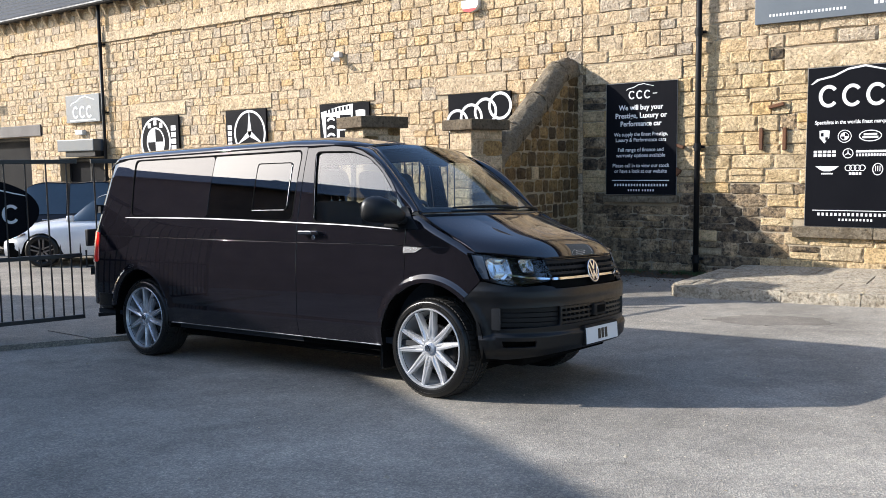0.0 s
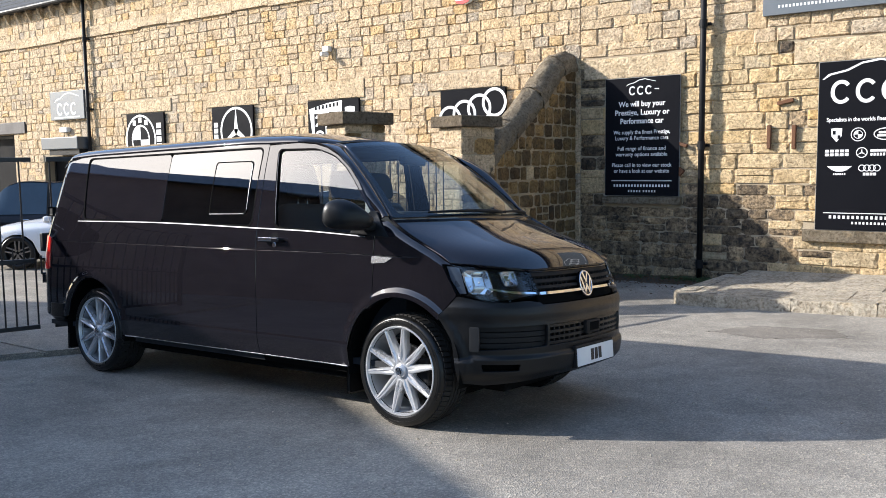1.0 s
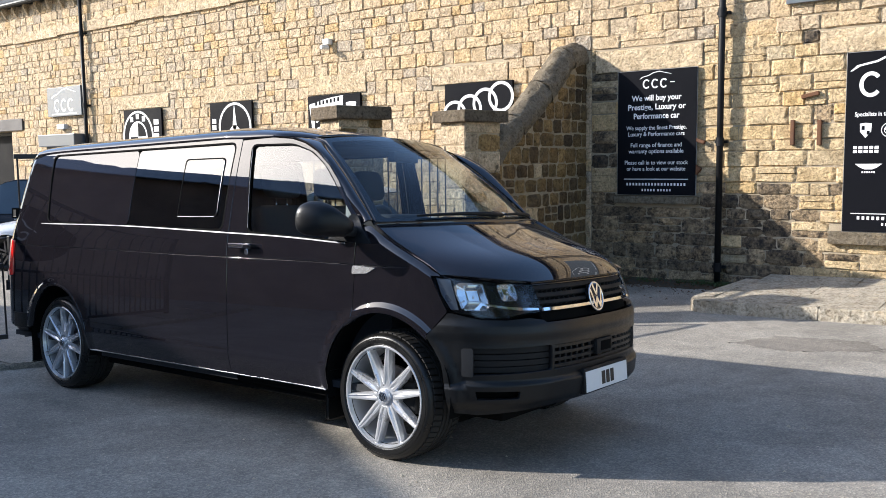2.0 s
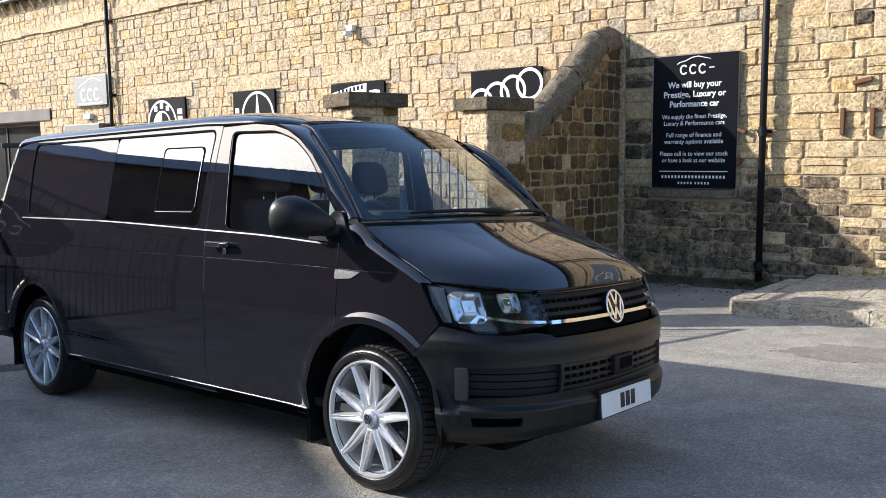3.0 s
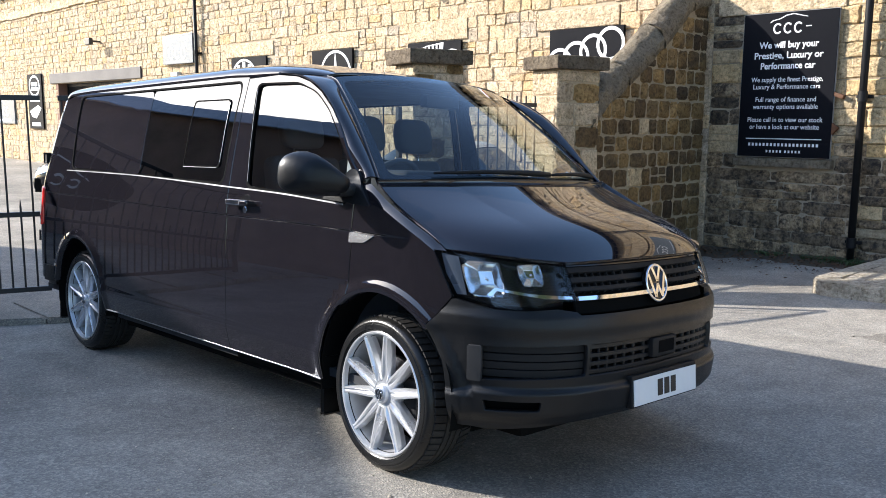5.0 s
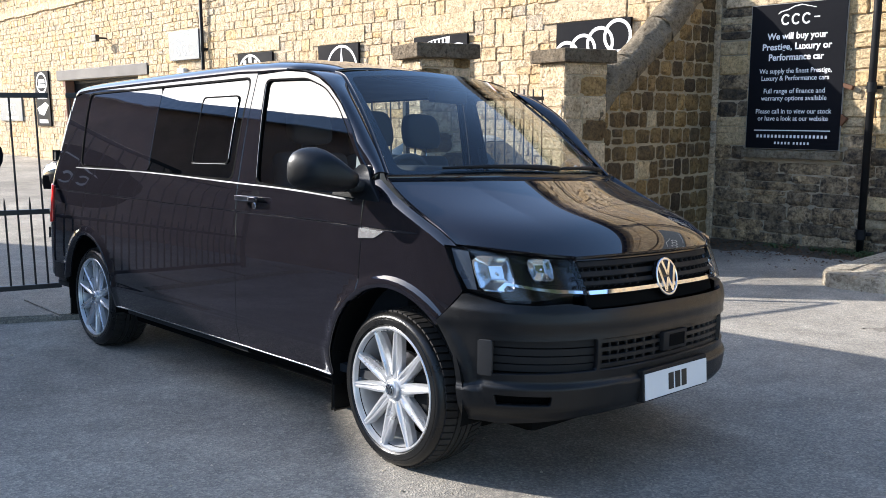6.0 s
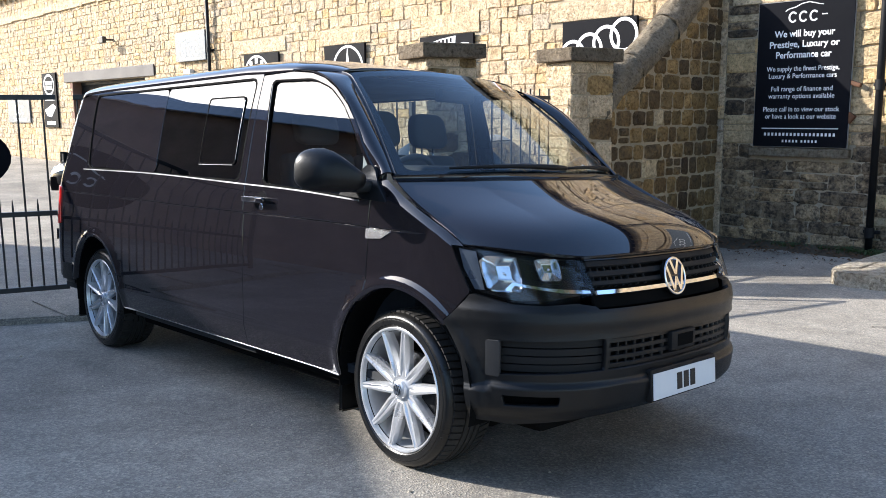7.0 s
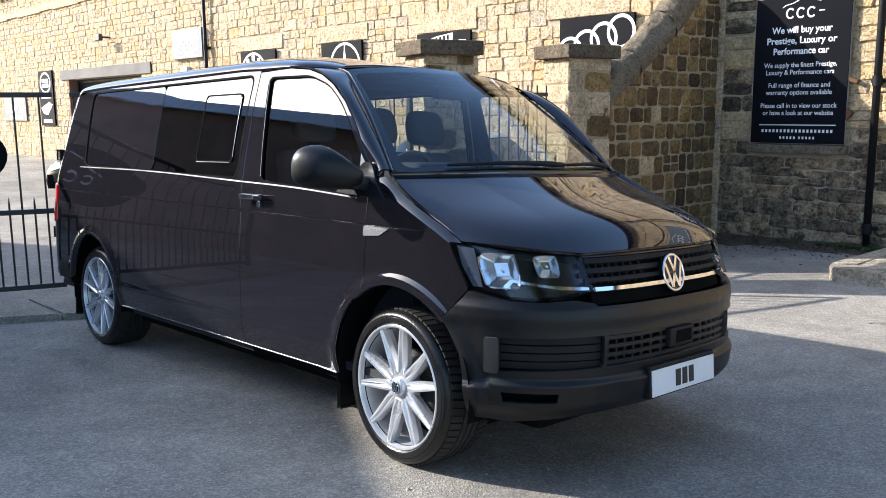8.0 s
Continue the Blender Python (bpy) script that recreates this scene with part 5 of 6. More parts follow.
# ---- wheels ----
def wheel_mesh():
    """A ten-spoke alloy wheel with tyre, facing -y, centred on its hub face."""
    w = new("wheel")
    R = 0.362
    bm = bmesh.new()
    prof = [(0.268, 0.02), (0.287, -0.004), (0.296, -0.011), (0.2985, -0.0085), (0.301, -0.013), (0.311, -0.0135), (0.322, -0.013), (0.3245, -0.0095), (0.327, -0.0105), (0.340, -0.004), (0.353, 0.012), (R - 0.004, 0.03), (R, 0.05), (R + 0.002, 0.135), (R, 0.22), (R - 0.004, 0.245), (0.345, 0.272), (0.30, 0.285), (0.268, 0.25)]
    lathe(bm, prof, 72)
    tyre = part("tyre", bm, M_RUBBER, w, "low-profile road tyre", smooth=True, angle=50)
    # shoulder blocks and centre ribs of the tread
    bm = bmesh.new()
    for k in range(64):
        a = 2 * math.pi * k / 64
        for y0, y1, sk in ((0.020, 0.082, 0.03), (0.19, 0.252, -0.03)):
            m = Matrix.Rotation(a, 4, "Y")
            q = [(-0.0135, y0), (0.0135, y0), (0.0135 + sk * 0.3, y1), (-0.0135 + sk * 0.3, y1)]
            lift = [0.0015, 0.0015, 0.0075, 0.0075] if y0 < 0.1 else [0.0075, 0.0075, 0.0015, 0.0015]
            inn = [bm.verts.new(m @ Vector((x, y, R - 0.006))) for x, y in q]
            out = [bm.verts.new(m @ Vector((x, y, R + l))) for (x, y), l in zip(q, lift)]
            bm.faces.new(out)
            for i in range(4):
                bm.faces.new((inn[i], inn[(i + 1) % 4], out[(i + 1) % 4], out[i]))
    for y0, y1 in ((0.09, 0.118), (0.126, 0.15), (0.158, 0.184)):
        lathe(bm, [(R - 0.006, y0), (R + 0.0075, y0 + 0.002), (R + 0.0075, y1 - 0.002), (R - 0.006, y1)], 72)
    part("tread", bm, M_TREAD, tyre)
    bm = bmesh.new()
    prof = [(0.276, 0.030), (0.289, 0.004), (0.288, -0.006), (0.281, -0.008), (0.275, 0.0), (0.268, 0.03), (0.255, 0.08), (0.250, 0.20)]
    lathe(bm, prof, 72)
    part("rim_barrel", bm, M_ALLOY_DARK, w, "bright machined rim", smooth=True, angle=40)
    bm = bmesh.new()
    lathe(bm, [(0.2895, 0.006), (0.2905, -0.004), (0.286, -0.009), (0.279, -0.0085), (0.2755, -0.002), (0.277, 0.006)], 72)
    part("rim_lip", bm, M_ALLOY, w, "bright machined rim lip", smooth=True, angle=40)
    for k in range(10):
        a = 2 * math.pi * (k + 0.25) / 10
        m = Matrix.Rotation(a, 4, "Y")
        bm = bmesh.new()
        lean = 0.012 if k % 2 else -0.012
        # sections along the spoke: radius, half width, ridge y, flank y, back y, sideways
        secs = [(0.060, 0.024, 0.014, 0.026, 0.06, 0.0), (0.10, 0.0275, 0.010, 0.030, 0.06, lean * 0.2), (0.16, 0.0245, 0.005, 0.030, 0.058, lean * 0.5), (0.215, 0.020, 0.001, 0.027, 0.055, lean * 0.7), (0.258, 0.0165, -0.003, 0.020, 0.05, lean * 0.8), (0.283, 0.0145, -0.005, 0.008, 0.045, lean * 0.8)]
        rings = []
        for r, hw_, y, yf, yb, sx in secs:
            dig = 0.013 * sstep(0.285, 0.24, r) * sstep(0.05, 0.12, r)
            rings.append([bm.verts.new(m @ Vector(p)) for p in ((sx - hw_, yf, r), (sx - hw_ * 0.82, y + 0.001, r), (sx - hw_ * 0.40, y, r), (sx + dig * hw_ * 6, y + dig, r), (sx + hw_ * 0.40, y, r), (sx + hw_ * 0.82, y + 0.001, r), (sx + hw_, yf, r), (sx + hw_ * 0.8, yb, r), (sx - hw_ * 0.8, yb, r))])
        for p, q in zip(rings, rings[1:]):
            for i in range(9):
                bm.faces.new((p[i], p[(i + 1) % 9], q[(i + 1) % 9], q[i]))
        bm.faces.new(rings[0])
        bm.faces.new(rings[-1])
        part("spoke", bm, M_ALLOY, w)
    bm = bmesh.new()
    lathe(bm, [(0.0, -0.004), (0.036, -0.004), (0.041, 0.0), (0.044, 0.016), (0.086, 0.018), (0.095, 0.028), (0.095, 0.07), (0.0, 0.07)], 40)
    part("hub", bm, M_ALLOY, w, smooth=True, angle=35)
    for k in range(5):
        a = 2 * math.pi * (k + 0.5) / 5
        bm = bmesh.new()
        lathe(bm, [(0.0, 0.0115), (0.009, 0.0115), (0.0095, 0.02), (0.0, 0.02)], 14, Matrix.Translation((0.066 * math.cos(a), 0.006, 0.066 * math.sin(a))))
        part("wheel_bolt", bm, M_TRIM, w)
    emblem(w, Matrix.Translation((0, -0.005, 0)), 0.028, M_INK, M_CHROME, 0.0)
    bm = bmesh.new()
    lathe(bm, [(0.06, 0.085), (0.165, 0.085), (0.165, 0.11), (0.06, 0.11)], 48)
    part("brake_disc", bm, M_DISC, w, "ventilated steel brake disc", smooth=True, angle=40)
    bm = bmesh.new()
    box(bm, (0.085, 0.062, -0.09), (0.185, 0.135, 0.09), 0.015)
    part("brake_caliper", bm, M_TRIM, w)
    return w


first = wheel_mesh()
first.parent = van
first.matrix_basis = Matrix.Translation((0, -0.91, 0.36)) @ Matrix.Rotation(radians(-2.0), 4, "Z")
for x, s in ((-3.40, -1), (0.0, 1), (-3.40, 1)):
    copy_thing(first, Matrix.Translation((x, s * 0.91, 0.36)) @ Matrix.Rotation((math.pi if s > 0 else 0.0), 4, "Z") @ Matrix.Rotation(radians(23 * (x < -1)), 4, "Y"))

# ---- mirrors ----
for sgn in (-1, 1):
    mir = new("door_mirror")
    mir.parent = van
    mir["label"] = "large matt black door mirror" if sgn < 0 else "matt black door mirror folded back"
    at = Matrix.Translation((-0.235, -1.115, 1.342)) if sgn < 0 else Matrix.Translation((-0.40, 1.04, 1.335)) @ Matrix.Rotation(radians(68), 4, "Z")
    bm = bmesh.new()
    bmesh.ops.create_cube(bm, size=1.0)
    bmesh.ops.subdivide_edges(bm, edges=list(bm.edges), cuts=9, use_grid_fill=True)
    for v in bm.verts:
        p = v.co * 2
        n_ = 3.1
        d = (abs(p.x) ** n_ + abs(p.y) ** n_ + abs(p.z) ** n_) ** (1 / n_)
        q = p / d
        back = sstep(-0.4, 1.0, q.x)
        v.co = Vector((q.x * 0.098, q.y * 0.145 * (1 - 0.22 * back), q.z * 0.112 * (1 - 0.25 * back) + 0.012 * q.y * sgn * -1 * 0))
        v.co.x += -0.10 * (q.y * sgn) * 0.5
        inner = sstep(-0.25, 1.0, -q.y * sgn)
        v.co.z = v.co.z * (0.72 - 0.05 * inner if q.z < 0 else 1.06 - 0.66 * inner) - 0.018 * inner
    bmesh.ops.transform(bm, matrix=at, verts=bm.verts)
    part("mirror_shell", bm, M_PLASTIC, mir, smooth=True)
    bm = bmesh.new()
    box(bm, (-0.23, -0.07, -0.03), (-0.13, 0.07, 0.025), 0.02, Matrix.Translation((-0.02, sgn * 0.972, 1.288)))
    part("mirror_arm", bm, M_PLASTIC, mir, smooth=True, angle=40)
    sail = rounded([(-0.34, 1.243), (-0.055, 1.216), (-0.115, 1.29), (-0.185, 1.385), (-0.215, 1.385), (-0.265, 1.31)], 0.014)
    shell("mirror_sail", [sail], lambda u, v, sgn=sgn: (u, sgn * (half(u, v) + 0.003 + 0.22 * max(0.0, -0.05 - u)), v), M_PLASTIC, mir, step=(0.03, 0.03), depth=0.05, flip=sgn > 0)
    bm = bmesh.new()
    bmesh.ops.create_uvsphere(bm, u_segments=20, v_segments=12, radius=1.0)
    bmesh.ops.transform(bm, matrix=at @ Matrix.Translation((-0.083, 0, 0)) @ Matrix.Diagonal((0.008, 0.10, 0.07, 1)), verts=bm.verts)
    part("mirror_glass", bm, M_CHROME, mir, smooth=True)

# ---- cabin ----
for sgn in (-1, 1):
    shell("pillar_trim", [[(-0.62, 1.79), (-0.50, 1.715), (-0.345, 1.54), (-0.17, 1.35), (-0.18, 1.325), (-0.305, 1.325), (-0.318, 1.46), (-0.52, 1.67)]], side_map(sgn, 0.035), M_TRIM_PALE, van, "pale grey pillar trim", step=(0.1, 0.1), depth=0.01, flip=sgn > 0)
bm = bmesh.new()
prof = [(-0.06, 1.285), (-0.16, 1.30), (-0.36, 1.285), (-0.46, 1.22), (-0.48, 1.05), (-0.40, 0.55), (-0.06, 0.55)]
strip_prism(bm, prof, -0.76, 0.76)
bmesh.ops.bevel(bm, geom=[e for e in bm.edges if abs(e.verts[0].co.y - e.verts[1].co.y) > 1], offset=0.03, segments=3, affect="EDGES")
part("dashboard", bm, M_CABIN, van, "dark grey dashboard", smooth=True, angle=50)
bm = bmesh.new()
box(bm, (-0.50, -0.60, 1.24), (-0.20, -0.20, 1.385), 0.06, None, 4)
part("instrument_hood", bm, M_CABIN, van, "rounded instrument hood", smooth=True, angle=60)
bm = bmesh.new()
c = Matrix.Translation((-0.56, -0.40, 1.275)) @ Matrix.Rotation(radians(32), 4, "Y") @ Matrix.Rotation(math.pi / 2, 4, "Z")
lathe(bm, [(0.185 + 0.016 * math.cos(k * math.pi / 4), 0.016 * math.sin(k * math.pi / 4)) for k in range(8)], 36, c, closed=True)
box(bm, (-0.18, -0.01, -0.02), (0.18, 0.02, 0.02), 0.005, c)
box(bm, (-0.06, -0.02, -0.07), (0.06, 0.03, 0.05), 0.02, c)
part("steering_wheel", bm, M_CLOTH, van, smooth=True, angle=50)
for y in (-0.40, 0.30):
    wd = 0.25 if y < 0 else 0.42
    seat = new("front_seat")
    seat.parent = van
    bm = bmesh.new()
    box(bm, (-1.28, y - wd, 0.62), (-0.78, y + wd, 0.80), 0.06, None, 3)
    part("seat_cushion", bm, M_CLOTH, seat, smooth=True, angle=50)
    bm = bmesh.new()
    box(bm, (-0.07, -wd, 0.0), (0.07, wd, 0.70), 0.06, Matrix.Translation((-1.23, y, 0.76)) @ Matrix.Rotation(radians(-12), 4, "Y"), 3)
    part("seat_back", bm, M_CLOTH, seat, smooth=True, angle=50)
    for q in ((0,) if y < 0 else (-0.21, 0.21)):
        bm = bmesh.new()
        bmesh.ops.create_uvsphere(bm, u_segments=28, v_segments=18, radius=1.0)
        for v in bm.verts:
            p = v.co
            d_ = (abs(p.x) ** 4.5 + abs(p.y) ** 4.5 + abs(p.z) ** 4.5) ** (1 / 4.5)
            v.co = Vector((p.x / d_ * 0.06 - 0.02 * (p.z / d_), p.y / d_ * (0.145 - 0.02 * max(0, p.z / d_)), p.z / d_ * 0.115))
        bmesh.ops.transform(bm, matrix=Matrix.Translation((-1.385, y + q, 1.61)), verts=bm.verts)
        hr = part("headrest", bm, M_CLOTH, seat, smooth=True, angle=50)
        bm = bmesh.new()
        for k in (-0.05, 0.05):
            tube(bm, [(-1.375, y + q + k, 1.38), (-1.385, y + q + k, 1.52)], 0.006, 8)
        part("headrest_post", bm, M_CHROME, hr, smooth=True)
bm = bmesh.new()
box(bm, (-4.2, -0.88, 0.36), (0.1, 0.88, 0.40))
part("cabin_floor", bm, M_CABIN, van)
bm = bmesh.new()
box(bm, (-3.95, -0.77, 1.86), (-0.88, 0.77, 1.872))
part("headlining", bm, M_CABIN, van)
bm = bmesh.new()
box(bm, (-4.0, -0.80, 0.4), (-3.97, 0.80, 1.85))
part("rear_lining", bm, M_CABIN, van)
bm = bmesh.new()
box(bm, (-0.03, -0.13, -0.035), (0.03, 0.13, 0.035), 0.012, Matrix.Translation((-0.62, 0.02, 1.775)))
part("inner_mirror", bm, M_TRIM, van)


# ---- signs on the building ----
SY = 8.335


def sign(name, x0, x1, z0, z1, label, material=None, thick=0.05, y=SY):
    s = thing(name, Matrix.Translation((0, y, 0)), label, "sign")
    bm = bmesh.new()
    box(bm, (x0, 0, z0), (x1, thick, z1), 0.004)
    part("panel", bm, material or M_BOARD, s)
    if material is None and y == SY and x0 > -3:
        bm = bmesh.new()
        box(bm, (x0 - 0.007, 0.008, z0 - 0.007), (x1 + 0.007, thick + 0.004, z1 + 0.007), 0.002)
        part("panel_edge", bm, M_EDGE, s, "thin pale backing edge")
    return s


def bar(parent, x, z, w, h, material=None, name="bar", y=-0.003):
    bm = bmesh.new()
    box(bm, (x - w / 2, y, z - h / 2), (x + w / 2, y + 0.0025, z + h / 2))
    part(name, bm, material or M_WHITE, parent)


def words(parent, text, x, z, size, width, bold=0.0):
    lettering(text, size, Matrix.Translation((x, -0.002, z)), M_WHITE, parent, width=width, bold=bold, thick=0.001)


def pic(parent, fn):
    bm = bmesh.new()
    fn(bm)
    part("mark", bm, M_WHITE, parent)


# buying board
b = sign("sign_board", -2.545, -1.345, 1.13, 2.935, "black sign board with white lettering offering to buy cars", thick=0.03)
cx = -1.945
open_rings(b, 0.135, -0.001, cx - 0.02, 2.74)
bar(b, cx + 0.24, 2.75, 0.07, 0.012)
for text, z, size, wd, bold in (("We will buy your", 2.535, 0.115, 0.76, 0.0022), ("Prestige, Luxury or", 2.405, 0.115, 0.88, 0.0022), ("Performance car", 2.275, 0.115, 0.70, 0.0022),
                                ("We supply the finest Prestige,", 2.105, 0.085, 0.92, 0.0005), ("Luxury & Performance cars", 2.015, 0.085, 0.86, 0.0005),
                                ("Full range of finance and", 1.855, 0.085, 0.78, 0.0005), ("warranty options available", 1.765, 0.085, 0.84, 0.0005),
                                ("Please call in to view our stock", 1.60, 0.085, 0.97, 0.0005), ("or have a look at our website", 1.51, 0.085, 0.90, 0.0005)):
    words(b, text, cx, z, size, wd, bold)
bar(b, cx, 1.36, 0.98, 0.012)
for k in range(19):
    bar(b, cx - 0.44 + k * 0.049, 1.285, 0.027, 0.038)
for k in range(10):
    bar(b, cx - 0.20 + k * 0.045 + 0.02 * (k > 4), 1.20, 0.022, 0.032)

# large makers' board
d = sign("sign_board", 0.60, 2.0, 0.70, 2.955, "large black sign board with white emblems above a stone sill", thick=0.03)
cx = 1.30
open_rings(d, 0.315, -0.001, 1.19, 2.55)
words(d, "Specialists in the worlds finest marques", 1.20, 2.18, 0.075, 0.98, 0.0012)


def shield(m, x, z, s):
    strip_prism(m, [(x - s * 0.8, z + s), (x, z + s * 1.1), (x + s * 0.8, z + s), (x + s * 0.75, z - s * 0.2), (x, z - s * 1.1), (x - s * 0.75, z - s * 0.2)], -0.003, 0)


def star(m, x, z, r, w):
    ring(m, r, r, w, -0.003, 0, x, z)
    for k in range(3):
        a = math.pi / 2 + k * 2 * math.pi / 3
        c, s = math.cos(a), math.sin(a)
        strip_prism(m, [(x + c * r * 0.95, z + s * r * 0.95), (x - s * r * 0.13, z + c * r * 0.13), (x - c * r * 0.1, z - s * r * 0.1), (x + s * r * 0.13, z - c * r * 0.13)], -0.006, -0.001)


def roundel(m, x, z, r):
    ring(m, r, r, r * 0.1, -0.003, 0, x, z)
    ring(m, r * 0.62, r * 0.62, r * 0.08, -0.003, 0, x, z)
    for q in (0.5, 1.5):
        strip_prism(m, [(x, z)] + [(x + 0.56 * r * math.cos(math.pi * q + k * math.pi / 20), z + 0.56 * r * math.sin(math.pi * q + k * math.pi / 20)) for k in range(11)], -0.004, 0)


pic(d, lambda m: shield(m, 0.84, 1.98, 0.085))
for x, z in ((0.81, 2.01), (0.87, 1.95)):
    bar(d, x, z, 0.035, 0.05, M_BOARD, "dark_bar", -0.006)
pic(d, lambda m: roundel(m, 1.106, 1.98, 0.09))
pic(d, lambda m: ring(m, 0.145, 0.08, 0.012, -0.003, 0, 1.436, 1.98))
bar(d, 1.436, 2.0, 0.17, 0.028)
bar(d, 1.436, 1.96, 0.20, 0.028)
for z, n in ((1.765, 5), (1.715, 5)):
    for k in range(n):
        bar(d, 0.725 + k * 0.062, z, 0.046, 0.036)
pic(d, lambda m: star(m, 1.157, 1.74, 0.07, 0.011))
bar(d, 1.46, 1.765, 0.40, 0.03)
for k in range(11):
    bar(d, 1.275 + k * 0.037, 1.715, 0.024, 0.036)
pic(d, lambda m: strip_prism(m, [(0.73, 1.56), (1.045, 1.56), (0.98, 1.51), (0.93, 1.49), (0.845, 1.49), (0.795, 1.51)], -0.003, 0))
for k in range(6):
    bar(d, 0.82 + k * 0.027, 1.455, 0.018, 0.022)
for k in range(4):
    pic(d, lambda m, k=k: ring(m, 0.045, 0.045, 0.010, -0.003, 0, 1.165 + k * 0.06, 1.535))
for k in range(4):
    bar(d, 1.195 + k * 0.042, 1.455, 0.032, 0.036)
pic(d, lambda m: ring(m, 0.068, 0.085, 0.011, -0.003, 0, 1.543, 1.515))
for k in (-1, 0, 1):
    bar(d, 1.543 + k * 0.028, 1.525, 0.010, 0.075)
bar(d, cx, 0.93, 1.2, 0.010)
for k in range(19):
    bar(d, 0.79 + k * 0.057, 0.875, 0.030, 0.042)
for k in range(10):
    bar(d, 1.07 + k * 0.046, 0.80, 0.024, 0.032)

# grey sign high on the wall
t = sign("name_sign", -0.17, 3.4, 3.65, 4.7, "grey dealer name sign high on the stone wall", M_GREY_SIGN, 0.06)
for k in range(22):
    bar(t, 0.05 + k * 0.048, 3.76, 0.026, 0.036)
for k in range(11):
    bar(t, 1.45 + k * 0.07, 3.80, 0.045, 0.06)
open_rings(t, 0.3, -0.001, 1.4, 4.25)

# makers' panels
def rings4(s, cx, cz, r):
    for k in range(4):
        pic(s, lambda m, k=k: ring(m, r, r, r * 0.2, -0.003 - 0.002 * (k % 2), 0, cx + (k - 1.5) * r * 1.25, cz + (k - 1.5) * r * 0.36))


s = sign("wall_sign", -5.765, -4.40, 1.95, 2.955, "square dark sign with four white interlinked rings")
rings4(s, -5.09, 2.565, 0.25)
s = sign("wall_sign", -9.09, -7.72, 1.7, 2.94, "square dark sign with a white shield emblem")
pic(s, lambda m: strip_prism(m, [(-9.05, 2.78), (-8.55, 2.88), (-8.15, 2.92), (-8.2, 2.2), (-8.5, 1.8), (-8.75, 1.75), (-8.95, 2.1)], -0.003, 0))
bar(s, -8.76, 2.40, 0.30, 0.56, M_BOARD, "dark_bar", -0.006)
for z in (2.58, 2.42, 2.26):
    pic(s, lambda m, z=z: ring(m, 0.12, 0.09, 0.05, -0.009, -0.006, -8.76, z, 0.3, 3.0, 12))
bar(s, -8.36, 2.62, 0.30, 0.17, M_BOARD, "dark_bar", -0.006)
bar(s, -8.42, 2.24, 0.22, 0.30, M_BOARD, "dark_bar", -0.006)
for k in range(7):
    bar(s, -8.86 + k * 0.098, 2.79 + k * 0.01, 0.05, 0.075, M_BOARD, "dark_bar", -0.006)
pic(s, lambda m: shield(m, -7.95, 2.62, 0.16))
s = sign("wall_sign", -12.08, -10.735, 1.8, 2.955, "square dark sign with a white three-pointed star in a ring")
pic(s, lambda m: star(m, -11.28, 2.42, 0.52, 0.05))
for k in range(5):
    bar(s, -11.95, 2.05 + k * 0.13, 0.13, 0.10)
s = sign("wall_sign", -15.30, -13.83, 1.7, 2.945, "square dark sign with a white quartered roundel")
pic(s, lambda m: ring(m, 0.60, 0.60, 0.05, -0.003, 0, -14.75, 2.32))
pic(s, lambda m: ring(m, 0.36, 0.36, 0.04, -0.003, 0, -14.75, 2.32))
for a0 in (0.5, 1.5):
    pic(s, lambda m, a0=a0: strip_prism(m, [(-14.75, 2.32)] + [(-14.75 + 0.33 * math.cos(math.pi * a0 + k * math.pi / 20), 2.32 + 0.33 * math.sin(math.pi * a0 + k * math.pi / 20)) for k in range(11)], -0.004, 0))
for a in (60, 90, 120):
    bar(s, -14.75 + 0.47 * math.cos(radians(a)), 2.32 + 0.47 * math.sin(radians(a)), 0.12, 0.12)
for k in range(5):
    bar(s, -14.03, 2.0 + k * 0.16, 0.18, 0.12)
s = sign("name_sign", -18.64, -17.05, 2.93, 3.66, "grey square dealer sign with white open rings", M_GREY_SIGN, 0.12, 8.29)
open_rings(s, 0.33, -0.001, -17.85, 3.2)
bar(s, -17.85, 2.985, 1.2, 0.03)
s = sign("wall_sign", -28.9, -27.6, 1.15, 3.0, "tall dark sign with a white oval and an emblem")
pic(s, lambda m: ring(m, 0.5, 0.36, 0.07, -0.003, 0, -28.25, 2.6))
bar(s, -28.25, 2.66, 0.6, 0.13)
bar(s, -28.25, 2.5, 0.6, 0.13)
bar(s, -28.25, 2.12, 0.9, 0.1)
pic(s, lambda m: strip_prism(m, [(-28.8, 1.75), (-28.0, 1.95), (-27.7, 1.85), (-28.2, 1.5), (-28.6, 1.55)], -0.003, 0))
bar(s, -28.25, 1.3, 0.8, 0.12)
s = sign("name_sign", -32.8, -30.4, 1.3, 2.2, "grey dealer sign low on the stone wall", M_GREY_SIGN)
open_rings(s, 0.36, -0.001, -31.5, 1.75, sweep=False)
bar(s, -31.5, 1.42, 1.4, 0.1)

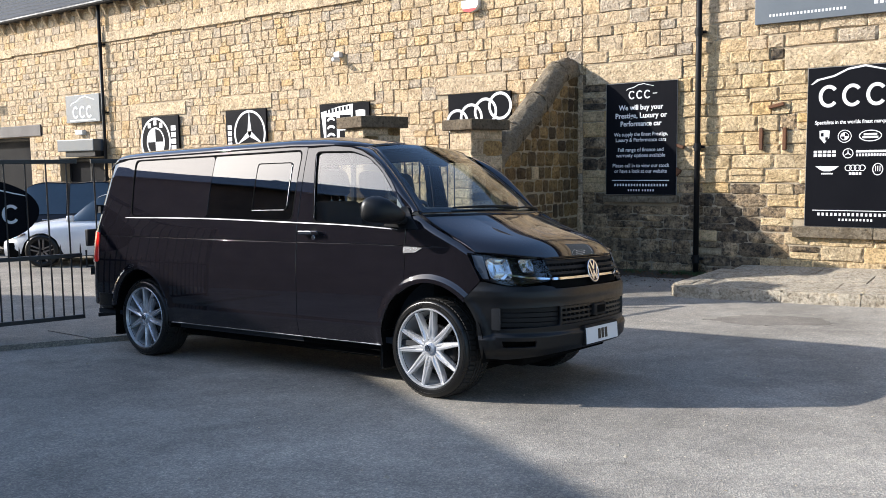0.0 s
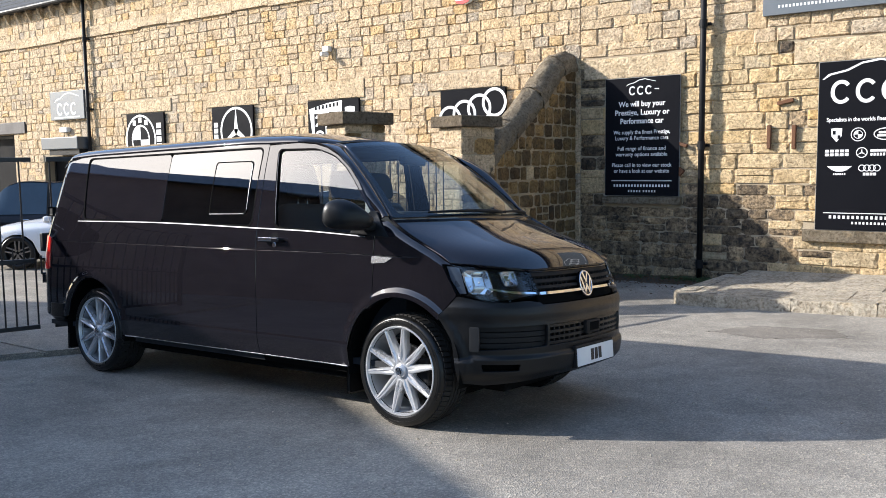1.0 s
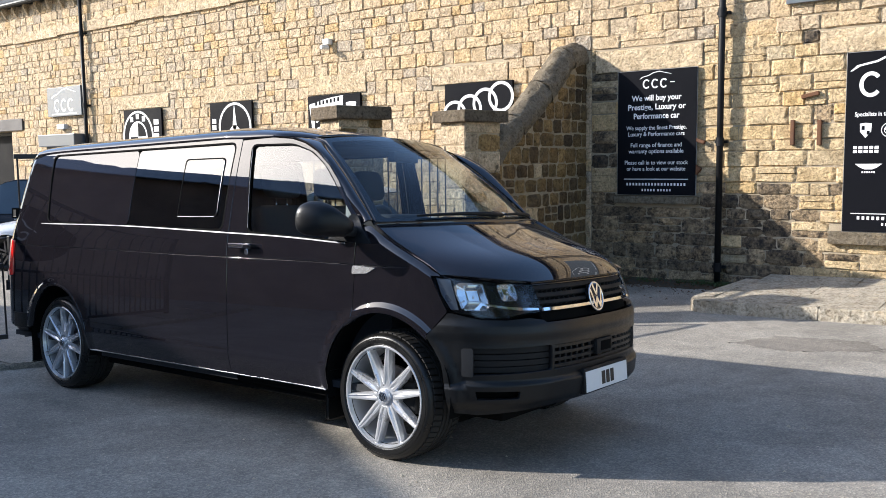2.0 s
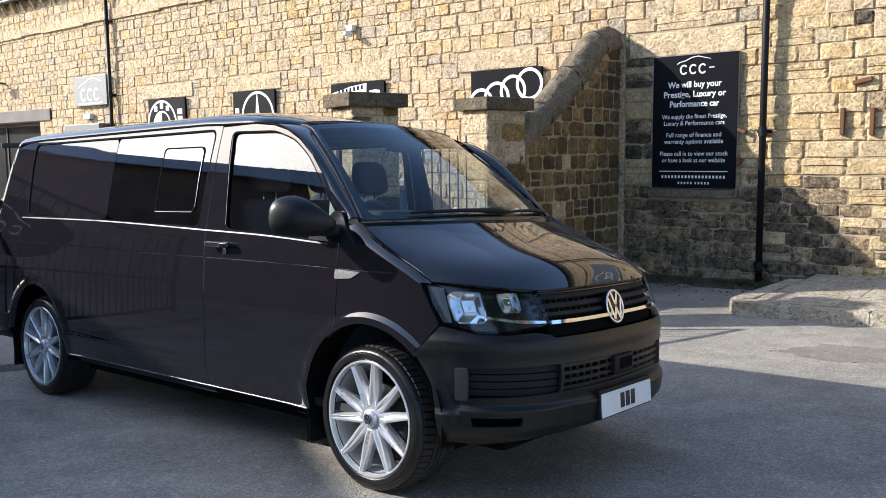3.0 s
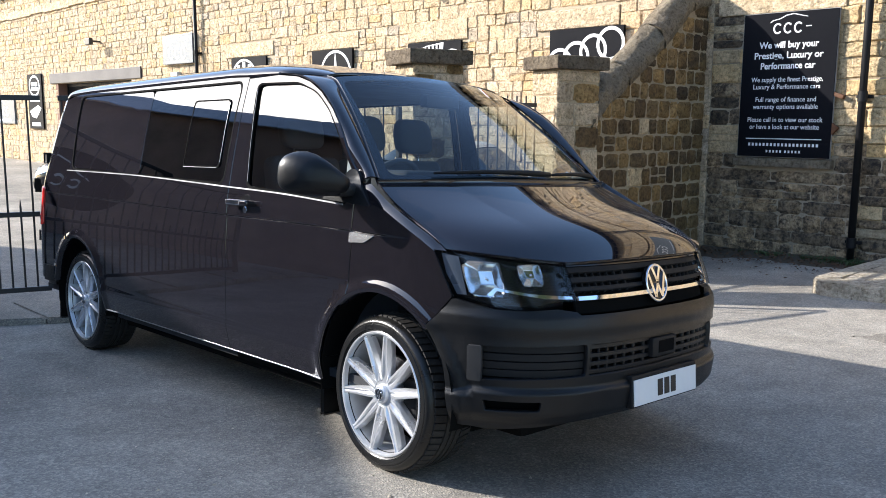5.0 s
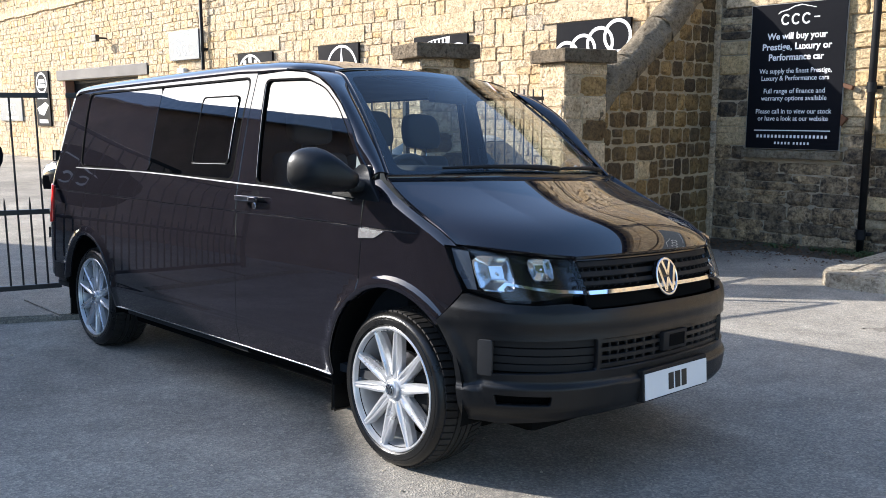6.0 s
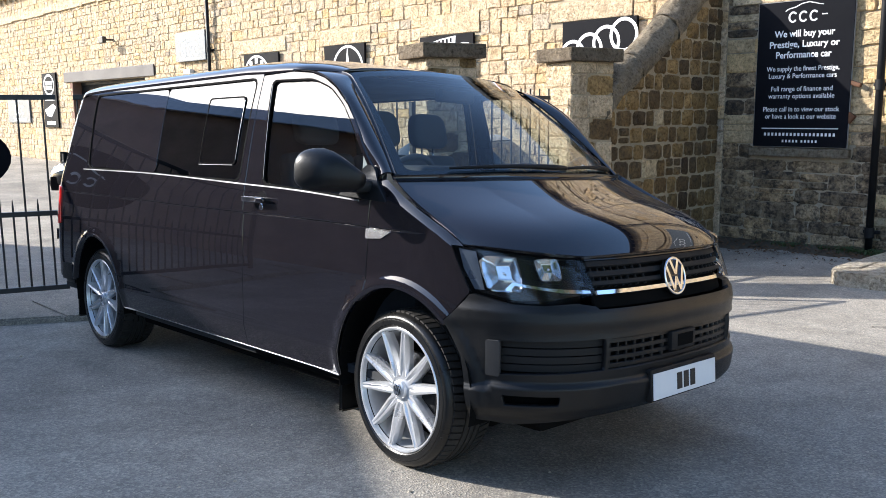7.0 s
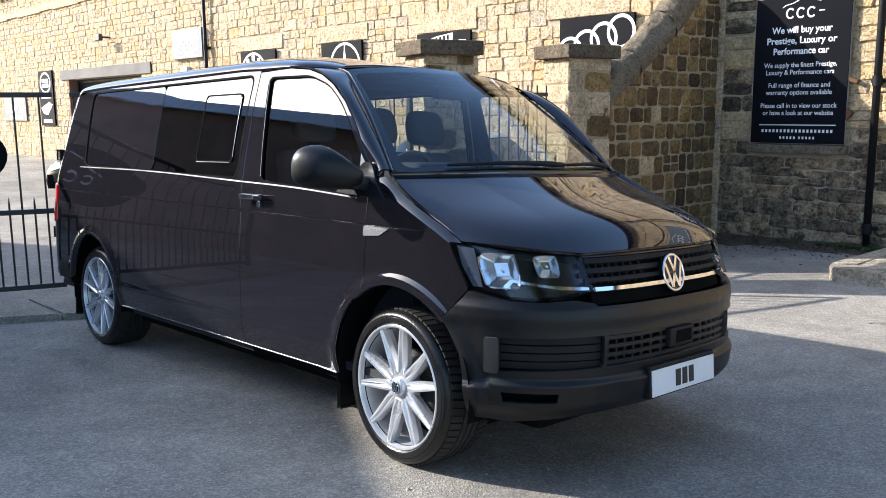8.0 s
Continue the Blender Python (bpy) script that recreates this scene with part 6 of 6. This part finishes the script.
# ---- pipes and small fittings ----
def downpipe(x, z0, z1):
    p = thing("downpipe", Matrix.Identity(4), "black cast iron downpipe fixed to the stone wall", "downpipe", "downpipes")
    bm = bmesh.new()
    tube(bm, [(x, WY - 0.13, z0), (x, WY - 0.13, z1)], 0.044, 16)
    part("pipe", bm, M_PIPE, p, smooth=True)
    z = z0 + 0.25
    while z < z1:
        bm = bmesh.new()
        tube(bm, [(x, WY - 0.13, z - 0.06), (x, WY - 0.13, z + 0.06)], 0.056, 16)
        box(bm, (x - 0.09, WY - 0.085, z - 0.02), (x + 0.09, WY - 0.02, z + 0.02), 0.005)
        part("pipe_collar", bm, M_PIPE, p, smooth=True, angle=40)
        z += 1.75
    return p


downpipe(-0.99, -0.12, 5.9)
downpipe(-16.87, -0.6, 5.9)
cam_box = thing("security_camera", Matrix.Identity(4), "small pale security camera on the stone wall", "camera")
bm = bmesh.new()
box(bm, (-8.62, WY - 0.12, 3.88), (-8.46, WY, 3.99), 0.02)
part("bracket", bm, M_GREY_PLASTIC, cam_box, smooth=True, angle=40)
bm = bmesh.new()
lathe(bm, [(0.0, -0.12), (0.035, -0.12), (0.05, -0.09), (0.05, 0.05), (0.0, 0.05)], 18, Matrix.Translation((-8.52, WY - 0.14, 3.82)))
part("camera_head", bm, M_GREY_PLASTIC, cam_box, smooth=True, angle=40)
al = thing("alarm_box", Matrix.Identity(4), "white alarm box with a red lower edge", "alarm box")
bm = bmesh.new()
strip_prism(bm, [(-5.42, 4.62), (-5.06, 4.62), (-5.06, 4.52), (-5.12, 4.44), (-5.24, 4.41), (-5.36, 4.44), (-5.42, 4.52)], WY - 0.12, WY - 0.02)
part("casing", bm, M_WHITE, al)
bm = bmesh.new()
strip_prism(bm, [(-5.40, 4.47), (-5.08, 4.47), (-5.12, 4.43), (-5.24, 4.40), (-5.36, 4.43)], WY - 0.13, WY - 0.119)
part("red_edge", bm, M_RED, al)
fl = thing("flood_light", Matrix.Identity(4), "small black flood light on an arm", "lamp")
bm = bmesh.new()
box(bm, (-22.95, WY - 0.42, 3.66), (-22.62, WY - 0.30, 3.85), 0.02)
tube(bm, [(-22.8, WY - 0.35, 3.77), (-22.8, WY, 3.77)], 0.03, 8)
part("lamp_head", bm, M_IRON, fl)
for x, z, w, h, turn in ((-0.05, 1.98, 0.05, 0.33, 0), (0.285, 1.97, 0.05, 0.33, 0), (0.16, 2.46, 0.22, 0.05, -12), (-1.30, 1.90, 0.14, 0.05, 20), (-1.36, 1.50, 0.13, 0.13, 40)):
    f = thing("iron_bracket", Matrix.Translation((x, WY - 0.05, z)) @ Matrix.Rotation(radians(turn), 4, "Y"), "rusted iron bracket let into the stone wall", "bracket", "rusted wall irons")
    bm = bmesh.new()
    box(bm, (-w / 2, -0.03, -h / 2), (w / 2, 0.05, h / 2), 0.008)
    part("iron", bm, M_RUST, f)

# ---- pavement beside the wall ----
def pave_z(x, y):
    return gz(x, 6.3) + 0.145 + (y - 6.3) * 0.04


pavement = thing("pavement", Matrix.Identity(4), "raised stone-flagged pavement with a pale kerb beside the wall", "pavement", kind="structure")


def slab(name, outline, material, top, low, label=""):
    """A paving piece with rounded top edges; outline in plan."""
    bm = bmesh.new()
    a = [bm.verts.new((x, y, top(x, y))) for x, y in outline]
    b = [bm.verts.new((x, y, low)) for x, y in outline]
    f = bm.faces.new(a)
    n = len(a)
    for i in range(n):
        bm.faces.new((a[i], b[i], b[(i + 1) % n], a[(i + 1) % n]))
    bmesh.ops.bevel(bm, geom=list(f.edges), offset=0.012 if name == "kerb_stone" else 0.004, segments=2, affect="EDGES")
    return part(name, bm, material, pavement, label)


kx = -0.10
slab("kerb_stone", [(-0.70, 6.55), (-0.66, 6.42), (-0.56, 6.33), (-0.42, 6.29), (kx, 6.29), (kx, 6.55), (-0.45, 6.60)], M_SLAB, lambda x, y: pave_z(x, 6.3), -0.5, "rounded corner kerb stone")
slab("kerb_stone", [(-0.70, 6.56), (-0.45, 6.61), (-0.30, 8.0), (-0.50, 8.0)], M_SLAB, pave_z, -0.5)
for k in range(10):
    a, b2 = kx + k * 0.92, kx + (k + 1) * 0.92
    slab("kerb_stone", [(a + 0.004, 6.29), (b2 - 0.004, 6.29), (b2 - 0.004, 6.46), (a + 0.004, 6.46)], M_SLAB, lambda x, y: pave_z(x, 6.3), -0.5)
rr = random.Random(4)
y = 6.465
for row, dy in enumerate((0.62, 0.66, 0.66)):
    x = -0.42 + 0.06 * row
    while x < 8.5:
        w = rr.uniform(0.75, 1.25)
        dz = rr.uniform(-0.004, 0.004)
        slab("paving_flag", [(x + 0.004, y + 0.004), (x + w - 0.004, y + 0.004), (x + w - 0.004, y + dy - 0.004), (x + 0.004, y + dy - 0.004)], M_SLAB, lambda px, py, dz=dz: pave_z(px, py) + dz, -0.5)
        x += w
    y += dy

# threshold strip of setts under the gate
def threshold():
    p = thing("threshold", Matrix.Identity(4), "worn concrete threshold strip under the driveway gate", "kerb", kind="structure")
    for k in range(9):
        y0, y1 = -4.4 + k * 0.9, -4.4 + (k + 1) * 0.9 - 0.01
        q = []
        for y, off in ((y0, 0.55), (y1, 0.55), (y1, -0.35), (y0, -0.35)):
            q.append((gate_xy(y)[0] + off, y))
        bm = bmesh.new()
        a = [bm.verts.new((x, y, gz(x, y) + 0.055)) for x, y in q]
        b = [bm.verts.new((x, y, gz(x, y) - 0.3)) for x, y in q]
        f = bm.faces.new(a)
        for i in range(4):
            bm.faces.new((a[i], b[i], b[(i + 1) % 4], a[(i + 1) % 4]))
        bmesh.ops.bevel(bm, geom=list(f.edges), offset=0.015, segments=2, affect="EDGES")
        part("concrete_slab", bm, M_YARD, p)


threshold()
ground_patch("yard", wobble([(-5.6, -3.5), (-4.3, 3.4), (-3.6, 5.2), (-3.5, 8.3), (-45, 8.3), (-45, -6)], 0.02, 3, 6), 0.004, M_YARD, "pale worn concrete yard behind the gate")
ground_patch("asphalt_repair", wobble([(0.35, 4.75), (1.0, 4.6), (1.75, 4.95), (1.5, 5.35), (0.7, 5.3)], 0.05, 12, 22), 0.002, M_ASPHALT_OLD, "small dark asphalt repair")

# soil, weeds and dead leaves along the foot of the wall
def litter():
    r = random.Random(31)
    verts, faces = [], []
    for _ in range(700):
        x, y = r.uniform(-2.95, -0.45), WY - 0.04 - abs(r.gauss(0, 0.42))
        z = gz(x, y) + 0.01 + 0.055 * max(0, (y - 7.7) / 0.72) ** 2
        s, a = r.uniform(0.010, 0.030), r.uniform(0, 6.28)
        k = len(verts)
        dx, dy = s * math.cos(a), s * math.sin(a)
        verts += [(x - dx, y - dy, z), (x + dy * 0.6, y - dx * 0.6, z + r.uniform(0, 0.02)), (x + dx, y + dy, z + r.uniform(0, 0.025)), (x - dy * 0.6, y + dx * 0.6, z + r.uniform(0, 0.02))]
        faces.append((k, k + 1, k + 2, k + 3))
    tagged(raw("dead_leaves", verts, faces, M_LITTER), "scattered brown dead leaves along the wall foot", "leaf litter", kind="stuff")
    verts, faces = [], []
    for _ in range(60):
        cx_, cy_ = r.choice([(r.uniform(-2.6, -0.9), WY - r.uniform(0.05, 0.2)), (r.uniform(-1.3, -0.8), WY - r.uniform(0.05, 0.35))])
        for _ in range(14):
            a, l = r.uniform(0, 6.28), r.uniform(0.03, 0.10)
            x, y = cx_ + r.gauss(0, 0.04), cy_ + r.gauss(0, 0.03)
            z = gz(x, y)
            k = len(verts)
            dx, dy = math.cos(a), math.sin(a)
            verts += [(x, y, z), (x + dx * l * 0.4 - dy * 0.008, y + dy * l * 0.4 + dx * 0.008, z + l * 0.7), (x + dx * l, y + dy * l, z + l * 0.75), (x + dx * l * 0.4 + dy * 0.008, y + dy * l * 0.4 - dx * 0.008, z + l * 0.7)]
            faces.append((k, k + 1, k + 2, k + 3))
    tagged(raw("weeds", verts, faces, M_LEAF), "low green weeds at the wall foot", "weeds", kind="stuff")


def debris():
    """Chippings and leaf scraps strewn over the forecourt, thicker before the van."""
    r = random.Random(77)
    verts, faces = [], []
    for k in range(520):
        x, y = (r.gauss(1.4, 1.2), r.gauss(-0.2, 1.5)) if k % 2 else (r.uniform(-4, 5), r.uniform(-4, 6))
        s, a, h = r.uniform(0.003, 0.011) * (1.8 if r.random() < 0.06 else 1), r.uniform(0, 6.28), r.uniform(0.5, 1.0)
        z, n = gz(x, y), len(verts)
        for q in range(5):
            t = a + q * 1.257
            verts.append((x + s * math.cos(t) * r.uniform(0.7, 1.2), y + s * math.sin(t) * r.uniform(0.7, 1.2), z))
        verts.append((x, y, z + s * h))
        faces += [(n + q, n + (q + 1) % 5, n + 5) for q in range(5)]
    tagged(raw("chippings", verts, faces, M_SLAB), "loose pale chippings scattered on the asphalt", "gravel", kind="stuff")


litter()
debris()
def soil_strip():
    """Soil and grit banked along the wall foot, thinning out unevenly towards the asphalt."""
    nx, ny = 60, 16
    verts = []
    for j in range(ny):
        for i in range(nx):
            x, t = -3.06 + 2.62 * i / (nx - 1), j / (ny - 1)
            y = 7.55 + (WY - 7.55) * t
            lump = noise.noise(Vector((x * 2.2, y * 2.2, 3.0))) + 0.5 * noise.noise(Vector((x * 7, y * 7, 1.0)))
            verts.append((x, y, gz(x, y) - 0.022 + 0.085 * t * t + 0.022 * lump * (0.5 + t)))
    faces = [(j * nx + i, j * nx + i + 1, (j + 1) * nx + i + 1, (j + 1) * nx + i) for j in range(ny - 1) for i in range(nx - 1)]
    return tagged(raw("soil_strip", verts, faces, M_SOIL, smooth=True), "dark strip of soil at the wall foot", "soil", kind="structure")


soil_strip()


# ---- parked cars ----
def parked_car(paint, m, label, length=4.6, height=1.44, width=1.82, estate=False):
    """A parked car: lofted body with glasshouse, lamps and wheels; its nose points to +x."""
    c = thing("parked_car", m, label, "car", "cars in the yard")
    hl = length / 2
    xs = [-hl + length * k / 36 for k in range(37)]
    top = curve([-hl, -hl + 0.1, -hl * 0.75, 0, hl * 0.40, hl * 0.75, hl - 0.12, hl], [0.62, 0.92, 1.0, 0.93, 0.93, 0.84, 0.70, 0.52])
    wid = curve([-hl, -hl + 0.25, -hl * 0.6, 0, hl * 0.6, hl - 0.3, hl], [0.72, 0.90, 0.99, 1.0, 0.98, 0.86, 0.60])
    fx, rx, wr = hl - 0.85, -hl + 0.95, 0.335

    def hull(u, v, sgn):
        w = width / 2 * wid(u)
        t = top(u)
        z = 0.22 + (t - 0.22) * v
        bul = 1 - 0.10 * (2 * v - 1) ** 2 - 0.05 * sstep(0.8, 1.0, v)
        return (u, sgn * w * bul, z)
    for sgn in (-1, 1):
        def vz(x, z):
            return (z - 0.22) / (top(x) - 0.22)
        line = [(x, 1.0) for x in xs]
        low = []
        for x in reversed(xs):
            z = 0.22
            for ax in (fx, rx):
                if abs(x - ax) < wr + 0.05:
                    z = max(z, 0.31 + math.sqrt((wr + 0.05) ** 2 - (x - ax) ** 2))
            low.append((x, min(0.95, vz(x, z))))
        shell("body_side", [line + low], lambda u, v, sgn=sgn: hull(u, v, sgn), paint, c, step=(0.2, 0.12), depth=0.0, flip=sgn > 0)
        bm = bmesh.new()
        box(bm, (-0.35, -0.01, -0.012), (-0.2, 0.012, 0.012), 0.006, Matrix.Translation((0.2, sgn * width / 2 * 0.97, 0.80)))
        part("door_handle", bm, M_CHROME, c)
        bm = bmesh.new()
        box(bm, (-0.06, -0.09, -0.05), (0.06, 0.09, 0.06), 0.035, Matrix.Translation((hl * 0.36, sgn * (width / 2 + 0.07), 0.98)))
        part("door_mirror", bm, paint, c, smooth=True)
        lampy = [(hl - 0.55, 0.72), (hl - 0.12, 0.66), (hl - 0.05, 0.85), (hl - 0.45, 0.93)]
        shell("headlamp", [lampy], lambda u, v, sgn=sgn: Vector(hull(u, v, sgn)) + Vector((0, sgn * 0.008, 0)), M_CHROME, c, step=(0.1, 0.1), depth=0.0, flip=sgn > 0)
        for ax in (fx, rx):
            wv = new("wheel")
            wv.parent = c
            wv.matrix_basis = Matrix.Translation((ax, sgn * (width / 2 - 0.03), 0.335)) @ Matrix.Rotation(math.pi if sgn > 0 else 0, 4, "Z")
            bm = bmesh.new()
            lathe(bm, [(0.235, 0.01), (0.26, -0.005), (0.30, -0.005), (0.328, 0.015), (0.335, 0.04), (0.335, 0.19), (0.30, 0.22)], 36)
            part("tyre", bm, M_RUBBER, wv, smooth=True, angle=50)
            bm = bmesh.new()
            lathe(bm, [(0.238, 0.01), (0.225, 0.01), (0.215, 0.10), (0.0, 0.10)], 36)
            part("rim", bm, M_TRIM, wv, smooth=True, angle=40)
            for k in range(5):
                bm = bmesh.new()
                a = 2 * math.pi * k / 5
                for q in (-0.028, 0.028):
                    box(bm, (-0.013, 0.0, 0.02), (0.013, 0.03, 0.232), 0.003, Matrix.Rotation(a, 4, "Y") @ Matrix.Translation((q, 0, 0)) @ Matrix.Rotation(q * 2.2, 4, "Y"))
                part("spoke", bm, M_DISC, wv)
    shell("deck", [[(-hl, -1), (hl, -1), (hl, 1), (-hl, 1)]], lambda u, v: (u, v * width / 2 * wid(u) * 0.85, top(u) + 0.04 * (1 - v * v)), paint, c, step=(0.15, 0.2), depth=0.0)
    bm = bmesh.new()
    box(bm, (-hl + 0.1, -width * 0.42, 0.2), (hl - 0.15, width * 0.42, 0.5))
    part("underbody", bm, M_VOID, c)
    # glasshouse
    back = -hl + (0.25 if estate else 0.75)
    gx = [back, back + (0.35 if estate else 0.75), 0.35, hl * 0.42]
    rz = curve([back, gx[1], (gx[1] + gx[2]) / 2, gx[2], gx[3]], [0.93, height - 0.06, height, height - 0.05, 0.93])

    def cabin(u, v):
        t = rz(u)
        k = (t - 0.92) / (height - 0.92)
        a = abs(v)
        y = width / 2 * (0.86 - 0.20 * k * sstep(1.0, 0.55, a)) * (a if a < 0.55 else 1.0) * math.copysign(1, v)
        z = t if a <= 0.55 else 0.92 + (t - 0.92) * (1 - (a - 0.55) / 0.45)
        y = math.copysign(width / 2 * ((0.64 + 0.02) * a / 0.55 if a <= 0.55 else 0.66 + 0.22 * (a - 0.55) / 0.45), v)
        return (u, y, z + 0.02 * (1 - a))
    shell("glasshouse", [[(back, -1), (gx[3], -1), (gx[3], 1), (back, 1)]], cabin, M_CAR_GLASS, c, "dark tinted glasshouse", step=(0.12, 0.09), depth=0.0)
    shell("car_roof", [[(gx[1] - 0.1, -0.56), (gx[2] + 0.05, -0.56), (gx[2] + 0.05, 0.56), (gx[1] - 0.1, 0.56)]], lambda u, v: Vector(cabin(u, v)) + Vector((0, 0, 0.008)), paint, c, step=(0.12, 0.1), depth=0.0)
    for sgn in (-1, 1):
        for x in (gx[1] + 0.1, (gx[1] + gx[2]) / 2 + 0.05):
            shell("window_pillar", [[(x, 0.55), (x + 0.07, 0.55), (x + 0.07, 1.0), (x, 1.0)]] if sgn > 0 else [[(x, -1.0), (x + 0.07, -1.0), (x + 0.07, -0.55), (x, -0.55)]], lambda u, v, sgn=sgn: Vector(cabin(u, v)) + Vector((0, sgn * 0.008, 0.0)), M_TRIM, c, step=(0.2, 0.2), depth=0.0)
    bm = bmesh.new()
    box(bm, (hl - 0.06, -0.42, 0.45), (hl - 0.01, 0.42, 0.66), 0.02)
    part("grille", bm, M_GLOSS, c)
    return c


def stand(x, y, heading):
    return Matrix.Translation((x, y, gz(x, y) + 0.005)) @ Matrix.Rotation(radians(heading), 4, "Z")


parked_car(M_WHITE_PAINT, stand(-12.44, 5.86, 222), "white saloon car parked in the yard behind the gate")
parked_car(M_BLACK_PAINT, stand(-15.79, 6.19, 222), "black estate car parked close to the stone wall", 4.4, 1.60, 1.8, True)
parked_car(M_WHITE_PAINT, stand(-6.3, 6.9, 20), "white car parked behind the pedestrian gate", 4.5, 1.5)


# ---- outbuilding behind the forecourt: throws the shade over the ground before the van ----
wa = math.atan2(-0.47, 1.0)
RIDGE, EAVES = 4.6, 3.84
sx, sy = -SUN_WAY.x / SUN_WAY.z, -SUN_WAY.y / SUN_WAY.z
ridge_c = -0.10 - RIDGE * (sy + 0.47 * sx)
LEN = 24.0
x0 = -15.0
WM2 = Matrix.Translation((x0, ridge_c - 0.47 * x0, 0)) @ Matrix.Rotation(wa, 4, "Z")
wh = thing("outbuilding", WM2, "long low rendered outbuilding with a grey ribbed roof", "building")
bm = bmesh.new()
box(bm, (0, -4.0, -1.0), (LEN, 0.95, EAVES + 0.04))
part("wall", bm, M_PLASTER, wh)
verts, faces = [], []
RIBS = 8
for k in range(RIBS * 8 + 1):
    f = k / (RIBS * 8)
    y1, z1 = 1.15 - 1.2 * f, EAVES + f * (RIDGE - EAVES) - 0.03 + 0.034 * math.cos(2 * math.pi * RIBS * f)
    verts += [(-0.2, y1, z1), (LEN + 0.2, y1, z1)]
    if k:
        n = 2 * k
        faces += [(n - 2, n - 1, n + 1, n)]
n = len(verts)
verts += [(-0.2, -0.05, RIDGE - 0.01), (LEN + 0.2, -0.05, RIDGE - 0.01), (LEN + 0.2, -4.2, EAVES - 0.2), (-0.2, -4.2, EAVES - 0.2)]
faces += [(n, n + 1, n + 2, n + 3)]
raw("roof", verts, faces, M_SHEET, wh, "grey ribbed sheet roof")
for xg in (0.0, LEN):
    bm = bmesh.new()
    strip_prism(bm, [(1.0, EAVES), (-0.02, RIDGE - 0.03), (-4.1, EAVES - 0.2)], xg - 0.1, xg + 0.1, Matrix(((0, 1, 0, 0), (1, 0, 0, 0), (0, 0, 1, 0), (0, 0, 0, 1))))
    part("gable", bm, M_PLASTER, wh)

# ---- trees closing the forecourt beyond the van's nose, seen mirrored in its paint ----
def tree(x, y, tall, wide, seed):
    r = random.Random(seed)
    t = thing("tree", Matrix.Translation((x, y, gz(x, y) - 0.05)), "tall broadleaf tree in full dark green leaf beside the forecourt", "tree", "trees beyond the forecourt")
    bm = bmesh.new()
    fork = tall * 0.38
    tube(bm, [(0, 0, 0), (0.04, 0.02, fork * 0.3), (-0.03, 0.05, fork * 0.7), (0.05, 0.0, fork), (0.02, 0.1, tall * 0.7)], [0.34, 0.27, 0.23, 0.20, 0.07], 12)
    ends = []
    for k in range(11):
        a, up = 2.4 * k + r.uniform(-0.3, 0.3), r.uniform(0.5, 0.95)
        base = Vector((0.02, 0.03, fork * r.uniform(0.75, 1.25)))
        tip = Vector((math.cos(a) * wide * r.uniform(0.55, 0.8), math.sin(a) * wide * r.uniform(0.55, 0.8), tall * up))
        mid = base.lerp(tip, 0.5) + Vector((0, 0, 0.08 * tall))
        tube(bm, [base, mid, tip], [0.10, 0.06, 0.02], 7)
        ends += [mid, tip, base.lerp(tip, 0.8)]
    part("trunk", bm, M_WOOD, t, "grey-brown tapered trunk and limbs", smooth=True)
    verts, faces = [], []
    for _ in range(5200):
        c = r.choice(ends)
        v = Vector((r.gauss(0, 1), r.gauss(0, 1), r.gauss(0, 1)))
        p = c + v.normalized() * (r.random() ** 0.5) * wide * 0.40
        s_, a, b_ = r.uniform(0.09, 0.20), Vector((r.gauss(0, 1), r.gauss(0, 1), r.gauss(0, 0.6))).normalized(), Vector((r.gauss(0, 1), r.gauss(0, 1), r.gauss(0, 0.6))).normalized()
        k = len(verts)
        verts += [p - a * s_, p - b_ * s_ * 0.6, p + a * s_, p + b_ * s_ * 0.6]
        faces.append((k, k + 1, k + 2, k + 3))
    crown = raw("crown", verts, faces, M_LEAF, t, "uneven crown of many leaves")
    crown["kind"] = "stuff"
    return t


tree(10.5, 1.2, 11.0, 3.6, 51)
tree(9.6, -5.4, 10.0, 3.4, 52)
tree(14.0, -1.6, 12.5, 4.0, 53)

# ---- wall stones, last ----
near_u = (-3.02, 2.9)
lay(wall, courses(near_u[0], near_u[1], -0.35, 3.3, 5, (0.15, 0.25), (0.22, 0.56), blocked), WM, pick_main, 6, joint=0.006, depth=(0.014, 0.040))
far_rows = courses(-46, near_u[0], -0.8, BANDZ[0], 7, (0.16, 0.255), (0.17, 0.40), blocked)
far_rows += courses(near_u[1], 9.0, -0.35, BANDZ[0], 8, (0.15, 0.25), (0.22, 0.56), blocked)
far_rows += courses(near_u[0], near_u[1], 3.3, BANDZ[0], 9, (0.15, 0.25), (0.22, 0.56), blocked)
far_rows += courses(-46, 9.0, BANDZ[1], 5.9, 11, (0.15, 0.22), (0.18, 0.4))
lay(wall, far_rows, WM, None, 12, joint=0.005, depth=(0.012, 0.036), joined=M_STONE_JOINED)
